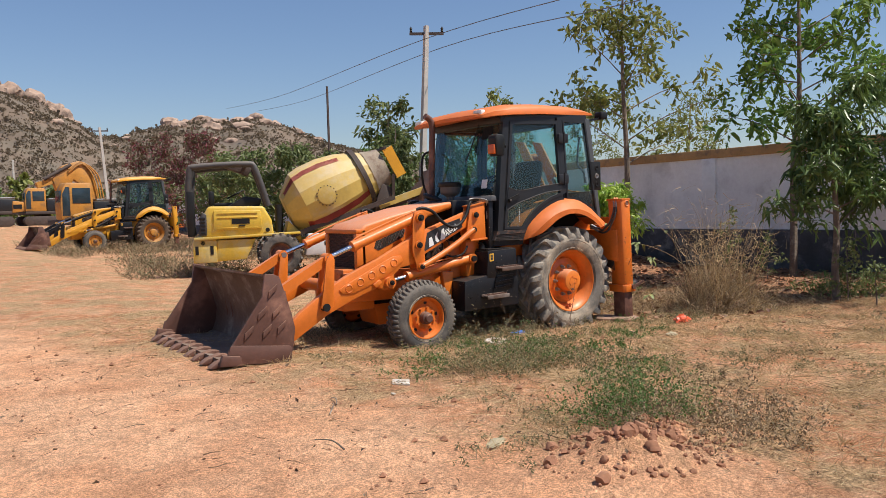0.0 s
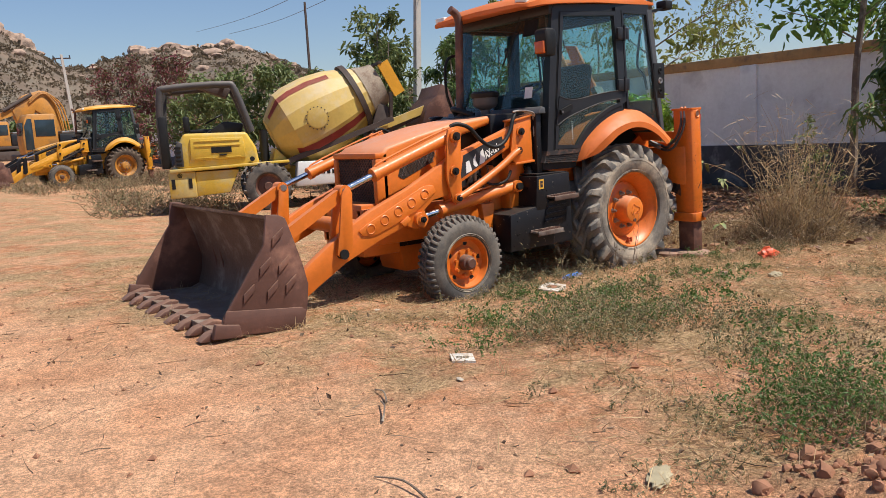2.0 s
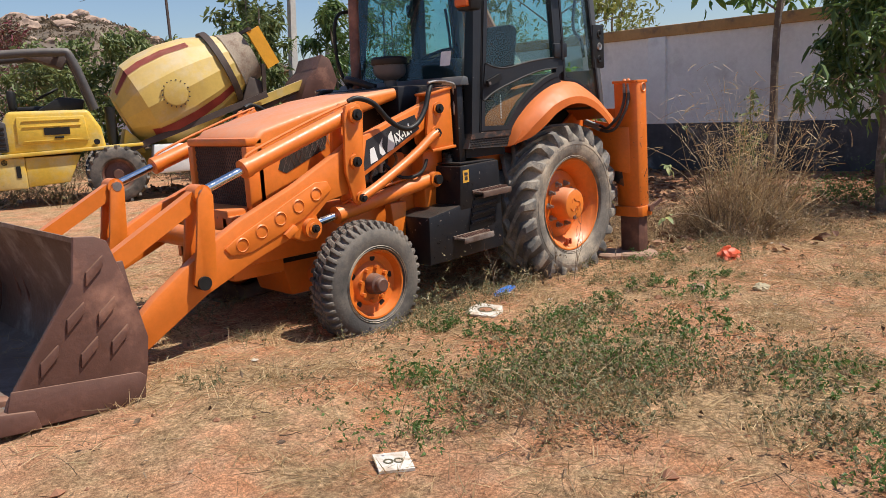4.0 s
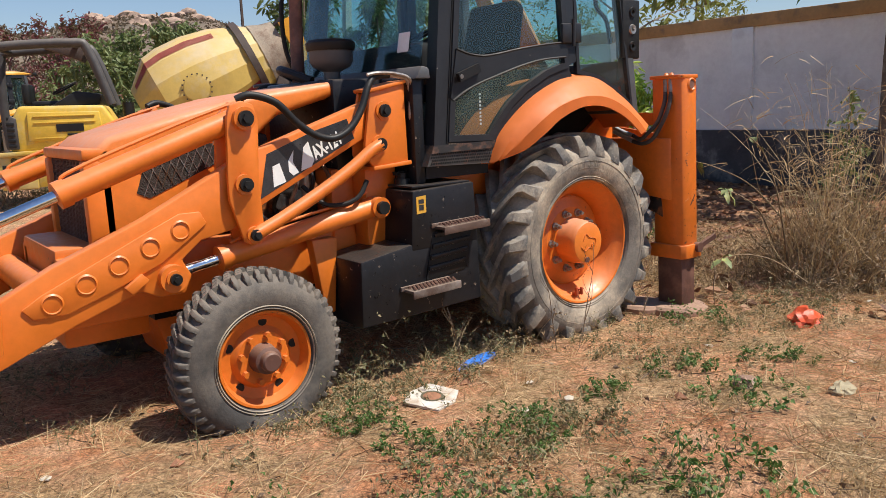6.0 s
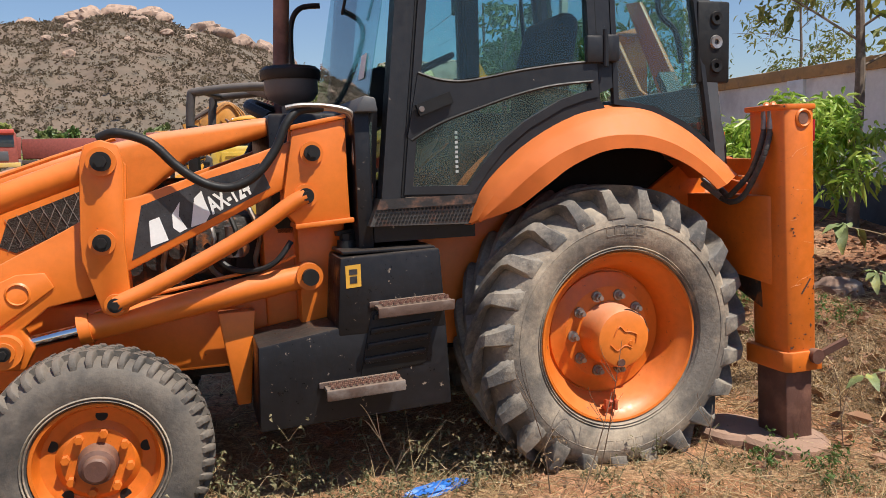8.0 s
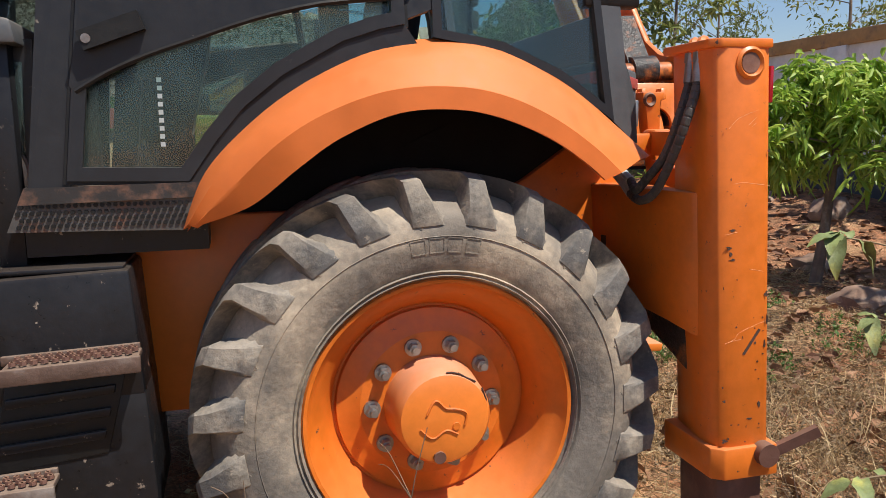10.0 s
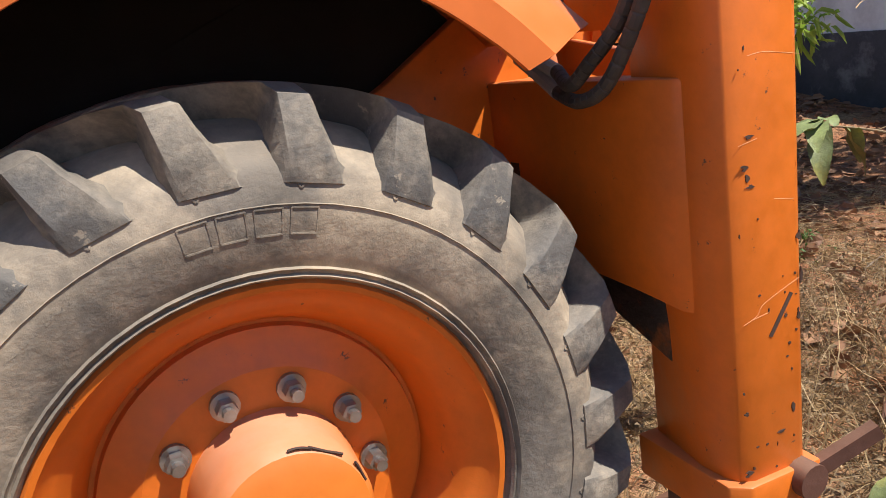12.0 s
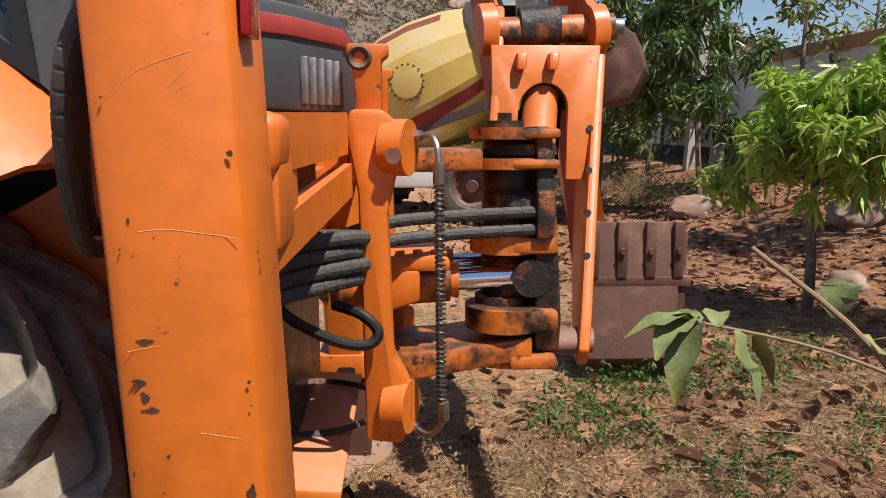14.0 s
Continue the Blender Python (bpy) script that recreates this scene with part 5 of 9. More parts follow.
# ---- tank and step box ----
for s in (-1, 1):
    tk = P("step_box", join(prism([(-1.59, 0.33), (-0.75, 0.35), (-0.765, 0.72), (-1.25, 0.74), (-1.58, 0.69)], s * 0.44, s * 0.82, 0.012),
                            prism([(-1.25, 0.70), (-0.765, 0.70), (-0.785, 1.05), (-1.225, 1.035)], s * 0.44, s * 0.823, 0.012)), M_black, None, "scratched black tank box with two steps")
    P("tank_lid", block(-1.21, -0.80, s * 0.47, s * 0.80, 1.045, 1.058, 0.004), M_black, tk)
    P("filler_cap", join(cyl((-1.15, s * 0.62, 1.05), (-1.15, s * 0.62, 1.09), 0.05, 20, 0.045), cyl((-1.15, s * 0.62, 1.09), (-1.15, s * 0.62, 1.12), 0.035, 8), bar((-1.2, s * 0.62, 1.12), (-1.1, s * 0.6, 1.13), 0.03, 0.02)), M_hose, tk)
    P("hose_stub", tube([(-1.06, s * 0.6, 1.06), (-1.03, s * 0.62, 1.11), (-1.06, s * 0.64, 1.16), (-1.1, s * 0.6, 1.2)], 0.010, 8, 4), M_hose, tk)
    P("warning_sticker", prism([(-1.205, 0.905), (-1.14, 0.91), (-1.14, 1.005), (-1.205, 1.0)], s * 0.8235, s * 0.8255), M_yellowdecal, tk, "yellow warning sticker")
    P("sticker_mark", join(block(-1.188, -1.157, s * 0.826, s * 0.8272, 0.925, 0.955), block(-1.19, -1.155, s * 0.826, s * 0.8272, 0.962, 0.985)), M_decal, tk)
    # louvres on a dark panel shaped like the step's cast shadow
    P("recess_panel", prism([(-1.10, 0.80), (-0.80, 0.82), (-0.87, 0.55), (-1.16, 0.52)], s * 0.818, s * 0.826, 0.003), M_hose, tk)
    for k in range(4):
        z = 0.575 + 0.062 * k
        x0 = -1.145 + 0.016 * k
        P("louvre", prism([(x0, z), (x0 + 0.27, z + 0.018), (x0 + 0.275, z + 0.042), (x0 + 0.004, z + 0.026)], s * 0.824, s * 0.838, 0.004), M_black, tk)
    for x0, z0 in ((-1.11, 0.815), (-1.34, 0.49)):
        stp = P("step", join(prism([(x0, z0), (x0 + 0.34, z0 + 0.01), (x0 + 0.34, z0 + 0.035), (x0, z0 + 0.025)], s * 0.82, s * 0.835, 0.003),
                             prism([(x0 + 0.02, z0 - 0.005), (x0 + 0.345, z0 + 0.005), (x0 + 0.345, z0 + 0.022), (x0 + 0.02, z0 + 0.012)], s * 0.83, s * 0.925, 0.004),
                             prism([(x0 + 0.015, z0 - 0.03), (x0 + 0.35, z0 - 0.02), (x0 + 0.35, z0 + 0.024), (x0 + 0.015, z0 + 0.014)], s * 0.915, s * 0.93, 0.004)), M_bucketin, tk, "worn rusty steel grip step")
        teeth = []
        for i in range(12):
            for j in range(3):
                x = x0 + 0.045 + 0.025 * i + 0.012 * (j % 2)
                y = s * (0.85 + 0.025 * j)
                z = z0 + 0.016 + 0.03 * (x - x0)
                teeth.append(lathe([(0.010, 0), (0.008, 0.010), (0.004, 0.010)], (x, y, z), (0, 0, 1), 6))
        P("grip_teeth", join(*teeth), M_rust, tk)
    P("side_bracket", prism([(-1.72, 0.80), (-1.56, 0.80), (-1.60, 0.38), (-1.66, 0.38)], s * 0.48, s * 0.56, 0.01), M_orange, None)

# ---- rear mudguards ----
for s in (-1, 1):
    n_ = 7
    top = spline([(-0.64, 0.84, 1.15), (-0.575, 0.845, 1.30), (-0.45, 0.85, 1.43), (-0.31, 0.85, 1.53), (-0.12, 0.85, 1.625), (0.08, 0.85, 1.655), (0.25, 0.85, 1.635), (0.45, 0.86, 1.535), (0.60, 0.88, 1.41), (0.70, 0.91, 1.315)], n_)
    crs = spline([(-0.61, 0.865, 1.16), (-0.50, 0.93, 1.27), (-0.38, 0.985, 1.38), (-0.25, 1.0, 1.455), (-0.09, 1.025, 1.505), (0.09, 1.025, 1.51), (0.23, 1.025, 1.48), (0.36, 1.025, 1.42), (0.47, 1.025, 1.345), (0.55, 1.025, 1.275)], n_)
    lip = spline([(-0.585, 0.865, 1.165), (-0.46, 0.93, 1.215), (-0.34, 0.985, 1.31), (-0.23, 1.0, 1.385), (-0.08, 1.025, 1.445), (0.08, 1.025, 1.452), (0.21, 1.025, 1.425), (0.34, 1.025, 1.37), (0.44, 1.025, 1.305), (0.50, 1.025, 1.255)], n_)
    fb = bmesh.new()
    secs = []
    for a, b, c in zip(top, crs, lip):
        m1 = (a + b) / 2 + Vector((0, 0.018, 0.012))
        ctr = Vector((0.04, 0.0, 0.6))
        ins = lambda v, k: Vector((v.x + (ctr.x - v.x) * k, v.y - 0.012, v.z + (ctr.z - v.z) * k))
        sec = [Vector((a.x, 0.44, a.z - 0.01)), a, m1, b + (a - b) * 0.06, b, b + (c - b) * 0.15, c, ins(c, 0.0), ins(b, 0.012), ins(m1, 0.012), ins(a, 0.014), Vector((a.x, 0.44, a.z - 0.03))]
        secs.append([fb.verts.new((v.x, s * v.y, v.z)) for v in sec])
    m = len(secs[0])
    for a, b in zip(secs, secs[1:]):
        for k in range(m):
            fb.faces.new((a[k], a[(k + 1) % m], b[(k + 1) % m], b[k]))
    fb.faces.new(secs[0])
    fb.faces.new(secs[-1][::-1])
    P("mudguard", fb, M_orange_clean, None, "smooth orange moulded mudguard", 40)
    # The arch's near-black colour stands for the shade under the mudguard.
    P("inner_arch", prism([(-0.62, 1.12), (0.2, 1.0), (0.66, 1.25), (0.66, 1.40), (0.35, 1.60), (-0.3, 1.60)], s * 0.46, s * 0.50), M_seat_arch_dark, None)
    P("chassis_side", prism([(-0.80, 0.55), (0.02, 0.55), (-0.05, 1.05), (-0.35, 1.16), (-0.80, 1.16)], s * 0.50, s * 0.545, 0.01), M_orange, None)

# ---- stabilisers and rear frame ----


def column(sec, z0, z1, w=0.0, lean=0.0):
    """A tube: outline in x, y between two heights; lean shifts x by lean a metre down from 1.05 m."""
    bm = bmesh.new()
    a = [bm.verts.new((x + lean * (1.05 - z0), y, z0)) for x, y in sec]
    b = [bm.verts.new((x + lean * (1.05 - z1), y, z1)) for x, y in sec]
    n = len(sec)
    bm.faces.new(a[::-1])
    bm.faces.new(b)
    for i in range(n):
        bm.faces.new((a[i], a[(i + 1) % n], b[(i + 1) % n], b[i]))
    bmesh.ops.recalc_face_normals(bm, faces=bm.faces[:])
    return bev(bm, w)


def sloped_box(plan, top, under, w=0.0, lean=0.0):
    """A box over an outline in x, y with a level top and an underside that rises along y."""
    bm = bmesh.new()
    a = [bm.verts.new((x + lean * (1.05 - under(y)), y, under(y))) for x, y in plan]
    b = [bm.verts.new((x + lean * (1.05 - top), y, top)) for x, y in plan]
    n = len(plan)
    bm.faces.new(a[::-1])
    bm.faces.new(b)
    for i in range(n):
        bm.faces.new((a[i], a[(i + 1) % n], b[(i + 1) % n], b[i]))
    bmesh.ops.recalc_face_normals(bm, faces=bm.faces[:])
    return bev(bm, w)


tail = [(0.57, -0.785), (0.67, -0.765), (0.745, -0.66), (0.90, -0.455), (0.985, -0.25), (0.985, 0.25), (0.90, 0.455), (0.745, 0.66), (0.67, 0.765), (0.57, 0.785)]
TAIL = P("tail_panel", column(tail, 1.39, 1.60, 0.012), M_cabgrey, CAB, "dark grey moulded tail panel behind the cab")
P("red_stripe", column([(x + (0.006 if x > 0.6 else 0.0), y * 1.006) for x, y in tail], 1.535, 1.572, 0.003), M_stripe, TAIL, "faded red stripe")
P("upper_tail_panel", column([(0.57, -0.76), (0.64, -0.745), (0.72, -0.63), (0.82, -0.44), (0.85, 0.0), (0.82, 0.44), (0.72, 0.63), (0.64, 0.745), (0.57, 0.76)], 1.60, 1.74, 0.012), M_cabgrey, TAIL)
for i in range(5):
    P("vent_slat", block(0.914 + 0.0133 * i, 0.930 + 0.0133 * i, -0.425 + 0.032 * i, -0.410 + 0.032 * i, 1.405, 1.50, 0.003), M_steel, TAIL)
M_pad = mat("dusty_pad", (0.26, 0.15, 0.10), 0.9, vary=0.2, bump=0.3, dust=(0.42, 0.27, 0.19), dustamt=0.7)
for s in (-1, 1):
    sec = [(0.80, 0.90), (0.772, 1.06), (0.775, 1.115), (0.786, 1.14), (0.812, 1.152), (0.925, 1.152), (0.946, 1.142), (0.954, 1.12), (0.958, 1.00), (0.945, 0.97), (0.92, 0.90)]
    leg = P("stabiliser_leg", column([(x, s * y) for x, y in sec], 0.44, 1.61, 0.004, 0.042), M_orange_worn, None, "chipped orange stabiliser leg")
    P("leg_cap", column([(0.765, s * 0.90), (0.765, s * 1.13), (0.79, s * 1.155), (0.95, s * 1.157), (0.965, s * 1.0), (0.93, s * 0.9)], 1.605, 1.63, 0.006, 0.042), M_orange_worn, leg)
    P("leg_collar", column([(0.757, s * 0.89), (0.757, s * 1.14), (0.79, s * 1.167), (0.965, s * 1.167), (0.978, s * 0.98), (0.93, s * 0.89)], 0.385, 0.48, 0.006, 0.042), M_orange_worn, leg)
    P("inner_leg", column([(0.79, s * 0.93), (0.79, s * 1.13), (0.945, s * 1.13), (0.945, s * 0.93)], 0.03, 0.46, 0.012, 0.035), M_rust, leg, "rusty inner stabiliser tube")
    P("pin_eye", lathe([(0.026, 0), (0.036, 0.012), (0.044, 0.006), (0.044, -0.01)], (0.858, s * 1.15, 1.565), (0, s, 0), 20), M_orange, leg)
    P("pin_core", cyl((0.858, s * 1.14, 1.565), (0.858, s * 1.156, 1.565), 0.028, 16), M_rust, leg)
    P("reflector", block(0.940, 0.951, s * 1.07, s * 1.13, 1.46, 1.56, 0.003), M_redlens, leg, "small red reflector")
    P("lock_pin", bar((0.945, s * 1.14, 0.43), (1.10, s * 1.20, 0.52), 0.025, 0.03, 0.006), M_rust, leg, "rusty locking bar")
    P("lock_boss", cyl((0.945, s * 1.12, 0.455), (0.945, s * 1.19, 0.455), 0.035, 16, None, 0.005), M_rust, leg)
    for cx, cy, rr in ((0.74, 0.86, 0.19), (0.87, 1.06, 0.21)):
        pb = lathe([(0.0, -0.03), (rr * 0.97, -0.03), (rr, -0.005), (rr * 0.98, 0.03), (rr * 0.88, 0.05), (0.0, 0.055)], (cx, s * cy, 0.0), (0.02, 0, 1), 20)
        for v in pb.verts:
            v.co.x += 0.015 * noise.noise(v.co * 7)
            v.co.y += 0.02 * noise.noise(v.co * 6 + Vector((3, 0, 0)))
        P("foot_pad", pb, M_pad, leg, "dusty worn foot pad")
    P("rear_plate", prism([(0.0, 0.90), (0.10, 0.62), (0.55, 0.62), (0.80, 0.84), (0.80, 1.38), (0.66, 1.38), (0.45, 1.24), (0.20, 1.10)], s * 0.50, s * 0.54, 0.01), M_orange_worn, None)
    P("plate_pocket", lathe([(0.055, 0), (0.062, 0.012), (0.075, 0.0)], (0.49, s * 0.54, 0.99), (0, s, 0), 20), M_orange_worn, None)
    P("rear_bracket", sloped_box([(0.83, s * 0.50), (0.695, s * 0.535), (0.752, s * 0.93), (0.762, s * 1.045), (0.775, s * 1.068), (0.83, s * 1.07)], 1.213, lambda y: 0.79 + 0.14 * (1.07 - abs(y)), 0.006, 0.042), M_orange_worn, None)
    P("bracket_web", sloped_box([(0.83, s * 0.60), (0.775, s * 0.62), (0.80, s * 0.98), (0.83, s * 0.98)], 0.86, lambda y: 0.665 + 0.42 * (0.98 - abs(y)), 0.004), M_greasy, None)
    # Black block set proud of the bracket, standing for the slot's inner shade.
    P("bracket_slot", sloped_box([(0.722, s * 0.585), (0.7015, s * 0.592), (0.7055, s * 0.618), (0.73, s * 0.62)], 1.04, lambda y: 0.86, 0.0, 0.042), M_black, None, "raised black block for the shade in the bracket slot")
    # hoses at the leg
    for k in range(2):
        o, q = 0.042 * k, 0.03 * k
        line = [(0.765, s * (1.06 - o), 1.595), (0.755, s * (1.065 - o), 1.52), (0.722, s * (1.075 - o), 1.43), (0.70, s * (1.04 - o), 1.32), (0.685 - q * 0.3, s * (0.975 - o), 1.215 + q), (0.68 - q * 0.3, s * (0.90 - o * 0.4), 1.182 + q), (0.70, s * 0.80, 1.195 + q * 1.3), (0.725, s * 0.70, 1.225 + q), (0.74, s * 0.60, 1.26 + q)]
        hs = P("leg_hose", tube(line, 0.0138, 10, 44, None, -0.13), M_dustyhose, leg, "black spiral-wrapped hydraulic hose")
        P("hose_fitting", join(cyl(line[0], line[1], 0.0165, 12), cyl((0.766, s * (1.06 - o), 1.602), (0.763, s * (1.061 - o), 1.575), 0.020, 6)), M_steel, leg)
        P("pipe_elbow", tube([(0.80, s * (1.03 - o), 1.60), (0.785, s * (1.045 - o), 1.632), (0.768, s * (1.06 - o), 1.625), (0.766, s * (1.06 - o), 1.60)], 0.016, 8, 4), M_orange, leg)
        P("hose_sleeve", tube([line[6], line[7], line[8]], 0.0152, 10, 4), M_frit, leg, "pale worn sleeve on the hose")

# knocks and scrapes on the near leg
LEG = next(o for o in BH.children if o.name == "stabiliser_leg")
for k, (x, z, w, h) in enumerate(((0.822, 1.112, 0.022, 0.007), (0.812, 1.062, 0.016, 0.010), (0.818, 1.045, 0.012, 0.014), (0.826, 1.030, 0.024, 0.006), (0.938, 0.925, 0.013, 0.016), (0.842, 0.972, 0.004, 0.003), (0.79, 1.39, 0.003, 0.003), (0.80, 1.22, 0.003, 0.003), (0.945, 0.85, 0.007, 0.03), (0.94, 0.78, 0.008, 0.022), (0.80, 0.95, 0.003, 0.008), (0.815, 0.62, 0.012, 0.008), (0.90, 0.56, 0.02, 0.006), (0.93, 0.60, 0.010, 0.02), (0.82, 0.50, 0.02, 0.010))):
    w, h = w * 0.62, h * 0.62
    pts = [(x + w * math.cos(a) * (0.6 + 0.55 * noise.noise((k * 3.1, a * 1.7, 1)) + 0.3 * math.sin(a * 3 + k)), z + h * math.sin(a) * (0.8 + 0.5 * noise.noise((a * 2.3, k * 1.9, 4)))) for a in (2 * math.pi * i / 14 for i in range(14))]
    P("paint_chip", prism(pts, -1.1535, -1.1515), M_chip, LEG, "bare rusty chip in the paint")
chips = random.Random(5)
for k in range(24):
    low = chips.random() < 0.7
    x = chips.uniform(0.803, 0.945) if low else chips.choice((chips.uniform(0.802, 0.826), chips.uniform(0.925, 0.944)))
    z = chips.uniform(0.49, 0.86) if low else chips.uniform(0.8, 1.56)
    w, h = chips.uniform(0.001, 0.004), chips.uniform(0.001, 0.005)
    pts = [(x + w * math.cos(a) * chips.uniform(0.6, 1.2), z + h * math.sin(a) * chips.uniform(0.6, 1.2)) for a in (2 * math.pi * i / 9 for i in range(9))]
    P("paint_chip", prism(pts, -1.1532, -1.1515), M_chip, LEG)
gouge = [(0.868, 0.755), (0.876, 0.752), (0.925, 0.822), (0.918, 0.826)]
P("paint_chip", prism(gouge, -1.1535, -1.1515), M_chip, LEG, "long bare gouge in the paint")
for line in ([(0.82, 1.24), (0.85, 1.243), (0.88, 1.24), (0.935, 1.232)], [(0.80, 1.39), (0.82, 1.412), (0.845, 1.425), (0.89, 1.44)], [(0.862, 1.40), (0.884, 1.42)], [(0.87, 1.395), (0.885, 1.405)], [(0.88, 1.0), (0.925, 0.992)], [(0.81, 0.79), (0.84, 0.80), (0.86, 0.82), (0.95, 0.85)], [(0.83, 0.795), (0.87, 0.80)], [(0.80, 1.10), (0.84, 1.107)]):
    P("scratch", tube([(x, -1.1521, z) for x, z in line], 0.00042, 5, 5), M_scratch, LEG, "thin pale scratch")
for s in (-1, 1):
    P("upper_rail", bar((0.925, s * 0.97, 1.335), (0.99, s * 0.42, 1.345), 0.035, 0.085, 0.012), M_orange_worn, None, "chipped orange rear frame bar")
    P("middle_rail", bar((0.925, s * 0.97, 1.185), (1.0, s * 0.42, 1.25), 0.03, 0.068, 0.010), M_orange_worn, None, "chipped orange rear frame bar")
    P("rail_tie", block(0.925, 0.955, s * 0.98, s * 0.80, 1.19, 1.32, 0.008), M_orange_worn)
    P("rail_boss", prism([(0.90, 1.285), (0.955, 1.29), (0.962, 1.375), (0.90, 1.385)], s * 1.0, s * 0.88, 0.022, 3), M_orange_worn)
P("upper_beam", block(0.88, 0.98, -0.45, 0.45, 1.30, 1.38, 0.01), M_orange_worn)
P("lower_rail", block(0.90, 0.96, -0.40, 0.40, 0.50, 0.59, 0.01), M_rust)
# Black block that stands for the shade in the void behind the rails.
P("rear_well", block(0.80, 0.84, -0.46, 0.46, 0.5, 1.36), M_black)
P("rear_deck", prism([(0.86, 0.59), (0.985, 0.585), (0.99, 0.615), (0.86, 0.625)], -0.53, 0.25, 0.006), M_bonnet, None, "dusty orange rear deck plate")
P("deck_ring", lathe([(0.19, 0.0), (0.20, 0.012), (0.21, 0.0)], (0.86, -0.05, 0.622), (0, 0, 1), 32), M_greasy)
# carriage and kingpost
M_greasepaint = mat("greasy_orange_paint", (0.62, 0.16, 0.02), 0.45, vary=0.2, scale=5, bump=0.15, col2=(0.022, 0.017, 0.014), amount=0.62, wscale=8, dust=(0.20, 0.10, 0.06), dustamt=0.5, worn=(0.04, 0.025, 0.02), wornamt=0.8)
KP = P("kingpost", join(cyl((1.41, 0.05, 0.74), (1.41, 0.05, 1.34), 0.078, 24), prism([(1.46, 0.78), (1.525, 0.77), (1.53, 0.86), (1.515, 1.10), (1.495, 1.36), (1.455, 1.36)], -0.09, 0.20, 0.012)), M_greasy, None, "greasy slewing kingpost")
for y in (-0.36, 0.36):
    P("carriage_post", prism([(1.035, 0.67), (1.115, 0.66), (1.135, 0.72), (1.135, 0.80), (1.098, 0.86), (1.088, 1.18), (1.105, 1.25), (1.105, 1.37), (1.08, 1.395), (1.01, 1.395), (1.0, 1.36), (1.025, 1.22), (1.03, 1.0)], y - 0.045, y + 0.045, 0.012), M_orange_worn, KP, "chipped orange carriage post")
    for z in (0.745, 1.315):
        P("clamp", cyl((1.085, y - 0.012, z), (1.135, y - 0.03, z), 0.060, 24, None, 0.012), M_orange_worn, KP)
    tw_ = P("lock_tower", prism([(1.025, 1.38), (1.075, 1.38), (1.075, 1.50), (1.09, 1.51), (1.09, 1.535), (1.0, 1.535), (1.0, 1.51), (1.01, 1.50)], y + 0.03, y + 0.10, 0.006), M_orange_worn, KP)
    P("lock_eye", lathe([(0.012, 0), (0.022, 0.01), (0.028, 0.0)], (1.028, y + 0.03, 1.505), (0, -1, 0), 16), M_rust, KP)
    P("clamp_bolt", cyl((1.10, y - 0.06, 1.30), (1.10, y - 0.085, 1.30), 0.018, 6), M_rust, KP)
P("carriage_plate", block(1.03, 1.07, -0.36, 0.36, 0.88, 1.05, 0.01), M_greasepaint, KP)
P("hinge_arm", prism([(1.07, 1.245), (1.32, 1.25), (1.32, 1.305), (1.07, 1.30)], -0.10, 0.16, 0.010), M_greasepaint, KP)
P("hinge_arm", prism([(1.07, 0.70), (1.22, 0.725), (1.45, 0.765), (1.45, 0.825), (1.22, 0.79), (1.07, 0.785)], -0.12, 0.16, 0.010), M_greasepaint, KP)
# swing casting: stacked plates round the pin
for z0, z1, r, yy in ((1.328, 1.358, 0.098, 0.0), (1.252, 1.280, 0.092, 0.0), (1.035, 1.085, 0.095, 0.0), (0.835, 0.895, 0.108, -0.02), (0.735, 0.775, 0.075, -0.02)):
    P("swing_plate", join(cyl((1.39, yy - 0.01, z0), (1.39, yy - 0.01, z1), r, 28, None, 0.008), block(1.39, 1.515, yy - 0.105, yy + 0.12, z0 + 0.002, z1 - 0.002, 0.010)), M_greasepaint, KP, "greasy orange swing casting plate")
P("lower_swing_pin", cyl((1.385, 0.0, 0.895), (1.385, 0.0, 0.915), 0.075, 24, None, 0.006), M_greasy, KP)
P("swing_pin", join(cyl((1.385, 0.0, 1.358), (1.385, 0.0, 1.375), 0.05, 24, None, 0.004), cyl((1.385, 0, 1.375), (1.385, 0, 1.395), 0.02, 6)), M_greasy, KP)
for z in (1.30, 1.17, 0.99, 0.945):
    P("grease_collar", lathe([(0.0, z - 0.03), (0.088, z - 0.03), (0.10, z - 0.012), (0.096, z + 0.014), (0.08, z + 0.028), (0.0, z + 0.028)], (1.43, 0.03, 0), (0, 0, 1), 24), M_greasy, KP)
P("hose_block", block(1.455, 1.50, -0.125, -0.08, 1.08, 1.20, 0.006), M_greasy, KP)
for y, z in ((-0.05, 0.965), (0.18, 0.965)):
    P("slew_ram", cyl((0.93, y - 0.03, z - 0.012), (1.235, y, z), 0.058, 24, None, 0.01), M_greasepaint, KP)
    P("ram_gland", cyl((1.225, y, z), (1.262, y, z), 0.045, 24, None, 0.004), M_orange_worn, KP)
    P("ram_rod", cyl((1.25, y, z), (1.46, y + 0.01, z + 0.008), 0.030, 24), M_chrome, KP, "chrome slewing ram rod")
    P("rod_eye", cyl((1.45, y - 0.045, z + 0.008), (1.45, y + 0.05, z + 0.008), 0.05, 20, None, 0.006), M_greasy, KP)
P("ram_lug", prism([(1.07, 1.005), (1.235, 1.005), (1.235, 1.035), (1.20, 1.045), (1.07, 1.04)], -0.16, 0.18, 0.010), M_orange_worn, KP)
P("ram_bracket", prism([(1.07, 0.90), (1.16, 0.93), (1.16, 1.01), (1.07, 1.01)], -0.16, -0.10, 0.010), M_orange_worn, KP)
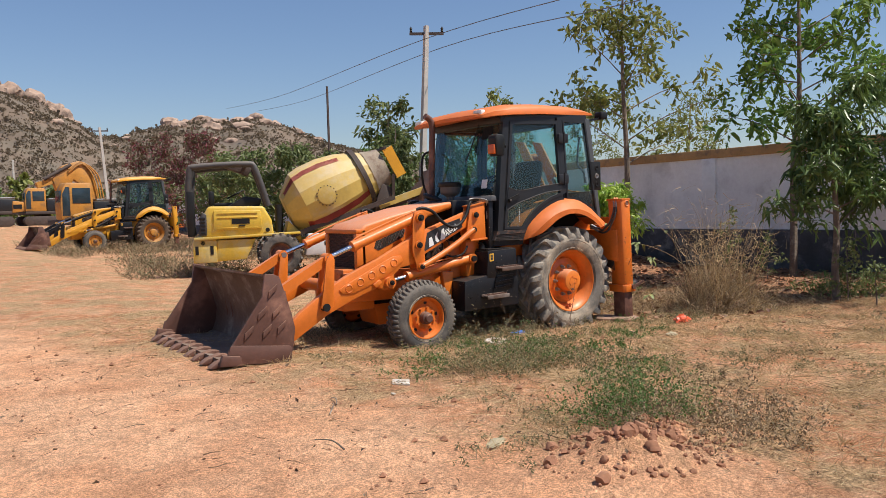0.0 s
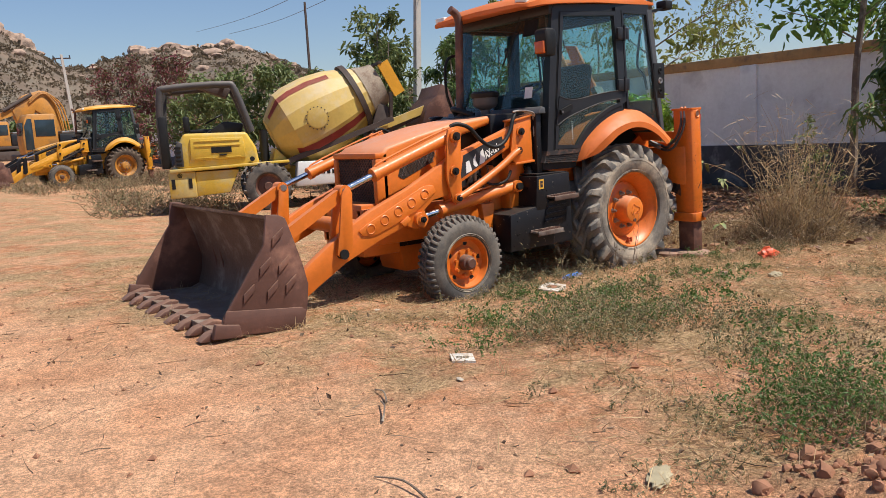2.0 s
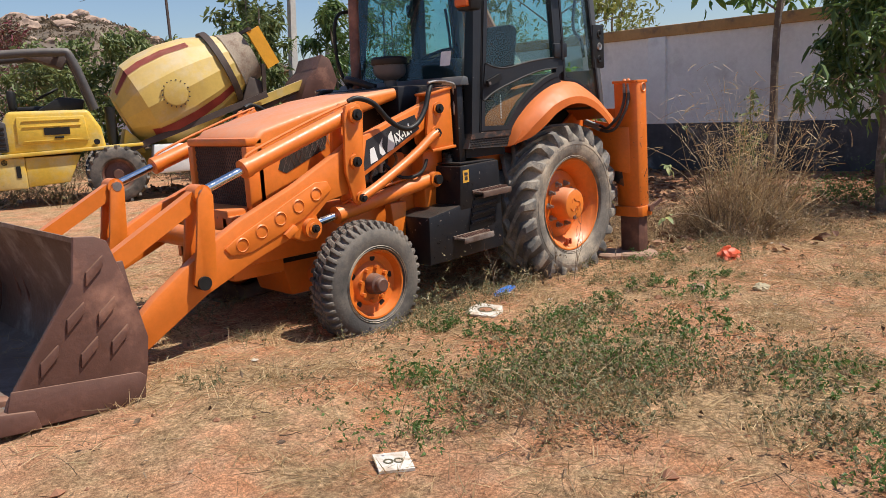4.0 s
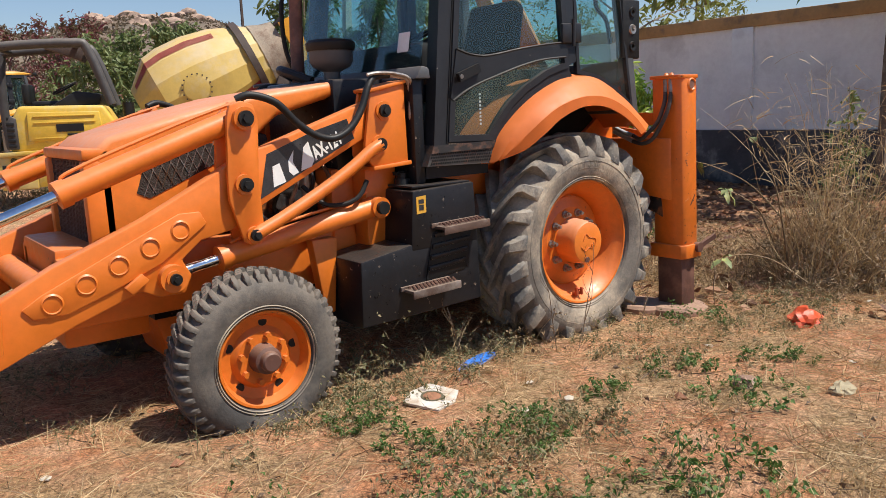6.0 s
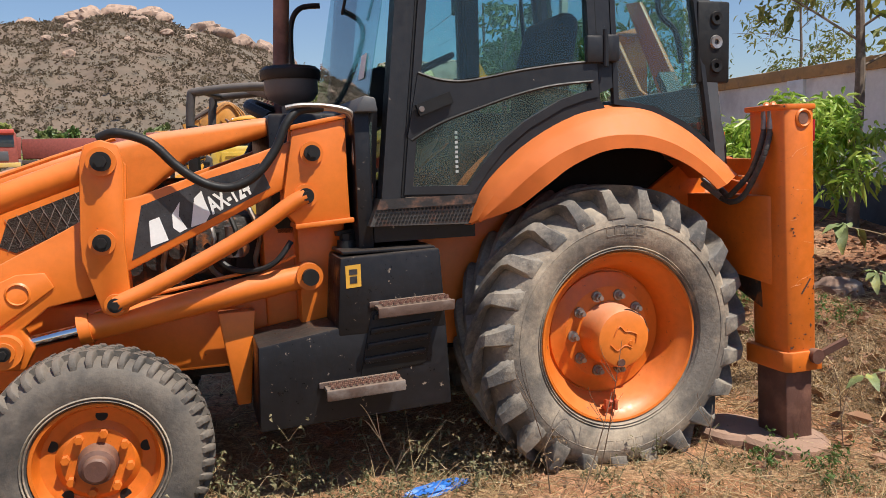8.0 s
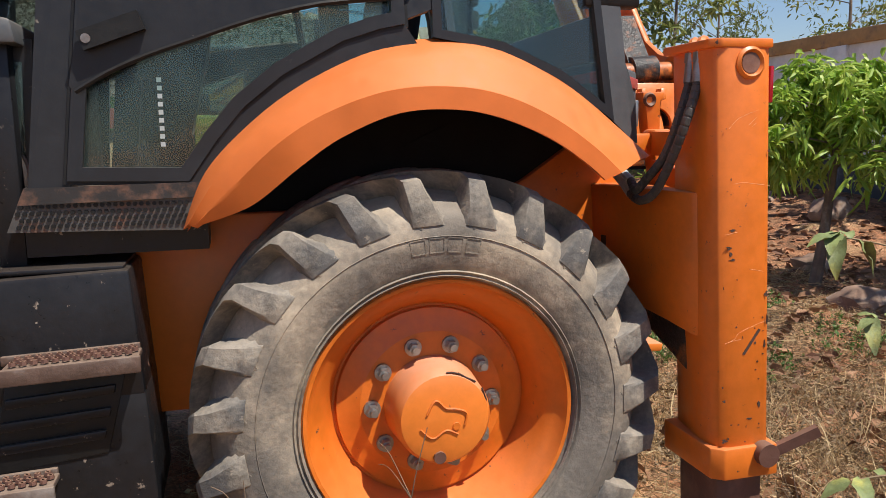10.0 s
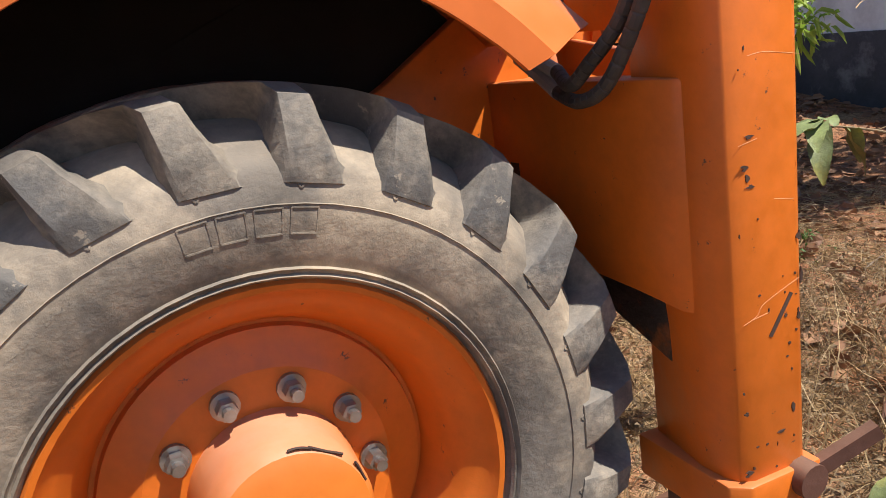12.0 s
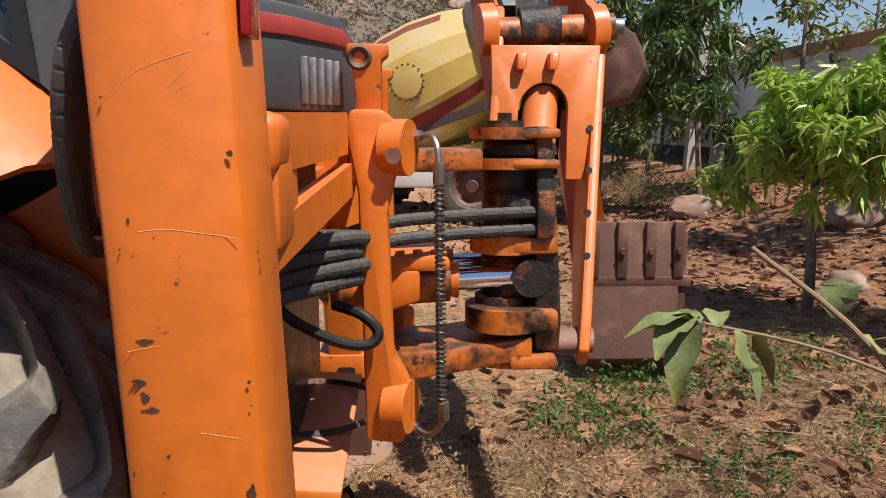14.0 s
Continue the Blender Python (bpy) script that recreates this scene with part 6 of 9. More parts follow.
for i in range(3):
    P("lug_bolt", cyl((1.11 + 0.045 * i, -0.12, 1.04), (1.11 + 0.045 * i, -0.12, 1.054), 0.014, 6), M_orange, KP)
for k, z in enumerate((1.135, 1.09)):
    P("slew_hose", tube([(0.95, -0.30, z - 0.03), (1.08, -0.22, z), (1.25, -0.13, z + 0.005), (1.46, -0.10, z + 0.012)], 0.0155, 10, 44, None, -0.13), M_dustyhose, KP, "spiral-wrapped hose")
for k in range(4):
    w_ = 0.012 * (k % 2)
    P("looped_hose", tube([(0.80, -0.70, 1.03 + 0.032 * k), (0.92, -0.55, 1.04 + 0.031 * k), (1.0 + w_, -0.47, 1.045 + 0.030 * k), (1.025 + w_, -0.43, 1.045 + 0.028 * k), (1.0, -0.36, 1.04 + 0.028 * k), (0.90, -0.30, 1.03 + 0.028 * k)], 0.0155, 10, 36, None, -0.13), M_dustyhose, KP)
P("low_hose", tube([(0.84, -0.48, 1.02), (0.89, -0.47, 0.965), (0.98, -0.46, 0.915), (1.045, -0.45, 0.905), (1.065, -0.44, 0.93), (1.03, -0.43, 0.965), (0.97, -0.40, 0.98)], 0.0115, 10, 8, None, 0.05), M_hose, KP)
sp = [(1.16, -0.36, 1.34), (1.185, -0.40, 1.335), (1.195, -0.42, 1.27), (1.195, -0.42, 1.0), (1.20, -0.42, 0.8), (1.205, -0.42, 0.73), (1.18, -0.40, 0.685), (1.15, -0.37, 0.685)]
P("brake_hose", tube(sp, 0.007, 8, 5), M_steel, KP)
for a_, b_ in (((1.195, -0.42, 1.285), (1.195, -0.42, 1.24)), ((1.205, -0.42, 0.765), (1.206, -0.42, 0.725)), ((1.16, -0.36, 1.34), (1.12, -0.34, 1.335)), ((1.15, -0.37, 0.685), (1.12, -0.35, 0.69))):
    P("hose_fitting", cyl(a_, b_, 0.0125, 8), M_steel, KP)
helix = [(1.195 + 0.006 * t + 0.0092 * math.cos(2 * math.pi * 46 * t), -0.42 + 0.0092 * math.sin(2 * math.pi * 46 * t), 1.25 - 0.49 * t) for t in (i / 460 for i in range(461))]
P("spring_guard", tube(helix, 0.0030, 5, 1), M_spring, KP, "dark coiled spring guard")

# boom, swung to the far side, with dipper and bucket


def yz_plate(poly, x0, x1, skew=0.12, w=0.01):
    """A plate along y, z whose x drifts outwards with y."""
    bm = bmesh.new()
    a = [bm.verts.new((x0 + skew * y, y, z)) for y, z in poly]
    b = [bm.verts.new((x1 + skew * y, y, z)) for y, z in poly]
    n = len(poly)
    bm.faces.new(a)
    bm.faces.new(b[::-1])
    for i in range(n):
        bm.faces.new((a[i], b[i], b[(i + 1) % n], a[(i + 1) % n]))
    bmesh.ops.recalc_face_normals(bm, faces=bm.faces[:])
    return bev(bm, w)


foot = [(0.22, 0.64), (0.16, 0.70), (0.17, 0.80), (0.26, 1.15), (0.33, 1.45), (0.36, 1.60), (0.42, 1.72), (0.60, 1.76), (0.72, 1.9), (0.95, 3.0), (1.15, 3.05), (1.12, 2.85), (0.85, 1.5), (0.55, 0.9), (0.34, 0.66)]
head = [(0.30, 1.36), (0.34, 1.60), (0.42, 1.72), (0.60, 1.76), (0.72, 1.9), (0.95, 3.0), (1.15, 3.05), (1.12, 2.85), (0.85, 1.5), (0.6, 1.36)]
BOOM = P("backhoe_boom", yz_plate(foot, 1.665, 1.70), M_orange_worn, None, "orange backhoe boom swung to the far side")
P("boom_plate", yz_plate(head, 1.355, 1.385), M_orange_worn, BOOM)
arch = [(1.555 + 0.075 * math.cos(a), 1.41 + 0.08 * math.sin(a)) for a in (math.pi * k / 12 for k in range(13))]
P("boom_web", prism([(1.405, 1.36), (1.385, 1.60), (1.715, 1.60), (1.71, 1.20), (1.64, 1.20), (1.632, 1.35)] + arch + [(1.48, 1.36)], 0.315, 0.345, 0.004), M_orange_worn, BOOM)
P("arch_lining", join(*[bar((arch[k][0], 0.36, arch[k][1]), (arch[k + 1][0], 0.36, arch[k + 1][1]), 0.05, 0.012, 0) for k in range(12)]), M_greasy, BOOM)
# Black block puts the shade between the boom plates into colour.
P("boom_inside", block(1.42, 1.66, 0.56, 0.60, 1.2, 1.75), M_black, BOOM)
P("boom_cross_pin", cyl((1.36, 0.39, 1.645), (1.77, 0.41, 1.665), 0.042, 20, None, 0.006), M_greasepaint, BOOM)
P("pin_end", cyl((1.76, 0.41, 1.665), (1.80, 0.415, 1.667), 0.026, 16), M_steel, BOOM)
for x in (1.365, 1.70):
    P("pin_eye", cyl((x - 0.012, 0.39, 1.65), (x + 0.035, 0.395, 1.655), 0.078, 24, None, 0.01), M_orange_worn, BOOM)
P("boom_ram", cyl((1.535, 0.26, 1.10), (1.565, 0.44, 1.60), 0.055, 28, None, 0.008), M_orange_clean, BOOM, "pinkish orange boom ram")
P("ram_knuckle", join(bar((1.53, 0.42, 1.66), (1.60, 0.62, 2.05), 0.10, 0.11, 0.02), cyl((1.48, 0.41, 1.66), (1.60, 0.41, 1.668), 0.062, 24, None, 0.008)), M_greasy, BOOM, "greasy dipper ram end")
for x in (1.475, 1.57):
    P("ram_lug", prism([(x - 0.014, 1.525), (x + 0.014, 1.525), (x + 0.016, 1.575), (x - 0.016, 1.575)], 0.27, 0.32, 0.008), M_orange_worn, BOOM)
for k in range(6):
    z = 0.98 + 0.125 * k
    P("edge_hole", cyl((1.700, 0.164 + 0.257 * (z - 0.8), z), (1.704, 0.20 + 0.257 * (z - 0.8), z), 0.010, 10), M_hose, BOOM)
P("foot_pin", cyl((1.60, 0.22, 0.72), (1.735, 0.22, 0.72), 0.04, 20, None, 0.006), M_rust, BOOM)
P("dipper_edge", yz_plate([(0.62, 1.28), (0.90, 1.30), (0.98, 1.72), (0.66, 1.70)], 1.712, 1.722, 0.12, 0.003), M_white, BOOM, "white panel on the side of the boom")
# the boom leans away from the kingpost towards the far side, its upper part short and drawn in
SHOULDER = Vector((1.1233, -2.0357, 1.3573))
for o in [BOOM] + list(BOOM.children):
    for v in o.data.vertices:
        c = v.co.copy()
        top = max(0.0, c.z - 1.75)
        c.z -= 0.45 * top
        c.x -= 0.05 * min(1.0, max(0.0, (1.65 - c.z) / 0.95))
        c.x -= 0.17 * top
        v.co = SHOULDER + (c - SHOULDER) * (1 + 0.145 * min(1.0, max(0.0, (c.z - 0.7) / 0.95)))
P("dipper", bar((1.70, 1.62, 2.40), (2.12, 2.16, 0.85), 0.17, 0.18, 0.02), M_orange_worn, BOOM)
bb = [(2.05, 0.86), (2.18, 0.80), (2.32, 0.66), (2.36, 0.42), (2.25, 0.16), (2.05, 0.05), (1.95, 0.12), (2.02, 0.3)]
BB = P("digging_bucket", yz_plate(bb, 1.95, 2.45, 0.08, 0.012), M_rust, None, "rusty brown digging bucket")
for i in range(4):
    x = 2.14 + 0.155 * i
    P("bucket_rib", join(block(x - 0.03, x + 0.03, 2.02, 2.09, 0.55, 0.86, 0.01), cyl((x, 2.0, 0.70), (x, 2.03, 0.70), 0.018, 10)), M_rust, BB)
P("bucket_band", block(2.08, 2.68, 2.03, 2.07, 0.50, 0.56, 0.008), M_rust, BB)
P("bucket_face", block(2.10, 2.66, 2.05, 2.10, 0.10, 0.80, 0.008), M_rust, BB)

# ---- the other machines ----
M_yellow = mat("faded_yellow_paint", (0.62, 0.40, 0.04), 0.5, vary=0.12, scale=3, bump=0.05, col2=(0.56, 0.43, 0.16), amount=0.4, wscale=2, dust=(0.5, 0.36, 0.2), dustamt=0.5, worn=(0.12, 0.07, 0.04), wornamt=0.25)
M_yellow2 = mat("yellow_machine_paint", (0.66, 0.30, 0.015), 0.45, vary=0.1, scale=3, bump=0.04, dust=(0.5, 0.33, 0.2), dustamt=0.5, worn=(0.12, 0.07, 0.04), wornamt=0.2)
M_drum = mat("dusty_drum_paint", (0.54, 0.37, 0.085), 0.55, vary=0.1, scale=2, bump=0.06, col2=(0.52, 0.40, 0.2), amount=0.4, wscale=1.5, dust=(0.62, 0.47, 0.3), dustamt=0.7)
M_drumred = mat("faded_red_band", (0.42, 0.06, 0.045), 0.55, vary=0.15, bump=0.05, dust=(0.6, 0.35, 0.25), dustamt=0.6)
M_concrete = mat("dried_concrete", (0.30, 0.24, 0.18), 0.95, vary=0.25, bump=0.5, bscale=25, col2=(0.12, 0.07, 0.05), amount=0.4)
M_darkbrown = mat("dark_brown_steel", (0.06, 0.04, 0.032), 0.7, vary=0.25, bump=0.2)
M_darkglass = mat("dark_window", (0.03, 0.045, 0.055), 0.08, vary=0.1, bump=0)
M_redtruck = mat("faded_red_truck", (0.26, 0.06, 0.045), 0.6, vary=0.2, bump=0.05, dust=(0.4, 0.28, 0.2), dustamt=0.6)

M_rollbar = mat("dusty_dark_grey_paint", (0.045, 0.042, 0.042), 0.55, vary=0.25, bump=0.1, dust=(0.30, 0.24, 0.19), dustamt=0.6)

M_digger = mat("brownish_yellow_digger_paint", (0.50, 0.215, 0.03), 0.55, vary=0.15, scale=2, bump=0.05, col2=(0.30, 0.15, 0.05), amount=0.35, wscale=1.2, dust=(0.45, 0.3, 0.2), dustamt=0.5)
# concrete mixer: hood and open cab at one end, tilted drum over the chassis
MX_POSE = pose(-0.45, 10.0, gz(-0.45, 10.0), 0, 0, -20)
MX = empty("concrete_mixer", "faded yellow self-loading concrete mixer with tilted drum", "concrete mixer")
MX.matrix_world = MX_POSE


def Q(name, bm, mt, parent=None, label="", angle=35):
    return part(name, bm, mt, parent or MX, label, True, angle)


hood = Q("hood", prism([(-0.80, 0.92), (0.85, 0.92), (0.80, 1.30), (0.62, 1.62), (-0.62, 1.64), (-0.76, 1.40)], -0.75, 0.35, 0.06, 3), M_yellow, None, "dented yellow engine hood")
Q("hood_lid", prism([(-0.52, 1.08), (0.58, 1.10), (0.55, 1.52), (-0.50, 1.54)], -0.79, -0.74, 0.02), M_yellow, hood)
Q("hood_recess", join(block(-0.42, 0.48, -0.805, -0.785, 1.36, 1.38, 0.004), block(-0.42, 0.48, -0.805, -0.785, 1.46, 1.48, 0.004), block(-0.42, 0.48, -0.805, -0.785, 1.12, 1.14, 0.004)), M_yellow, hood)
Q("blank_plate", block(-0.10, 0.30, -0.80, -0.79, 1.22, 1.34), M_hose, hood, "dark blank plate")
Q("side_louvre", join(*[block(-0.835, -0.79, -0.6, 0.1, 0.98 + 0.09 * i, 1.03 + 0.09 * i, 0.008) for i in range(6)]), M_hose, hood)
Q("fender_ledge", prism([(-0.95, 0.86), (1.45, 0.94), (1.45, 1.0), (0.9, 0.98), (-0.95, 0.93)], -0.85, 0.4, 0.015), M_yellow)
Q("bumper_box", block(-0.98, -0.45, -0.80, 0.45, 0.34, 0.87, 0.03), M_yellow)
Q("side_tank", prism([(-0.45, 0.36), (0.20, 0.40), (0.42, 0.86), (-0.45, 0.86)], -0.78, 0.3, 0.02), M_yellow)
for x in (-0.93, -0.60):
    Q("bumper_mark", block(x, x + 0.07, -0.81, -0.80, 0.53, 0.73), M_hose)
Q("corner_louvre", prism([(-0.835, 0.97), (-0.66, 0.97), (-0.66, 1.45), (-0.74, 1.50), (-0.80, 1.36)], -0.80, -0.70, 0.02), M_rollbar, hood, "dark grey louvred corner")
for i in range(5):
    Q("louvre_slat", block(-0.80, -0.69, -0.825, -0.80, 1.0 + 0.085 * i, 1.05 + 0.085 * i, 0.006), M_hose, hood)
Q("hood_handle", block(0.05, 0.20, -0.825, -0.79, 1.16, 1.19, 0.008), M_hose, hood)
for x in (-0.76, 0.70):
    Q("head_lamp", cyl((x, -0.80, 1.06 if x > 0 else 0.80), (x, -0.775, 1.06 if x > 0 else 0.80), 0.05, 16), M_hose, hood)
# roll frame and canopy
fr_ = [(-1.02, -0.62, 0.95), (-1.05, -0.62, 1.6), (-1.0, -0.62, 2.42), (-0.84, -0.62, 2.55), (0.25, -0.62, 2.60), (0.47, -0.62, 2.48), (0.74, -0.62, 1.62)]
for dy in (0, 1.15):
    Q("roll_bar", tube([(x, y + dy, z) for x, y, z in fr_], 0.072, 12, 4), M_rollbar, None, "dusty dark grey roll-over frame")
Q("canopy_tie", join(cyl((-0.84, -0.62, 2.55), (-0.84, 0.53, 2.55), 0.045, 10), cyl((0.25, -0.62, 2.60), (0.25, 0.53, 2.60), 0.045, 10)), M_hose)
Q("canopy_sheet", prism([(-0.30, 2.60), (0.30, 2.62), (0.40, 2.52), (0.30, 2.36), (0.1, 2.44)], -0.10, 0.52, 0.01), M_darkbrown, None, "torn dark canopy sheet")
Q("cab_pillar_panel", block(-1.09, -0.92, -0.70, -0.55, 0.95, 2.0, 0.03), M_hose)
Q("driver_seat", join(block(-0.5, 0.0, -0.25, 0.25, 1.62, 1.72, 0.04), block(-0.62, -0.5, -0.25, 0.25, 1.66, 2.0, 0.04)), M_hose)
Q("dash", prism([(-0.2, 1.62), (0.55, 1.62), (0.6, 1.80), (0.2, 1.86)], -0.5, 0.4, 0.03), M_hose)
Q("steering_wheel", lathe([(0.2 + 0.016 * math.cos(a), 0.016 * math.sin(a)) for a in (2 * math.pi * k / 6 for k in range(6))], (0.0, -0.1, 1.92), (-0.5, 0, 1), 24, True), M_hose)
Q("air_intake", cyl((0.98, -0.5, 0.95), (0.98, -0.5, 1.65), 0.09, 16, None, 0.02), M_hose)
Q("chassis_beam", prism([(0.6, 0.55), (4.3, 0.60), (4.3, 0.80), (3.6, 1.15), (1.4, 0.82), (0.6, 0.80)], -0.35, 0.35, 0.02), M_yellow)
Q("water_tank", prism([(1.55, 0.42), (2.75, 0.44), (2.75, 0.92), (1.62, 0.95)], -0.85, -0.40, 0.04), M_white, None, "white water tank with dark markings")
Q("tank_mark", join(*[block(2.0 + 0.11 * i, 2.07 + 0.11 * i, -0.856, -0.85, 0.66, 0.74) for i in range(5)]), M_hose)
Q("frame_rail", bar((1.25, -0.75, 0.90), (3.75, -0.75, 1.75), 0.09, 0.11, 0.015), M_darkbrown)
Q("drum_cradle", prism([(1.1, 0.85), (1.5, 0.80), (1.45, 1.0), (1.2, 1.25)], -0.6, 0.6, 0.02), M_yellow)
Q("rear_mount", prism([(3.2, 0.8), (3.7, 0.9), (3.75, 2.0), (3.5, 2.1), (3.35, 1.7)], -0.5, 0.5, 0.02), M_darkbrown)
for wx, wr in ((0.98, 0.50), (2.95, 0.50)):
    for sy in (-0.95, 0.85):
        mw = new("wheel")
        mw.parent = MX
        c = (wx, 0, 0.47)
        pr = [(0.26, 0.04), (0.30, 0.0), (0.40, -0.005), (0.46, 0.02), (0.48, 0.06), (0.485, 0.16), (0.48, 0.26), (0.46, 0.30), (0.30, 0.32), (0.26, 0.28)]
        part("tyre", lathe([(r, sy + h) for r, h in pr], c, (0, 1, 0), 36), M_fronttyre, mw)
        part("tread", join(*[bar((wx + 0.485 * math.sin(a), sy + 0.01 + 0.14 * (k % 2), 0.47 + 0.485 * math.cos(a)), (wx + 0.485 * math.sin(a + 0.16), sy + 0.15 + 0.14 * (k % 2), 0.47 + 0.485 * math.cos(a + 0.16)), 0.05, 0.05, 0) for k, a in enumerate(2 * math.pi * i / 36 for i in range(36))]), M_fronttyre, mw)
        part("rim", lathe([(0.27, sy + 0.02), (0.24, sy + 0.05), (0.22, sy + 0.12), (0.10, sy + 0.10), (0.08, sy + 0.03), (0.0, sy + 0.03)], c, (0, 1, 0), 24), M_rust, mw)
# drum
ax = Vector((2.25, 0, 1.05)).normalized()
base = Vector((1.22, -0.1, 1.42))
dp = [(0.0, 0.0), (0.48, 0.0), (0.86, 0.42), (0.91, 0.70), (0.905, 1.15), (0.82, 1.62), (0.66, 2.05), (0.50, 2.42), (0.44, 2.62), (0.38, 2.62), (0.36, 2.3)]
drum = Q("drum", lathe(dp, base, ax, 16), M_drum, None, "dusty yellow mixing drum with red bands", 12)
d_, u_, v_ = frame_of(ax)


def on_drum(r, h, a):
    return base + d_ * h + (u_ * math.cos(a) + v_ * math.sin(a)) * r


def drum_r(h):
    for (r0, h0), (r1, h1) in zip(dp[1:], dp[2:]):
        if h0 <= h <= h1:
            return r0 + (r1 - r0) * (h - h0) / (h1 - h0)
    return 0.44


step_a = 2 * math.pi / 16


def facet_r(r, a):
    k = (a % step_a) - step_a / 2
    return r * math.cos(step_a / 2) / math.cos(k)


def stripe(a0, a1, h0, h1, name="red_band", lift=0.008):
    bm = bmesh.new()
    hs = sorted({h0, h1, *[h for _, h in dp[1:8] if h0 < h < h1]})
    cs = sorted({a0, a1, *[step_a * k for k in range(-32, 33) if a0 < step_a * k < a1]})
    rows_ = [[bm.verts.new(on_drum(facet_r(drum_r(h), a) + lift, h, a)) for a in cs] for h in hs]
    for a, b in zip(rows_, rows_[1:]):
        for k in range(len(cs) - 1):
            bm.faces.new((a[k], a[k + 1], b[k + 1], b[k]))
    bmesh.ops.solidify(bm, geom=bm.faces[:], thickness=0.006)
    return Q(name, bm, M_drumred, drum, "faded red painted band", 12)


# the drum's angle counted from frame_of: v_ points down the slope side, u_ across
up_a = math.atan2(Vector((0, -0.55, 0.83)).dot(v_), Vector((0, -0.55, 0.83)).dot(u_))
lo_a = math.atan2(Vector((0, -0.80, -0.60)).dot(v_), Vector((0, -0.80, -0.60)).dot(u_))
stripe(up_a - 0.10, up_a + 0.10, 0.10, 1.62)
stripe(lo_a - 0.10, lo_a + 0.10, 0.30, 2.05)
Q("drum_ring", lathe([(0.70, 1.95), (0.76, 1.95), (0.74, 2.07), (0.68, 2.07)], base, ax, 32, True), M_darkbrown, drum, "brown steel drum ring")
Q("drum_mouth", lathe([(0.60, 2.22), (0.51, 2.44), (0.47, 2.64), (0.40, 2.64), (0.5, 2.3)], base, ax, 24, True), M_concrete, drum, "concrete-crusted drum mouth")
th = (math.atan2(Vector((0, -1, 0.0)).dot(v_), Vector((0, -1, 0.0)).dot(u_)))
hc = on_drum(facet_r(0.908, th), 0.95, th)
hn = (u_ * math.cos(th) + v_ * math.sin(th)).normalized()
Q("hatch", lathe([(0.21, 0.0), (0.21, 0.02), (0.19, 0.025), (0.0, 0.028)], hc - hn * 0.01, hn, 28), M_drum, drum)
for i in range(18):
    a = 2 * math.pi * i / 18
    e1, e2 = d_, hn.cross(d_)
    p = hc + (e1 * math.cos(a) + e2 * math.sin(a)) * 0.235
    Q("hatch_bolt", cyl(p - hn * 0.01, p + hn * 0.02, 0.014, 6), M_darkbrown, drum)
Q("chute", join(bar(base + d_ * 2.66 + Vector((0.0, -0.45, 0.42)), base + d_ * 2.72 + Vector((0.30, -0.4, -0.28)), 0.05, 0.26, 0.01)), M_yellow2, None, "yellow discharge chute")
Q("chute_frame", join(bar(base + d_ * 2.6 + Vector((0, -0.5, 0.45)), base + d_ * 2.6 + Vector((0, 0.5, 0.45)), 0.06, 0.06), bar(base + d_ * 2.6 + Vector((0.2, -0.45, -0.2)), (3.75, -0.4, 0.9), 0.07, 0.07), bar((3.3, -0.5, 1.3), (4.5, -0.5, 1.85), 0.08, 0.08), bar((3.5, 0.5, 1.3), (4.5, 0.4, 1.85), 0.08, 0.08)), M_darkbrown)
Q("loading_arm", bar((3.4, -0.6, 1.55), (4.6, -0.55, 1.95), 0.12, 0.16, 0.02), M_drum)
shv = [(4.35, 1.62), (4.55, 1.50), (4.95, 1.60), (5.1, 1.95), (4.98, 2.35), (4.82, 2.45), (4.72, 2.2), (4.5, 2.0)]
Q("loading_shovel", prism(shv, -0.95, 0.75, 0.02), M_rust, None, "rust-red loading shovel")

# a yellow backhoe loader of the same build, parked further back
YB = copy_thing(BH, pose(1.15, 25.2, gz(0.5, 25.0) - 0.02, 0, 0, 2))
YB.name = "backhoe_loader"
tagged(YB, "parked yellow backhoe loader with black cab and dusty wheels", "backhoe loader")
M_farrubber = mat("brown_dusty_rubber", (0.085, 0.060, 0.042), 0.85, vary=0.25, scale=5, bump=0.2, dust=(0.30, 0.20, 0.13), dustamt=0.5)
swap = {M_orange.name: M_yellow2, M_rubber.name: M_farrubber, M_tread.name: M_farrubber, M_bonnet.name: M_yellow2, M_orange_worn.name: M_yellow2, M_orange_clean.name: M_yellow2}
for top in [o for o in YB.children if o.name.split(".")[0] in ("backhoe_boom", "digging_bucket")]:
    for o in [*top.children_recursive, top]:
        bpy.data.objects.remove(o)
for o in list(YB.children_recursive):
    nm = o.name.split(".")[0]
    if nm in ("logo_block", "model_number", "decal", "hydraulic_hose", "sun_strip"):
        bpy.data.objects.remove(o)
        continue
    if o.type == "MESH" and o.material_slots and o.material_slots[0].material and o.material_slots[0].material.name in swap:
        mname = o.material_slots[0].material.name
        dull = nm in ("rim", "hub")
        dark = nm in ("tilt_cylinder", "feed_pipe", "front_lever", "bucket_link", "levelling_link")
        o.material_slots[0].link = "OBJECT"
        o.material_slots[0].material = M_digger if dull else M_black if dark else swap[mname]
        if "label" in o:
            o["label"] = o["label"].replace("orange", "yellow")


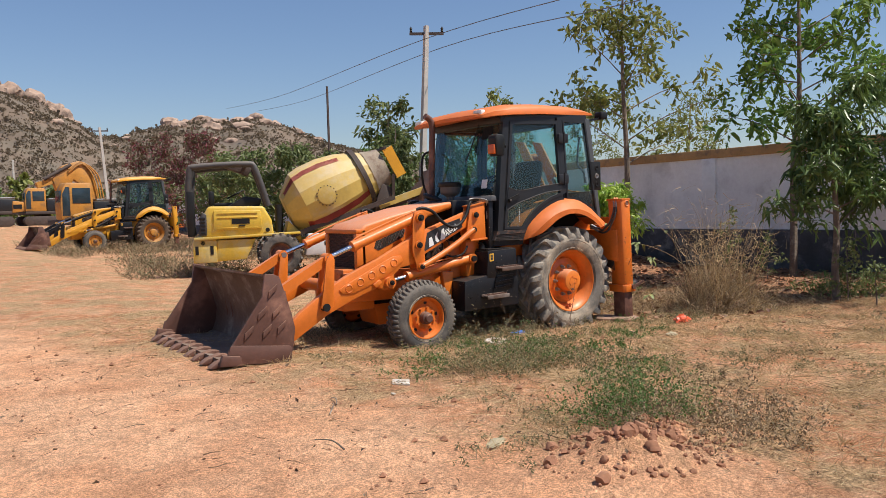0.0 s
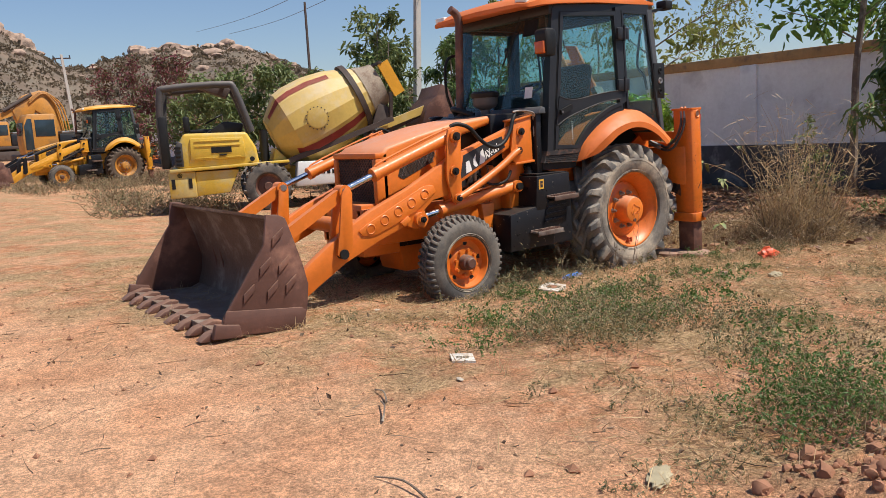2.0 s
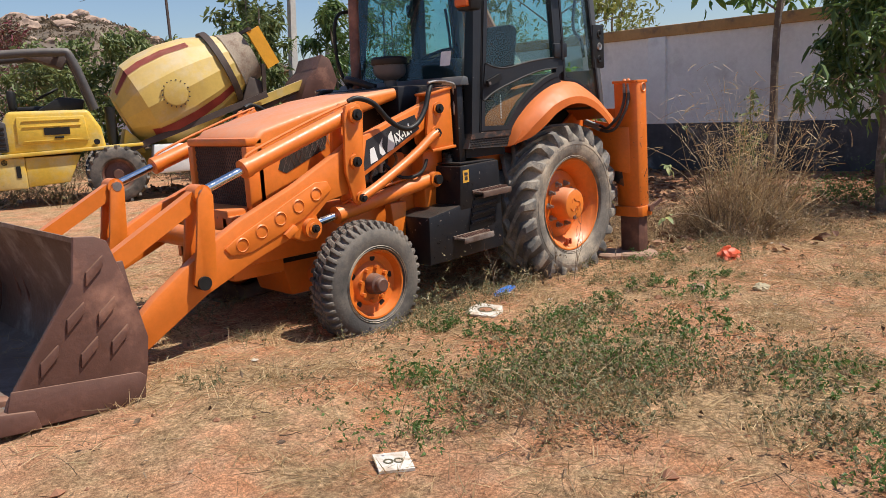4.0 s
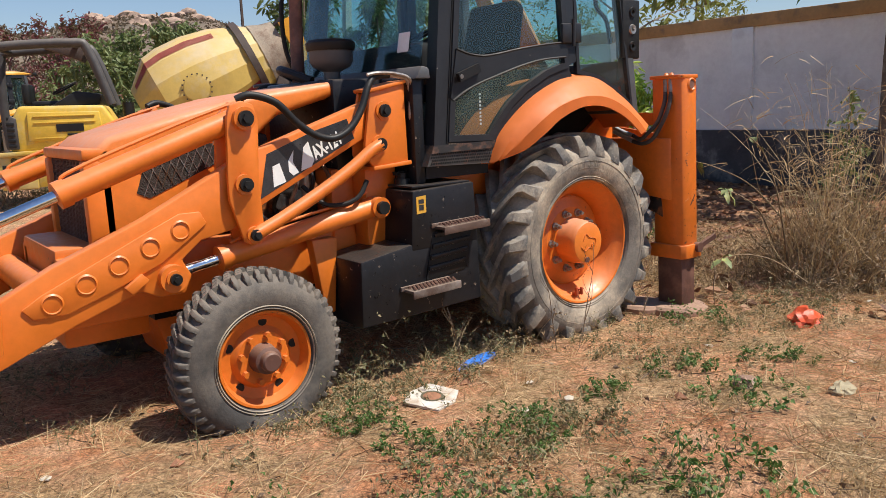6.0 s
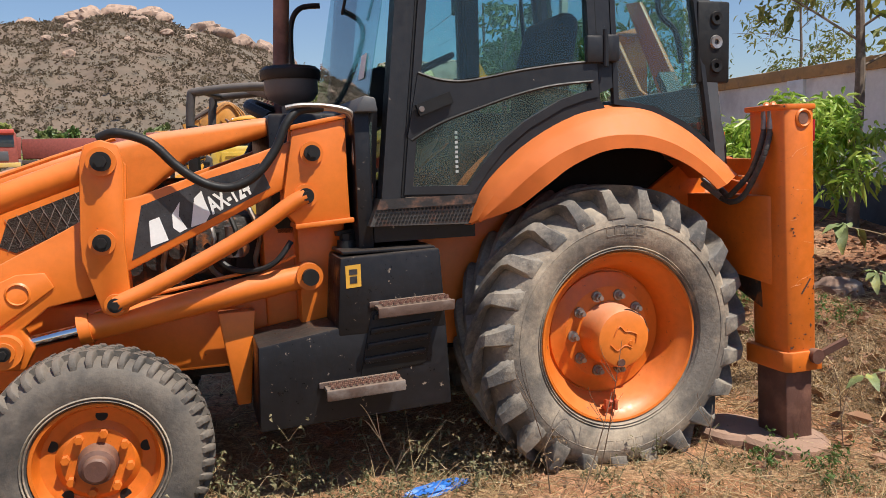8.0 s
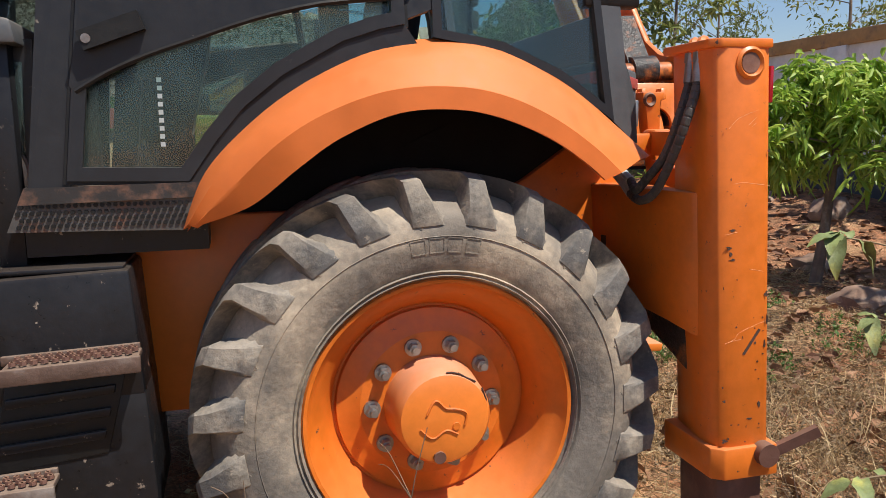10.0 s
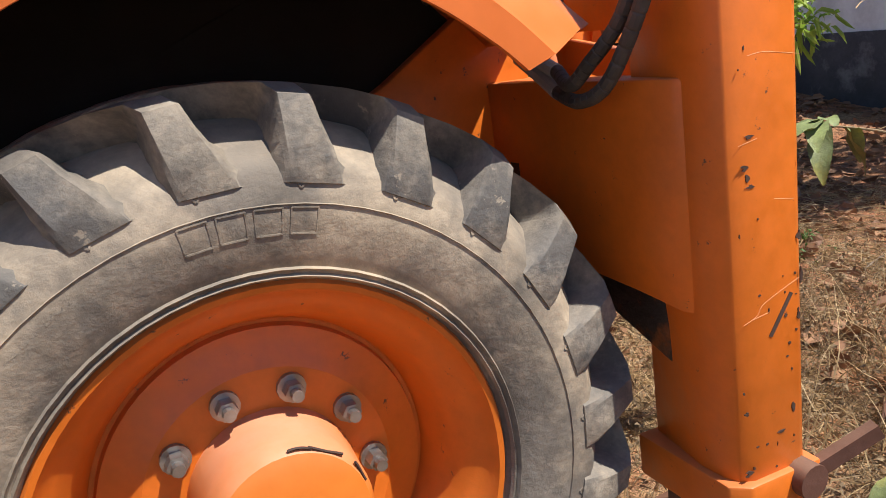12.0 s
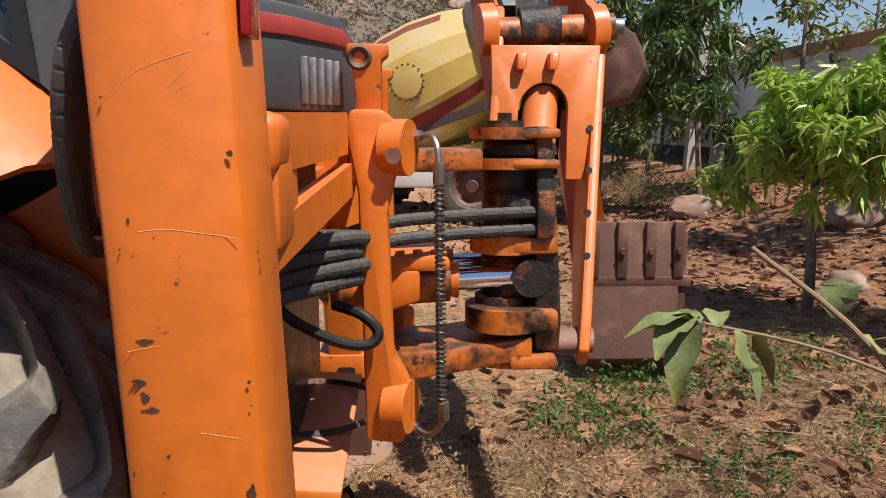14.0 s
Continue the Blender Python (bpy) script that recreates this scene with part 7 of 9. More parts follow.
def excavator(loc, rz, label, boom=True):
    ex = empty("excavator", label, "excavator")
    ex.matrix_world = pose(*loc, 0, 0, rz)

    def X(name, bm, mt, lab="", par=None):
        return part(name, bm, mt, par or ex, lab)
    for y in (-1.15, 1.15):
        tr = [(-1.7, 0.45), (-1.6, 0.15), (-1.3, 0.0), (1.3, 0.0), (1.6, 0.15), (1.7, 0.45), (1.5, 0.75), (-1.5, 0.75)]
        t = X("track", prism(tr, y - 0.28, y + 0.28, 0.03), M_darkbrown, "muddy steel track")
        for i in range(7):
            X("roller", cyl((-1.2 + 0.4 * i, y - 0.29, 0.3), (-1.2 + 0.4 * i, y + 0.29, 0.3), 0.16, 14), M_darkbrown, "", t)
    X("slew_ring", cyl((0, 0, 0.7), (0, 0, 0.95), 0.6, 24), M_darkbrown)
    X("deck", block(-1.5, 1.9, -1.2, 1.2, 0.9, 1.15, 0.04), M_darkbrown)
    cab = X("cab", prism([(-1.5, 1.15), (0.0, 1.15), (0.0, 2.85), (-0.1, 2.98), (-1.25, 2.98), (-1.42, 2.7), (-1.55, 1.9)], -1.2, -0.25, 0.05), M_digger, "yellow operator cab")
    X("side_window", prism([(-0.98, 1.95), (-0.12, 1.95), (-0.12, 2.72), (-0.98, 2.72)], -1.215, -1.2, 0.005), M_darkglass, "", cab)
    X("door_window", prism([(-1.46, 1.35), (-1.1, 1.35), (-1.1, 2.75), (-1.28, 2.78), (-1.44, 2.45)], -1.214, -1.2, 0.005), M_darkglass, "", cab)
    X("front_window", block(-1.53, -1.47, -1.1, -0.35, 1.9, 2.6, 0.005), M_darkglass, "", cab)
    X("engine_cover", prism([(0.05, 1.15), (1.95, 1.15), (1.95, 1.85), (1.8, 2.0), (0.05, 2.05)], -1.2, 1.2, 0.05), M_cab, "dark engine cover")
    X("counterweight", prism([(1.55, 1.0), (2.3, 1.1), (2.35, 1.8), (1.6, 1.9)], -1.25, 1.25, 0.06), M_digger)
    X("hood_top", block(0.2, 1.8, -1.1, 1.1, 2.05, 2.18, 0.04), M_steel)
    if boom:
        pts = [(-1.2, 2.3), (-1.5, 3.2), (-1.0, 3.9), (-0.2, 4.15), (0.3, 3.8), (0.7, 2.6), (0.8, 1.6), (0.2, 1.6), (-0.1, 2.9), (-0.5, 3.2), (-0.8, 2.5)]
        X("boom", prism(pts, 0.0, 0.42, 0.03), M_digger, "raised yellow boom")
        for k in range(3):
            X("boom_pipe", tube([(-0.75, -0.05 - 0.02 * k, 3.55 + 0.08 * k), (-0.1, -0.06, 4.0 - 0.02 * k + 0.06 * k), (0.35 + 0.13 * k, -0.08, 3.55), (0.55 + 0.13 * k, -0.1, 2.9), (0.65 + 0.13 * k, -0.1, 2.2)], 0.035, 8, 5), M_digger)
        X("stick", bar((-1.3, 0.2, 3.2), (-2.2, 0.2, 2.9), 0.3, 0.3, 0.02), M_digger)
        X("boom_ram", cyl((-1.9, 0.0, 3.2), (-0.6, 0.0, 3.95), 0.09, 14), M_darkbrown)
    return ex


excavator((0.6, 35.2, gz(0.6, 35.2)), 8, "yellow crawler excavator with raised boom behind the parked loader")
E2 = excavator((-2.3, 57.5, gz(-2.3, 57.5)), 5, "yellow crawler excavator parked at the far end", False)
part("rear_mark", block(1.62, 2.2, -1.275, -1.262, 1.30, 1.62), M_hose, E2, "black blank plate")
excavator((1.95, 61.3, gz(1.95, 61.3)), 8, "faded yellow excavator at the far end", False)


def truck(loc, rz, label):
    tk_ = empty("truck", label, "truck", "trucks at the far end")
    tk_.matrix_world = pose(*loc, 0, 0, rz)

    def T(name, bm, mt, lab="", par=None):
        return part(name, bm, mt, par or tk_, lab)
    T("chassis", block(-3.2, 3.0, -0.45, 0.45, 0.7, 0.95, 0.02), M_darkbrown)
    cab = T("cab", prism([(-1.1, 0.75), (0.9, 0.75), (0.9, 2.5), (0.7, 2.72), (-1.0, 2.72), (-1.18, 1.7)], -4.0, -2.4, 0.07), M_redtruck, "faded red truck cab")
    T("windscreen", block(-0.95, 0.75, -4.03, -3.99, 1.7, 2.4, 0.01), M_darkglass, "", cab)
    T("radiator", block(-0.6, 0.4, -4.05, -3.99, 0.9, 1.45, 0.01), M_cabgrey, "", cab)
    T("bumper", block(-1.2, 1.0, -4.2, -4.0, 0.5, 0.78, 0.03), M_drum, "", cab)
    T("visor", block(-1.0, 0.8, -4.25, -3.95, 2.5, 2.75, 0.04), M_drumred, "", cab)
    T("tipper_body", prism([(-1.25, 1.05), (1.05, 1.05), (1.15, 2.35), (-1.35, 2.35)], -2.2, 2.6, 0.03), M_redtruck, "rusty red tipper body")
    for y in (-3.2, 0.8, 2.0):
        for x in (-1.2, 0.75):
            T("wheel", cyl((x, y, 0.5), (x + 0.3, y, 0.5), 0.5, 20, None, 0.06), M_fronttyre)
    return tk_


truck((-12.6, 52.0, gz(-12.6, 52.0)), 10, "faded red tipper truck with dusty cab")
truck((-9.2, 55.0, gz(-9.2, 55.0)), 95, "faded red tipper truck parked side-on")
truck((-6.4, 57.0, gz(-6.4, 57.0)), 85, "rusty red tipper truck beside the others")

# ---- poles and wires ----
M_pole = mat("weathered_concrete_pole", (0.45, 0.42, 0.38), 0.9, vary=0.12, bump=0.15)


def pole(x, y, h, w, label, arm=True, mt=None, lean=(0, 0), a_rz=0):
    p = empty("utility_pole", label, "utility pole", loc=(x, y, gz(x, y) - 0.1))
    bm = bmesh.new()
    rows_ = []
    for k in range(5):
        t = k / 4
        ww = w * (1 - 0.35 * t) / 2
        cx, cy = lean[0] * t, lean[1] * t
        rows_.append([bm.verts.new((cx + a, cy + b, h * t)) for a, b in ((-ww, -ww), (ww, -ww), (ww, ww), (-ww, ww))])
    for a, b in zip(rows_, rows_[1:]):
        for i in range(4):
            bm.faces.new((a[i], a[(i + 1) % 4], b[(i + 1) % 4], b[i]))
    bm.faces.new(rows_[-1])
    part("shaft", bm, mt or M_pole, p)
    if arm:
        c, s_ = math.cos(radians(a_rz)), math.sin(radians(a_rz))
        top = Vector((lean[0], lean[1], h - 0.25))
        part("cross_arm", bar(top - Vector((c, s_, 0)) * 0.55, top + Vector((c, s_, 0)) * 0.55, 0.08, 0.08), M_darkbrown, p)
        for k in (-0.5, 0.0, 0.5):
            q = top + Vector((c, s_, 0)) * k
            part("insulator", lathe([(0.0, 0.0), (0.03, 0.0), (0.05, 0.05), (0.03, 0.08), (0.05, 0.12), (0.0, 0.2)], q + Vector((0, 0, 0.04)), (0, 0, 1), 10), M_hose, p)
    return p


pole(6.62, 12.76, 7.0, 0.20, "tall square concrete utility pole with steel cross arm", lean=(0.45, 0), a_rz=-30)
pole(10.7, 27.3, 7.6, 0.12, "thin dark bare steel pole", False, M_darkbrown)
pole(5.0, 51.0, 7.0, 0.22, "leaning concrete utility pole far off", lean=(-0.45, 0), a_rz=-20)
pole(1.1, 71.5, 6.0, 0.22, "concrete utility pole far off", False)
M_wire = mat("wire", (0.12, 0.12, 0.13), 0.6, vary=0.05, bump=0)
for a, b in (((-0.1, 0.0, 0.15), ((16.0, 57.3, 10.6), (5.67, 5.22, 6.45))), ((0.45, -0.2, -0.1), ((18.4, 56.4, 10.4), (5.75, 5.3, 6.05)))):
    mid = Vector((7.07, 12.76, 6.85)) + Vector(a)
    far, near = Vector(b[0]), Vector(b[1])
    ext = near + (near - mid) * 2.2
    w_ = part("overhead_wire", tube([far, (far + mid) / 2 - Vector((0, 0, 0.35)), mid, (mid + ext) / 2 - Vector((0, 0, 0.25)), ext], 0.012, 5, 8), M_wire)
    tagged(w_, "thin overhead power wire between poles", "wire", "overhead wires")

# ---- plants ----
R_ = random.Random(7)
M_bark = mat("pale_bark", (0.16, 0.12, 0.09), 0.9, vary=0.25, bump=0.3, col2=(0.30, 0.25, 0.19), amount=0.4, wscale=5)
M_leafA = leaf_mat("olive_leaves", (0.13, 0.17, 0.035), (0.27, 0.28, 0.075))
M_leafB = leaf_mat("green_leaves", (0.075, 0.16, 0.025), (0.18, 0.29, 0.05))
M_leafC = leaf_mat("dark_mango_leaves", (0.055, 0.10, 0.025), (0.16, 0.24, 0.06), 0.4)
M_leafM = leaf_mat("bright_mango_leaves", (0.20, 0.36, 0.035), (0.50, 0.60, 0.12), 0.38, 0.45)
M_leafD = leaf_mat("dull_shrub_leaves", (0.10, 0.14, 0.04), (0.21, 0.24, 0.085))
M_flower = leaf_mat("pink_red_blossom", (0.22, 0.05, 0.07), (0.10, 0.10, 0.035))
M_weed = leaf_mat("grey_green_weeds", (0.11, 0.12, 0.05), (0.30, 0.25, 0.13))
M_weed2 = leaf_mat("fresh_green_weeds", (0.06, 0.13, 0.025), (0.13, 0.21, 0.05))
M_straw = leaf_mat("dry_straw", (0.42, 0.28, 0.13), (0.68, 0.52, 0.30), 0.7, 0.3)
M_deadweed = leaf_mat("brown_dead_weeds", (0.17, 0.115, 0.065), (0.35, 0.25, 0.145), 0.8, 0.15)
M_litter = leaf_mat("fallen_dry_leaves", (0.11, 0.045, 0.025), (0.36, 0.19, 0.10), 0.7, 0.1)
M_stick = leaf_mat("weathered_sticks", (0.07, 0.04, 0.025), (0.30, 0.21, 0.13), 0.8, 0.05)
M_bigleaf = mat("pale_dusty_leaves", (0.17, 0.205, 0.075), 0.6, vary=0.28, scale=14, bump=0.25, bscale=60, col2=(0.32, 0.30, 0.06), amount=0.35, wscale=6, rnd=0.2)


def rand_dir(up=0.0):
    while True:
        v = Vector((R_.uniform(-1, 1), R_.uniform(-1, 1), R_.uniform(-1, 1)))
        if 0.05 < v.length < 1:
            v = v.normalized() + Vector((0, 0, up))
            return v.normalized()


class Leaves:
    """Collects leaves and blades as one mesh."""

    def __init__(self):
        self.v, self.f = [], []

    def leaf(self, p, d, size, width=0.36, droop=0.25):
        d = d.normalized()
        s = d.cross(rand_dir()).normalized()
        n = s.cross(d)
        k = len(self.v)
        w = size * width / 2
        m = p + d * size * 0.45 + n * size * 0.06
        t = p + d * size - n * size * droop * 0.3 - Vector((0, 0, size * droop))
        if size < 0.11:
            self.v += [p, m + s * w + n * w * 0.35, t, m - s * w + n * w * 0.35, m]
            self.f += [(k, k + 1, k + 4), (k + 1, k + 2, k + 4), (k, k + 4, k + 3), (k + 4, k + 2, k + 3)]
            return
        # long leaves: rounded sides and a bowed midrib
        a, b = p.lerp(m, 0.55), m.lerp(t, 0.45) + n * size * 0.03
        up = n * w * 0.4
        self.v += [p, a + s * w * 0.8 + up, a, a - s * w * 0.8 + up, b + s * w * 0.85 + up, b, b - s * w * 0.85 + up, t]
        self.f += [(k, k + 1, k + 2), (k, k + 2, k + 3), (k + 1, k + 4, k + 5, k + 2), (k + 2, k + 5, k + 6, k + 3), (k + 4, k + 7, k + 5), (k + 5, k + 7, k + 6)]

    def blade(self, p, d, length, w, bend=0.3):
        d = d.normalized()
        s = d.cross(Vector((R_.uniform(-1, 1), R_.uniform(-1, 1), 0.1))).normalized() * w / 2
        h = Vector((d.x, d.y, 0)) * bend * length + Vector((0, 0, -abs(bend) * length * 0.35))
        k = len(self.v)
        m = p + d * length * 0.55 + h * 0.3
        t = p + d * length + h
        self.v += [p - s, p + s, m + s * 0.7, m - s * 0.7, t]
        self.f += [(k, k + 1, k + 2, k + 3), (k + 3, k + 2, k + 4)]

    def make(self, name, mt, parent=None, label="", category="", kind=""):
        me = bpy.data.meshes.new(name)
        me.from_pydata([tuple(v) for v in self.v], [], self.f)
        me.materials.append(mt)
        ob = new(name, me)
        if parent is not None:
            ob.parent = parent
            ob.matrix_parent_inverse = parent.matrix_world.inverted()
        tagged(ob, label, category, kind=kind)
        return ob


def tree(x, y, h, r0, leaf_mt, label, n_limbs=14, crown0=0.35, spread=1.3, leaves_n=3000, lsize=0.14, lwidth=0.42, tilt=(0.0, 0.0), up=0.45, droop=0.3, twigs=5, name="tree", z=None, cat="tree"):
    base = Vector((x, y, (gz(x, y) if z is None else z) - 0.05))
    tr = empty(name, label, cat, loc=base)
    bpy.context.view_layer.update()
    trunk_pts = [Vector((0, 0, 0))]
    for k in range(1, 7):
        t = k / 6
        trunk_pts.append(Vector((tilt[0] * t + R_.uniform(-0.04, 0.04) * h * 0.2, tilt[1] * t + R_.uniform(-0.04, 0.04) * h * 0.2, h * t)))
    parts_ = [tube(trunk_pts, r0, 8, 3, r0 * 0.25)]
    L = Leaves()
    anchors = []
    sp = spline(trunk_pts, 6)
    for i in range(n_limbs):
        t = crown0 + (0.97 - crown0) * (i + 0.5) / n_limbs
        p = sp[min(len(sp) - 1, int(t * (len(sp) - 1)))]
        az = i * 2.4 + R_.uniform(-0.4, 0.4)
        ln = spread * (1.05 - 0.65 * (t - crown0) / (1 - crown0)) * R_.uniform(0.7, 1.15)
        d = Vector((math.cos(az), math.sin(az), up + R_.uniform(-0.15, 0.25)))
        mid = p + d * ln * 0.5
        end = p + d * ln + Vector((0, 0, -0.12 * ln))
        parts_.append(tube([p, mid, end], r0 * 0.28 * (1.1 - 0.6 * t), 5, 3, r0 * 0.06))
        anchors += [(p.lerp(end, 0.35 + 0.65 * R_.random()), ln) for _ in range(2)]
        for k in range(twigs):
            q = p.lerp(end, R_.uniform(0.3, 1.0))
            dd = rand_dir(0.25)
            e2 = q + dd * ln * R_.uniform(0.18, 0.42)
            parts_.append(tube([q, (q + e2) / 2 + rand_dir() * 0.02, e2], r0 * 0.09, 4, 2, r0 * 0.03))
            anchors += [(q.lerp(e2, 0.4), ln * 0.4), (e2, ln * 0.4), (e2, ln * 0.4)]
    part("trunk", join(*parts_), M_bark, tr)
    per = max(1, leaves_n // len(anchors))
    for a, ln in anchors:
        for k in range(per):
            p = a + rand_dir() * R_.random() ** 0.7 * 0.17 * max(0.6, spread)
            d = rand_dir(0.1)
            L.leaf(p + base, d, lsize * R_.uniform(0.6, 1.25), lwidth, droop)
    L.make("crown", leaf_mt, tr)
    return tr


# two slender trees by the wall, a dense one nearer the track
tree(6.95, 4.35, 6.2, 0.085, M_leafA, "slender tree with sparse olive leaves beside the wall", 16, 0.36, 2.0, 1900, 0.19, 0.45, (0.1, 0.1), 0.5, 0.35, 4)
tree(6.75, 0.05, 6.6, 0.075, M_leafB, "slender tree with fresh green leaves beside the wall", 18, 0.36, 1.9, 3000, 0.19, 0.42, (0.1, -0.1), 0.35, 0.3, 5)
tree(3.95, -2.3, 3.1, 0.06, M_leafC, "small dark-leaved tree with drooping foliage", 16, 0.36, 1.0, 3600, 0.17, 0.26, (0.25, 0.2), 0.35, 0.55, 7)
tree(5.2, -2.6, 3.6, 0.06, M_leafC, "dark-leaved tree standing behind the dry grass", 14, 0.3, 1.2, 2800, 0.18, 0.26, (0.2, -0.2), 0.35, 0.5, 6)
# bushy mango behind the machine
tree(4.25, 2.50, 1.85, 0.055, M_leafM, "young mango tree with bright green drooping leaves", 15, 0.56, 0.75, 3000, 0.148, 0.27, (0.3, 0.05), 0.30, 0.5, 6)
tree(4.05, 3.35, 1.75, 0.045, M_leafM, "bushy young mango tree with yellowish new leaves", 16, 0.58, 0.70, 3100, 0.148, 0.27, (0.0, 0.0), 0.25, 0.5, 6)
tree(5.35, 8.8, 3.6, 0.05, M_leafC, "thin dark tree in front of the wall", 14, 0.30, 1.0, 2600, 0.22, 0.24, (-0.3, 0.1), 0.3, 0.5, 5)
tree(4.3, 10.6, 3.8, 0.05, M_leafD, "thin dull green tree in front of the wall", 12, 0.3, 1.1, 2200, 0.22, 0.26, (0.2, 0.1), 0.4, 0.45, 5)
tree(6.9, 9.2, 4.2, 0.05, M_leafA, "sparse tree with bare twigs by the wall", 12, 0.4, 1.3, 900, 0.2, 0.35, (0.1, 0.1), 0.6, 0.3, 5)
tree(3.9, 13.5, 3.3, 0.05, M_leafD, "leafy shrub tree further along the yard", 12, 0.25, 1.2, 2200, 0.24, 0.28, (0.0, 0.1), 0.4, 0.4, 5)
# shrubs behind the mixer
for i, (x, y, h, sp, n, mt, nm) in enumerate((
        (2.1, 16.5, 3.3, 1.6, 2600, M_leafD, "dull green"), (3.5, 15.6, 3.7, 1.5, 2600, M_leafD, "dull green"), (4.9, 14.9, 3.3, 1.4, 2400, M_leafB, "fresh green"),
        (6.2, 14.0, 4.7, 1.7, 2200, M_leafD, "tall twiggy green"), (7.0, 15.6, 3.8, 1.4, 2000, M_leafB, "fresh green"), (4.6, 29.0, 5.2, 2.4, 2600, M_flower, "pink-flowered"),
        (2.9, 31.0, 5.0, 2.3, 2400, M_flower, "pink-flowered"), (2.9, 20.0, 3.4, 1.9, 2400, M_leafD, "dull green"), (9.8, 8.5, 4.3, 1.8, 2200, M_leafA, "olive"), (10.6, 5.4, 4.0, 1.7, 1800, M_leafA, "olive"),
        (9.6, 12.0, 4.0, 1.8, 2000, M_leafD, "dull green"))):
    tree(x, y, h, 0.05, mt, nm + " shrub behind the parked machines" if x < 9 else nm + " bush behind the boundary wall", 14, 0.12, sp, n if x < 9 else int(n * 1.3), 0.22 if x < 9 else 0.12, 0.36, (0.1, 0), 0.45, 0.3, 5 if x < 9 else 8, "shrub", cat="shrub")
# far scrub at the foot of the hill, one by one
for i in range(26):
    a = radians(62 + 2.3 * i + R_.uniform(-0.8, 0.8))
    d = R_.uniform(62, 84)
    x, y = -5 + d * math.cos(a), -5 + d * math.sin(a)
    tree(x, y, R_.uniform(2.5, 4.5), 0.10, (M_leafD, M_leafA, M_leafC)[i % 3], "dusty scrub tree at the foot of the hill", 9, 0.08, R_.uniform(1.6, 2.6), 420, 0.62, 0.6, (0, 0), 0.3, 0.2, 3, "scrub_tree", cat="tree")

for x, y, h, lab in ((3.92, -2.47, 0.85, "thin leafy sapling in the shade of the tree"), (6.3, 0.3, 0.9, "thin pale-leaved sapling in front of the wall"), (2.95, -1.25, 1.55, "tall thin twig with a few leaves by the dry grass"), (3.45, -3.1, 0.6, "small leafy sapling under the dark tree")):
    tree(x, y, h, 0.012, M_leafD, lab, 9, 0.15, 0.30, 260, 0.07, 0.5, (0.05, 0.05), 0.5, 0.2, 4, "sapling", cat="sapling")

# white-painted post and rocks by the wall
post = part("post", bar((6.33, 10.85, gz(6.33, 10.85) - 0.1), (6.57, 10.85, 3.05), 0.17, 0.17, 0.01), M_pole)
tagged(post, "whitewashed concrete post in front of the wall", "post")
M_rock = mat("brown_rock", (0.27, 0.17, 0.12), 0.9, vary=0.2, bump=0.4, bscale=12, col2=(0.33, 0.26, 0.21), amount=0.4)


def rock(x, y, rx, ry, rz_, seed, label="dusty brown boulder on the leaf litter"):
    bm = bmesh.new()
    bmesh.ops.create_icosphere(bm, subdivisions=3, radius=1.0)
    for v in bm.verts:
        n = noise.noise(v.co * 1.3 + Vector((seed, 0, 0))) * 0.35 + noise.noise(v.co * 3.3 + Vector((0, seed, 0))) * 0.12
        v.co = v.co * (1 + n)
        v.co = Vector((v.co.x * rx, v.co.y * ry, v.co.z * rz_))
    o = part("rock", bm, M_rock)
    o.location = (x, y, gz(x, y) + rz_ * 0.3)
    tagged(o, label, "rock", "rocks near the wall")


rock(6.2, 6.2, 0.45, 0.3, 0.22, 1)
rock(6.5, 4.9, 0.26, 0.2, 0.2, 2)
rock(5.0, 3.4, 0.2, 0.16, 0.12, 3)
rock(5.2, 8.6, 0.4, 0.25, 0.2, 4)
rock(4.9, 4.3, 0.16, 0.2, 0.1, 5)
rock(4.25, 1.95, 0.26, 0.2, 0.13, 6)

# ---- low growth: one mass of each kind ----


def scatter(n, x0, x1, y0, y1, keep):
    out = []
    tries = 0
    while len(out) < n and tries < n * 12:
        tries += 1
        x, y = R_.uniform(x0, x1), R_.uniform(y0, y1)
        if R_.random() < keep(x, y):
            out.append((x, y))
    return out


def grassy(x, y):
    """How much grows at x, y: little on the track, more towards the machine and the wall."""
    d = x + 0.25 * y + 2.4 * (0.5 + 0.5 * noise.noise((x * 0.8, y * 0.8, 3)))
    g = smooth01(-4.2, -1.9, d)
    g *= 0.35 + 0.65 * smooth01(-0.15, 0.35, noise.noise((x * 1.6, y * 1.6, 11)))
    return g


straw = Leaves()
for x, y in scatter(52000, -6.5, 5.0, -7.0, 3.5, lambda x, y: grassy(x, y) * (0.15 if (-2.6 < x < 0.8 and -0.9 < y < 1) else 1)):
    p = Vector((x, y, gz(x, y)))
    if R_.random() < 0.62:
        a = R_.uniform(0, 6.28)
        straw.blade(p + Vector((0, 0, 0.008)), Vector((math.cos(a), math.sin(a), R_.uniform(0.02, 0.28))), R_.uniform(0.07, 0.25), R_.uniform(0.002, 0.0045), R_.uniform(-0.1, 0.1))
    else:
        straw.blade(p, rand_dir(1.1), R_.uniform(0.04, 0.13), R_.uniform(0.002, 0.004), 0.2)
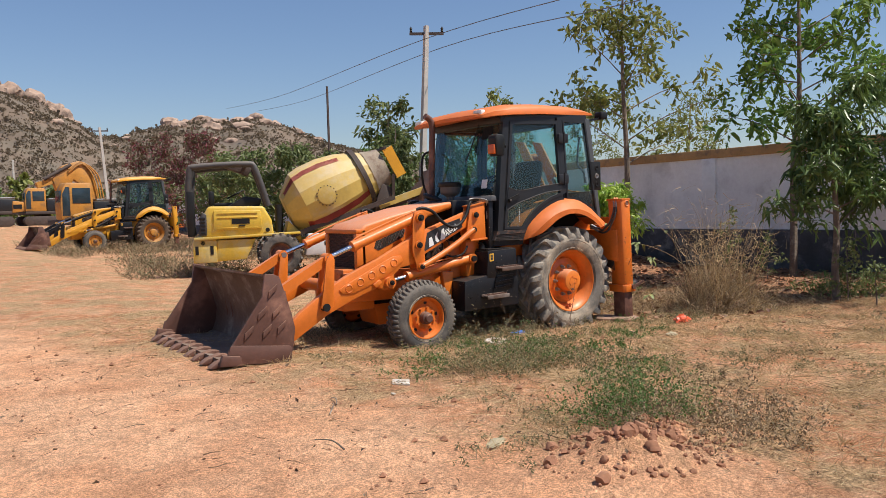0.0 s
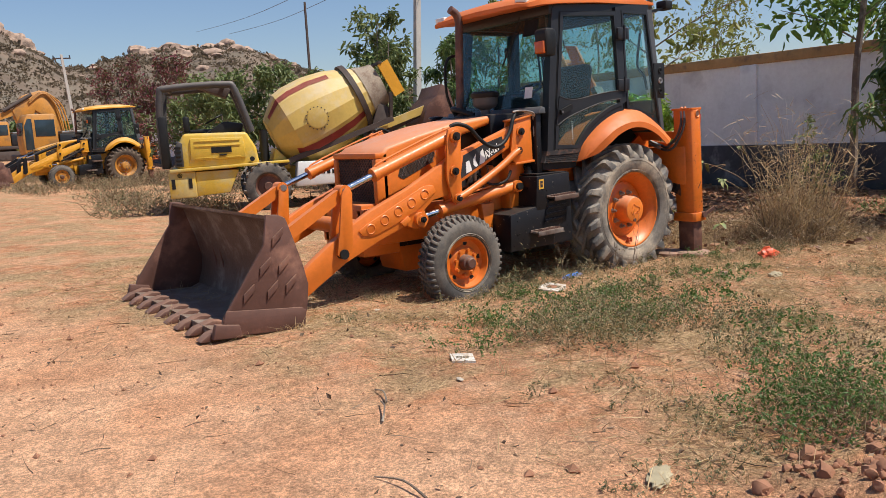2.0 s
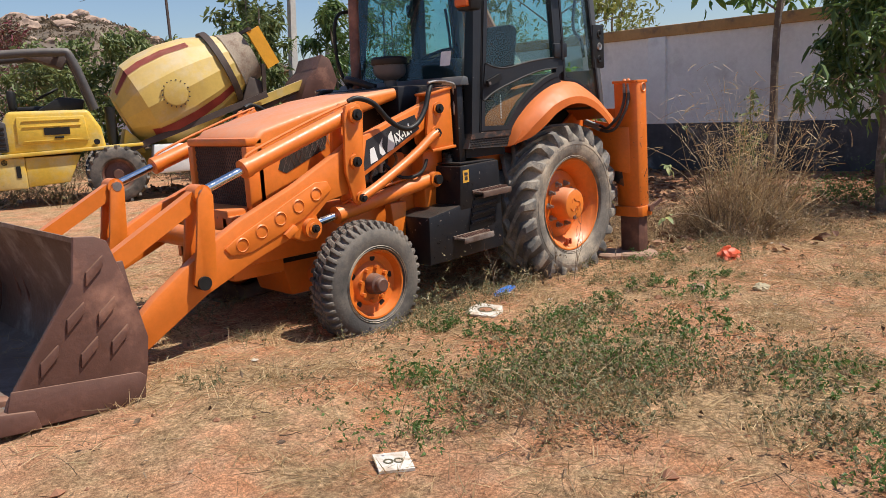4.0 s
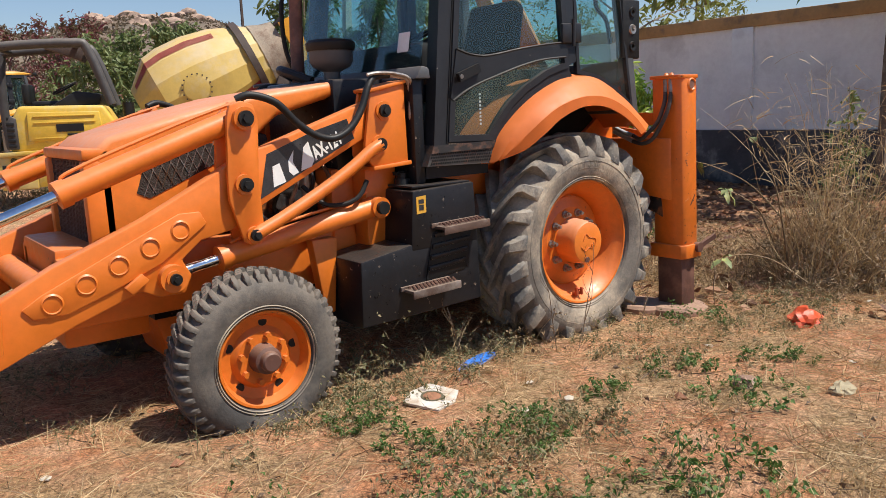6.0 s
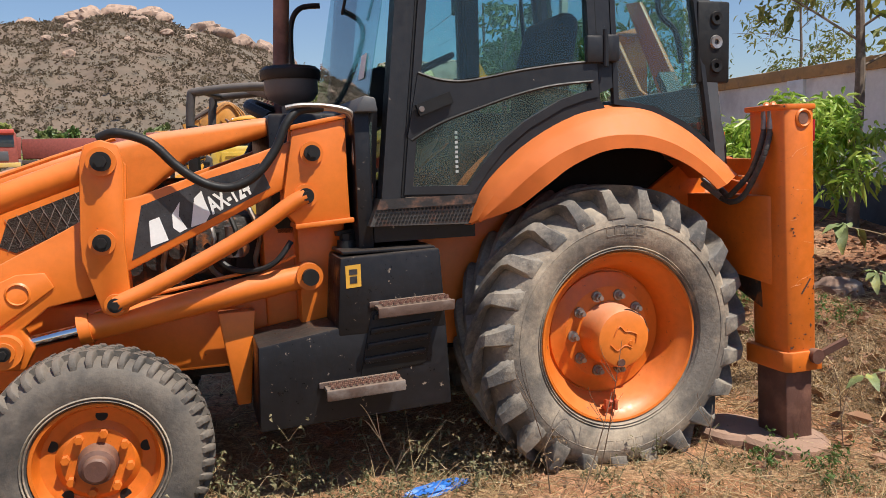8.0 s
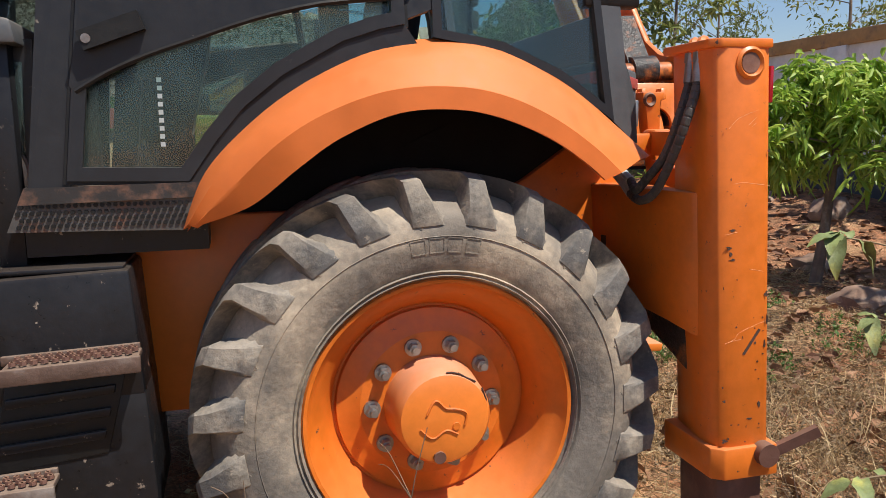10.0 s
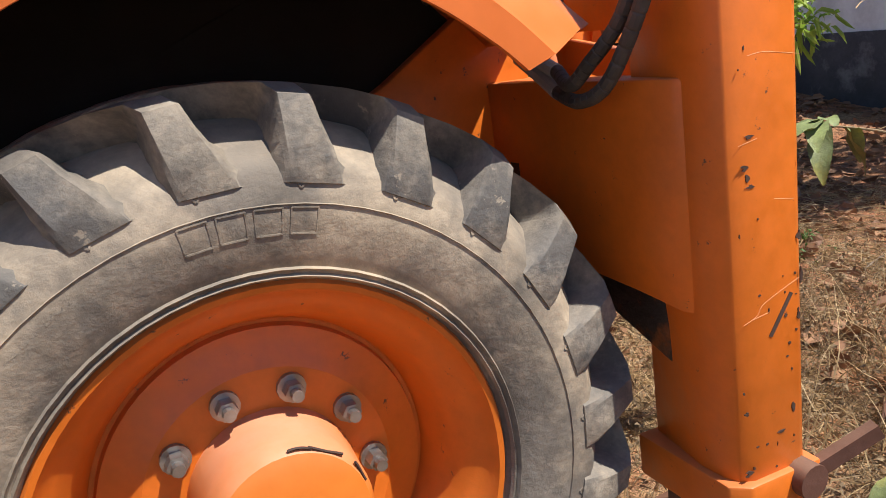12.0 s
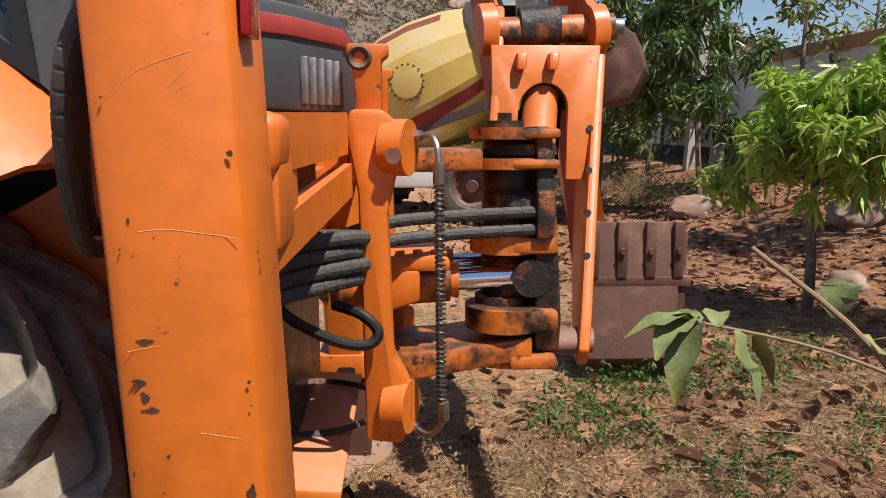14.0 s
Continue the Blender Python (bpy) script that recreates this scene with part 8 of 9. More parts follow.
for x, y in scatter(1150, -5.6, 4.0, -6.6, 1.2, lambda x, y: grassy(x, y) * (0.1 if (-2.6 < x < 0.8 and -0.9 < y < 1) else 1)):
    r, hh = R_.uniform(0.02, 0.07), R_.uniform(0.05, 0.15)
    for k in range(R_.randint(9, 22)):
        px, py = x + R_.gauss(0, r), y + R_.gauss(0, r)
        straw.blade(Vector((px, py, gz(px, py) - 0.005)), rand_dir(0.75), hh * R_.uniform(0.5, 1.2), R_.uniform(0.003, 0.006), R_.uniform(-0.2, 0.5))
straw.make("dry_grass", M_straw, None, "dry straw and flattened dead grass on red earth", "grass", "stuff")

dead = Leaves()
mat_straw = Leaves()
CL = [(-2.75, -2.8, 0.45, 0.22, 240), (-2.35, -2.55, 0.4, 0.20, 200), (-2.0, -3.0, 0.4, 0.16, 200), (-3.1, -4.9, 0.5, 0.22, 260), (-2.5, -5.0, 0.5, 0.22, 260), (1.9, 0.3, 0.8, 0.16, 1500), (2.6, -0.2, 0.7, 0.18, 1200), (1.7, 1.0, 0.5, 0.15, 700), (1.2, 0.0, 0.5, 0.12, 500), (2.2, -1.0, 0.7, 0.3, 900), (3.0, -1.6, 0.8, 0.3, 900), (1.6, -0.5, 0.5, 0.12, 900), (2.6, 0.8, 0.8, 0.12, 1400), (3.3, 0.2, 0.8, 0.15, 1200), (1.3, 0.9, 0.5, 0.1, 600)]
for cx, cy, cr, ch, cn in CL:
    for k in range(cn):
        a, q = R_.uniform(0, 6.28), R_.random() ** 0.6
        x, y = cx + cr * q * math.cos(a), cy + cr * q * math.sin(a)
        p = Vector((x, y, gz(x, y)))
        dead.blade(p, rand_dir(0.9), ch * R_.uniform(0.4, 1.15) * (1.1 - 0.6 * q), R_.uniform(0.002, 0.005), R_.uniform(-0.2, 0.4))
        if R_.random() < 0.5:
            dead.leaf(p + Vector((R_.uniform(-0.05, 0.05), R_.uniform(-0.05, 0.05), ch * R_.uniform(0.1, 0.7))), rand_dir(), R_.uniform(0.015, 0.03), 0.6)
for x, y in scatter(9000, -5.5, 4.5, -6.5, 2.5, grassy):
    p = Vector((x, y, gz(x, y)))
    for _ in range(2):
        dead.blade(p, rand_dir(0.8), R_.uniform(0.03, 0.09), 0.003, 0.3)
for x, y in scatter(7000, 0.9, 4.2, -1.7, 1.9, lambda x, y: 0.35 + 0.65 * smooth01(-0.2, 0.3, noise.noise((x * 1.4, y * 1.4, 51)))):
    a = R_.uniform(0, 6.28)
    (dead if R_.random() < 0.55 else mat_straw).blade(Vector((x, y, gz(x, y) + R_.uniform(0.004, 0.05))), Vector((math.cos(a), math.sin(a), R_.uniform(-0.1, 0.5))), R_.uniform(0.05, 0.17), R_.uniform(0.0025, 0.005), R_.uniform(-0.3, 0.3))
mat_straw.make("straw_mat", M_straw, None, "bleached dead grass matted on the earth", "grass", "stuff")
dead.make("dead_weeds", M_deadweed, None, "brittle brown dead weeds", "weeds", "stuff")


def weed(L, x, y, r, h, n, size):
    for k in range(n):
        a, q = R_.uniform(0, 6.28), R_.random() ** 0.6
        px, py = x + r * q * math.cos(a), y + r * q * math.sin(a)
        p = Vector((px, py, gz(px, py)))
        hh = h * R_.uniform(0.4, 1.1) * (1.1 - 0.5 * q)
        d = rand_dir(1.3)
        L.blade(p, d, hh, 0.004, 0.15)
        for j in range(5):
            L.leaf(p + d * hh * R_.uniform(0.2, 1.0), rand_dir(0.3), size * R_.uniform(0.6, 1.3), 0.5)


green = Leaves()
for x, y, r, h, n in ((-2.85, -1.95, 0.14, 0.30, 34), (-1.7, -3.6, 0.35, 0.12, 70), (-1.35, -2.75, 0.3, 0.16, 60), (-0.5, -2.4, 0.25, 0.12, 40),
                      (2.0, 1.35, 0.3, 0.28, 110), (2.3, 1.9, 0.35, 0.2, 100), (2.9, 2.0, 0.4, 0.2, 110), (3.4, 2.4, 0.4, 0.2, 90), (2.5, 0.9, 0.3, 0.14, 60), (3.2, 0.9, 0.3, 0.16, 60), (5.4, -1.2, 0.5, 0.4, 120), (4.8, -2.0, 0.6, 0.7, 200), (6.3, 10.4, 0.6, 0.9, 160), (5.2, 10.6, 0.8, 0.7, 200)):
    weed(green, x, y, r, h, n, 0.035)
green.make("green_weeds", M_weed2, None, "clumps of small green weeds", "weeds", "stuff")
grey = Leaves()
for x, y in scatter(430, -4.5, 3.0, -5.5, -0.8, lambda x, y: grassy(x, y) * smooth01(-0.1, 0.3, noise.noise((x * 0.9, y * 0.9, 21)))):
    weed(grey, x, y, R_.uniform(0.05, 0.14), R_.uniform(0.04, 0.11), 7, 0.018)
for k in range(46):
    x = R_.uniform(-2.7, 0.6)
    weed(grey, x, R_.uniform(-1.25, -0.55), R_.uniform(0.05, 0.12), R_.uniform(0.08, 0.26), 7, 0.022)
for k in range(20):
    weed(grey, R_.uniform(-3.4, -2.3), R_.uniform(-0.7, 0.6), 0.12, 0.22, 8, 0.022)
grey.make("grey_weeds", M_weed, None, "low grey-green weeds scattered over the earth", "weeds", "stuff")

# yard weeds between the far machines
far, farleaf = Leaves(), Leaves()
for k in range(1500):
    x, y = R_.uniform(-6, 6), R_.uniform(9, 34)
    if noise.noise((x * 0.5, y * 0.3, 2)) < -0.05 or x < -3.5 + 0.02 * y:
        continue
    p = Vector((x, y, gz(x, y)))
    for j in range(14):
        o = p + Vector((R_.uniform(-0.3, 0.3), R_.uniform(-0.3, 0.3), 0))
        d = rand_dir(1.1)
        hh = R_.uniform(0.15, 0.6)
        far.blade(o, d, hh, 0.014, 0.25)
        farleaf.leaf(o + d * hh * R_.uniform(0.2, 0.9), rand_dir(0.3), R_.uniform(0.04, 0.09), 0.5)
farleaf.make("yard_weeds", M_weed, None, "dusty olive weeds between the parked machines", "weeds", "stuff")
far.make("tall_dry_grass", M_deadweed, None, "tall dry grass between the parked machines", "grass", "stuff")

def arc(L, p, d, length, w, sag, n=5, stray=0.10, out=0.25):
    """A long stem that bends over under its own weight."""
    d = d.normalized()
    q = p.copy()
    s = d.cross(rand_dir()).normalized() * w / 2
    k = len(L.v)
    for i in range(n + 1):
        t = i / n
        L.v += [q - s * (1 - 0.75 * t), q + s * (1 - 0.75 * t)]
        d = (d + Vector((d.x * out, d.y * out, -sag * (0.3 + t))) + rand_dir() * stray).normalized()
        q = q + d * length / n
    L.f += [(k + 2 * i, k + 2 * i + 1, k + 2 * i + 3, k + 2 * i + 2) for i in range(n)]
    return q


def twig_bush(stems, leaves, x, y, r, h, n, lsize):
    """Thin branching stems with small scattered leaves."""
    for k in range(n):
        a, q = R_.uniform(0, 6.28), R_.random() ** 0.6
        px, py = x + r * q * math.cos(a), y + r * q * math.sin(a)
        p = Vector((px, py, gz(px, py)))
        d = (rand_dir(1.5) + Vector((math.cos(a), math.sin(a), 0)) * 0.35 * q).normalized()
        hh = h * R_.uniform(0.5, 1.1) * (1.1 - 0.45 * q)
        e = arc(stems, p, d, hh, 0.004, 0.10, 4)
        for j in range(6):
            b = p.lerp(e, R_.uniform(0.25, 1.0))
            dd = rand_dir(0.5)
            ee = arc(stems, b, dd, hh * R_.uniform(0.15, 0.35), 0.0025, 0.1, 2)
            for _ in range(4):
                leaves.leaf(b.lerp(ee, R_.uniform(0.2, 1.0)), rand_dir(0.2), lsize * R_.uniform(0.6, 1.3), 0.5)


for x, y, r, h, n, tone in ((-2.74, -2.88, 0.36, 0.42, 95, "olive"), (-2.34, -2.78, 0.32, 0.38, 75, "green"), (-2.72, -2.40, 0.26, 0.32, 29, "green"), (-3.36, -2.46, 0.10, 0.36, 15, "green"), (-1.92, -3.30, 0.36, 0.28, 42, "olive"),
                            (-3.09, -4.72, 0.30, 0.42, 105, "green"), (-2.78, -4.42, 0.26, 0.34, 29, "green"), (-3.0, -5.35, 0.42, 0.30, 46, "brown"), (-2.52, -5.22, 0.40, 0.28, 42, "brown"), (-2.0, -4.45, 0.40, 0.20, 29, "brown"), (-2.40, -3.92, 0.28, 0.20, 30, "olive"),
                            (-1.88, -1.28, 0.16, 0.12, 18, "green"), (-1.52, -1.88, 0.26, 0.14, 30, "green"), (-1.30, -2.10, 0.18, 0.22, 20, "olive"), (-1.88, -1.68, 0.16, 0.10, 15, "green"), (-0.25, -1.86, 0.18, 0.10, 15, "green"), (0.2, -2.2, 0.2, 0.10, 15, "green"), (-0.82, -1.82, 0.14, 0.08, 14, "green"),
                            (-1.9, -2.1, 0.3, 0.20, 27, "olive"), (1.9, -1.75, 0.35, 0.35, 36, "brown"), (2.6, -1.9, 0.5, 0.4, 33, "brown"), (-1.55, -0.72, 0.25, 0.34, 20, "olive"), (-0.95, -0.80, 0.25, 0.36, 21, "olive"), (-0.45, -0.85, 0.22, 0.30, 18, "brown"), (-1.85, -1.02, 0.22, 0.26, 15, "olive"), (0.75, -1.35, 0.2, 0.16, 15, "green"), (1.35, -1.55, 0.3, 0.22, 24, "olive")):
    bush = empty("weed_bush", {"olive": "low twiggy bush of olive green weeds", "green": "low clump of fresh green weeds on red earth", "brown": "low twiggy bush of dry brown weeds"}[tone], "weeds", loc=(x, y, gz(x, y)))
    bpy.context.view_layer.update()
    st_, lv_ = Leaves(), Leaves()
    twig_bush(st_, lv_, x, y, r, h, int(n * 1.35), 0.024)
    st_.make("twiggery", M_deadweed if tone == "green" else M_straw, bush, kind="stuff")
    lv_.make("foliage", {"olive": M_weed, "green": M_weed2, "brown": M_deadweed}[tone], bush, kind="stuff")

# the tall dry clump by the stabiliser: bent straw stems
clump = empty("dry_grass_clump", "tall tangled clump of dry straw-coloured grass", "grass clump", loc=(2.42, -1.42, gz(2.42, -1.42)))
bpy.context.view_layer.update()
pale, brown, tops = Leaves(), Leaves(), Leaves()
for k in range(2700):
    a, q = R_.uniform(0, 6.28), R_.random() ** 0.65
    cx, cy = ((2.3, -1.3), (2.5, -1.45), (2.4, -1.7), (2.65, -1.3), (2.12, -1.5))[k % 5]
    x, y = cx + 0.34 * q * math.cos(a), cy + 0.28 * q * math.sin(a)
    p = Vector((x, y, gz(x, y)))
    tall = q < 0.5 and R_.random() < 0.16
    ln = R_.uniform(0.9, 1.75) if tall else R_.uniform(0.2, 0.85)
    marks = [(len(o.v), len(o.f)) for o in (pale, brown, tops)]
    e = arc(pale if k % 7 < 5 else brown, p, rand_dir(3.2 if tall else 1.7), ln, R_.uniform(0.005, 0.012), R_.uniform(0.0, 0.12), 6, R_.uniform(0.10, 0.22) if tall else R_.uniform(0.2, 0.5), 0.02)
    if tall:
        for j in range(5):
            arc(tops, p.lerp(e, R_.uniform(0.35, 0.95)), rand_dir(0.3), R_.uniform(0.10, 0.26), R_.uniform(0.004, 0.009), R_.uniform(0.1, 0.4), 4)
    elif R_.random() < 0.6:
        for j in range(4):
            brown.leaf(p.lerp(e, R_.uniform(0.3, 1.0)), rand_dir(), R_.uniform(0.02, 0.05), 0.4, 0.3)
    # the clump stands clear of the machine's tail
    if any(v.x < 1.78 for o, (a0, _) in zip((pale, brown, tops), marks) for v in o.v[a0:]):
        for o, (a0, f0) in zip((pale, brown, tops), marks):
            del o.v[a0:], o.f[f0:]
pale.make("pale_straw", M_straw, clump)
brown.make("brown_straw", M_deadweed, clump)
tops.make("curled_straw", M_straw, clump, kind="stuff")


# branches with large dusty leaves hanging beside the stabiliser
def big_leaf(p, d, size, side):
    """One broad leaf, bowed along its midrib."""
    vs, fs = [], []
    d = d.normalized()
    s = d.cross(Vector((0, 0, 1))).normalized()
    n = s.cross(d)
    n_ = 6
    for i in range(n_ + 1):
        t = i / n_
        c = p + d * size * t + Vector((0, 0, -size * 0.55 * t * t)) + s * side * size * 0.10 * math.sin(t * 3) + n * size * 0.03 * math.sin(t * 9 + side)
        w = size * 0.28 * math.sin(math.pi * min(0.98, t * 0.9 + 0.08)) ** 0.8
        vs += [c - s * w + n * w * (0.35 + 0.25 * math.sin(t * 11)), c, c + s * w + n * w * (0.35 + 0.25 * math.cos(t * 10))]
    for i in range(n_):
        k = i * 3
        fs += [(k, k + 1, k + 4, k + 3), (k + 1, k + 2, k + 5, k + 4)]
    return vs, fs


for nm, pts, lv in (("branch", [(2.75, -0.95, 0.25), (2.4, -0.74, 0.70), (2.02, -0.62, 0.90), (1.68, -0.59, 0.985)],
                     [((1.68, -0.59, 0.985), (-1, 0.1, 0.25), 0.17), ((1.69, -0.59, 0.985), (-0.8, -0.55, 0.05), 0.15), ((1.70, -0.59, 0.985), (-0.5, 0.7, 0.3), 0.13), ((1.70, -0.59, 0.98), (-0.35, -0.3, -0.5), 0.15), ((1.73, -0.6, 0.975), (0.3, 0.5, 0.5), 0.12), ((1.76, -0.6, 0.965), (0.35, -0.35, -0.65), 0.13), ((1.80, -0.61, 0.96), (0.5, 0.2, -0.6), 0.11)]),
                    ("branch", [(2.35, -1.02, 0.12), (1.95, -1.06, 0.56), (1.60, -1.10, 0.735), (1.36, -1.11, 0.81)],
                     [((1.36, -1.11, 0.81), (-1, -0.2, 0.15), 0.10), ((1.36, -1.11, 0.81), (-0.5, -0.7, -0.6), 0.11), ((1.37, -1.11, 0.81), (-0.4, 0.7, 0.35), 0.11), ((1.40, -1.11, 0.80), (0.2, -0.5, -0.8), 0.115), ((1.46, -1.1, 0.785), (0.4, 0.6, 0.6), 0.11)]),
                    ("branch", [(2.05, -1.25, 0.1), (1.86, -1.24, 0.72), (1.70, -1.2, 1.06), (1.54, -1.135, 1.215)],
                     [((1.64, -1.16, 1.13), (0.3, 0.1, 0.85), 0.13), ((1.66, -1.17, 1.11), (0.6, -0.3, -0.2), 0.08)]),
                    ("branch", [(1.75, -1.55, 0.12), (1.62, -1.35, 0.28), (1.45, -1.2, 0.33), (1.30, -1.12, 0.30)],
                     [((1.30, -1.12, 0.30), (-1, 0.1, 0.0), 0.13), ((1.33, -1.13, 0.305), (-0.4, -0.8, 0.1), 0.14), ((1.38, -1.16, 0.32), (0.3, 0.7, 0.2), 0.12)])):
    br = part("leafy_branch", tube(pts, 0.0065, 7, 6, 0.003), M_deadweed)
    tagged(br, "dry bent branch with large dusty yellow-green leaves", "branch", "leafy branches")
    for k, (p, d, sz) in enumerate(lv):
        vs, fs = big_leaf(Vector(p), Vector(d), sz * 0.78, 1 if k % 2 else -1)
        mesh_part("leaf", vs, fs, M_bigleaf, br, "", True, 60)

# bare dry stems leaning before the rear wheel
for k, (x, y, h, dx) in enumerate(((-0.42, -1.12, 0.55, -0.10), (-0.30, -1.18, 0.42, 0.16), (-0.18, -1.10, 0.62, 0.14), (0.28, -1.2, 0.30, 0.08), (-1.05, -0.98, 0.40, -0.08), (1.05, -1.25, 0.42, -0.06))):
    z = gz(x, y)
    stem = [(x, y, z - 0.01), (x + dx * 0.35 + 0.02, y + 0.02, z + h * 0.35), (x + dx * 0.7 - 0.015, y - 0.02, z + h * 0.72), (x + dx, y + 0.02, z + h)]
    tw = part("dried_weed", join(tube(stem, 0.003, 5, 4, 0.0012), *[tube([stem[1 + j % 2], Vector(stem[1 + j % 2]) + Vector((0.05 * (-1) ** j, 0.02, 0.06 + 0.02 * j)), Vector(stem[1 + j % 2]) + Vector((0.09 * (-1) ** j, 0.03 * (-1) ** j, 0.09 + 0.03 * j))], 0.0016, 4, 3, 0.0008) for j in range(4)]), M_stick)
    tagged(tw, "thin bare dry stem beside the rear wheel", "dried weed", "dried weeds")

# fallen leaves and twigs under the trees
lit = Leaves()
for x, y in scatter(5200, 1.2, 7.4, -2.5, 10.5, lambda x, y: 0.25 + 0.75 * smooth01(2.0, 4.5, x + 0.4 * y)):
    p = Vector((x, y, gz(x, y) + R_.uniform(0.004, 0.03)))
    a = R_.uniform(0, 6.28)
    lit.leaf(p, Vector((math.cos(a), math.sin(a), R_.uniform(-0.1, 0.45))), R_.uniform(0.05, 0.15), 0.5, 0.15)
for x, y in scatter(420, 0.9, 4.2, -1.6, 2.6, lambda x, y: 0.6):
    a = R_.uniform(0, 6.28)
    lit.leaf(Vector((x, y, gz(x, y) + R_.uniform(0.01, 0.05))), Vector((math.cos(a), math.sin(a), R_.uniform(-0.1, 0.4))), R_.uniform(0.06, 0.14), 0.62, 0.12)
lit.make("leaf_litter", M_litter, None, "fallen dry brown leaves under the trees", "leaf litter", "stuff")

sticks = Leaves()
for x, y in scatter(2600, -6.8, 3.5, -7.0, 1.5, lambda x, y: 0.25 + 0.75 * grassy(x, y)):
    a = R_.uniform(0, 6.28)
    arc(sticks, Vector((x, y, gz(x, y) + 0.006)), Vector((math.cos(a), math.sin(a), R_.uniform(0.0, 0.25))), R_.uniform(0.05, 0.24), R_.uniform(0.003, 0.007), 0.04, 3, 0.2, 0.0)
    if R_.random() < 0.6:
        sticks.leaf(Vector((x + R_.uniform(-0.1, 0.1), y + R_.uniform(-0.1, 0.1), gz(x, y) + 0.012)), rand_dir(0.1), R_.uniform(0.02, 0.05), 0.5, 0.1)
sticks.make("dry_sticks", M_stick, None, "small dry sticks and leaf crumbs on the earth", "twigs", "stuff")

# clods and pebbles
peb_v, peb_f = [], []
for x, y in scatter(1500, -7, 4, -7, 3, lambda x, y: 0.5 + 0.5 * noise.noise((x, y, 31))):
    s = R_.uniform(0.004, 0.016) if R_.random() < 0.93 else R_.uniform(0.02, 0.04)
    k = len(peb_v)
    z = gz(x, y)
    for dx, dy, dz in ((1, 0, 0.2), (-0.2, 0.9, 0.25), (-0.9, -0.1, 0.2), (0.1, -1, 0.3), (0.1, 0.1, 0.9), (0, 0, -0.5)):
        peb_v.append((x + s * dx * R_.uniform(0.7, 1.3), y + s * dy * R_.uniform(0.7, 1.3), z + s * dz))
    for a, b in ((0, 1), (1, 2), (2, 3), (3, 0)):
        peb_f += [(k + a, k + b, k + 4), (k + b, k + a, k + 5)]
M_clod = mat("earth_clod", (0.29, 0.135, 0.075), 0.95, vary=0.2, bump=0.2)
tagged(mesh_part("pebbles", peb_v, peb_f, M_clod), "small clods and pebbles of red earth", "pebbles", kind="stuff")
clods = []
for k in range(280):
    a, q = R_.uniform(0, 6.28), R_.random()
    x, y = -3.6 + 0.7 * q * math.cos(a), -5.25 + 0.45 * q * math.sin(a)
    s = R_.uniform(0.006, 0.022) if k % 9 else R_.uniform(0.02, 0.045)
    b = bmesh.new()
    bmesh.ops.create_icosphere(b, subdivisions=2, radius=s)
    for v in b.verts:
        v.co *= 1 + 0.5 * noise.noise(v.co / s * 1.3 + Vector((k, 0, 0))) + R_.uniform(-0.06, 0.06)
    bmesh.ops.translate(b, verts=b.verts[:], vec=(x, y, gz(x, y) + s * 0.1))
    clods.append(b)
tagged(part("clods", join(*clods), M_clod), "heap of broken red earth clods", "earth", kind="stuff")

# ---- scrub and rocks on the hill ----
hb = Leaves()
for k in range(21000):
    az, s = R_.uniform(55, 112), R_.uniform(0.02, 1.03) ** 0.85
    if noise.noise((az * 0.25, s * 6, 40)) < -0.6:
        continue
    p = hill_point(az, min(s, 1.02))
    r = R_.uniform(0.35, 1.0) * (0.7 + 0.5 * s) * (2.0 if k % 41 == 0 else 1.0)
    for j in range(5):
        o = rand_dir(0.5) * r * R_.uniform(0.2, 0.9)
        hb.leaf(p + Vector((o.x, o.y, abs(o.z) * 0.8)), rand_dir(0.2), r * R_.uniform(0.5, 0.9), 0.7, 0.1)
M_scrub = leaf_mat("dusty_scrub", (0.13, 0.098, 0.060), (0.19, 0.140, 0.092), 0.8, 0.5)
hb.make("hill_scrub", M_scrub, None, "dry brownish scrub covering the hill", "scrub", "stuff")
M_boulder = mat("pinkish_granite", (0.40, 0.275, 0.205), 0.9, vary=0.2, scale=0.5, bump=0.5, bscale=1.5, col2=(0.19, 0.135, 0.105), amount=0.45, wscale=0.4)


def boulder(az, s, rx, rz_, seed, rot=0.0):
    bm = bmesh.new()
    bmesh.ops.create_icosphere(bm, subdivisions=3, radius=1.0)
    for v in bm.verts:
        c = v.co.copy()
        n = noise.noise(c * 1.1 + Vector((seed, 0, 0))) * 0.45 + noise.cell(c * 1.6 + Vector((0, seed, 0))) * 0.12 + noise.noise(c * 3.5 + Vector((0, 0, seed))) * 0.1
        v.co = Vector((c.x * rx, c.y * rx * 0.7, c.z * rz_)) * (1 + n)
    o = part("boulder", bm, M_boulder)
    p = hill_point(az, s)
    o.matrix_world = pose(p.x, p.y, p.z + rz_ * 0.25, R_.uniform(-12, 12), R_.uniform(-8, 8), az - 90 + R_.uniform(-30, 30))
    tagged(o, "pinkish weathered granite boulder on the hillside", "boulder", "hill boulders")


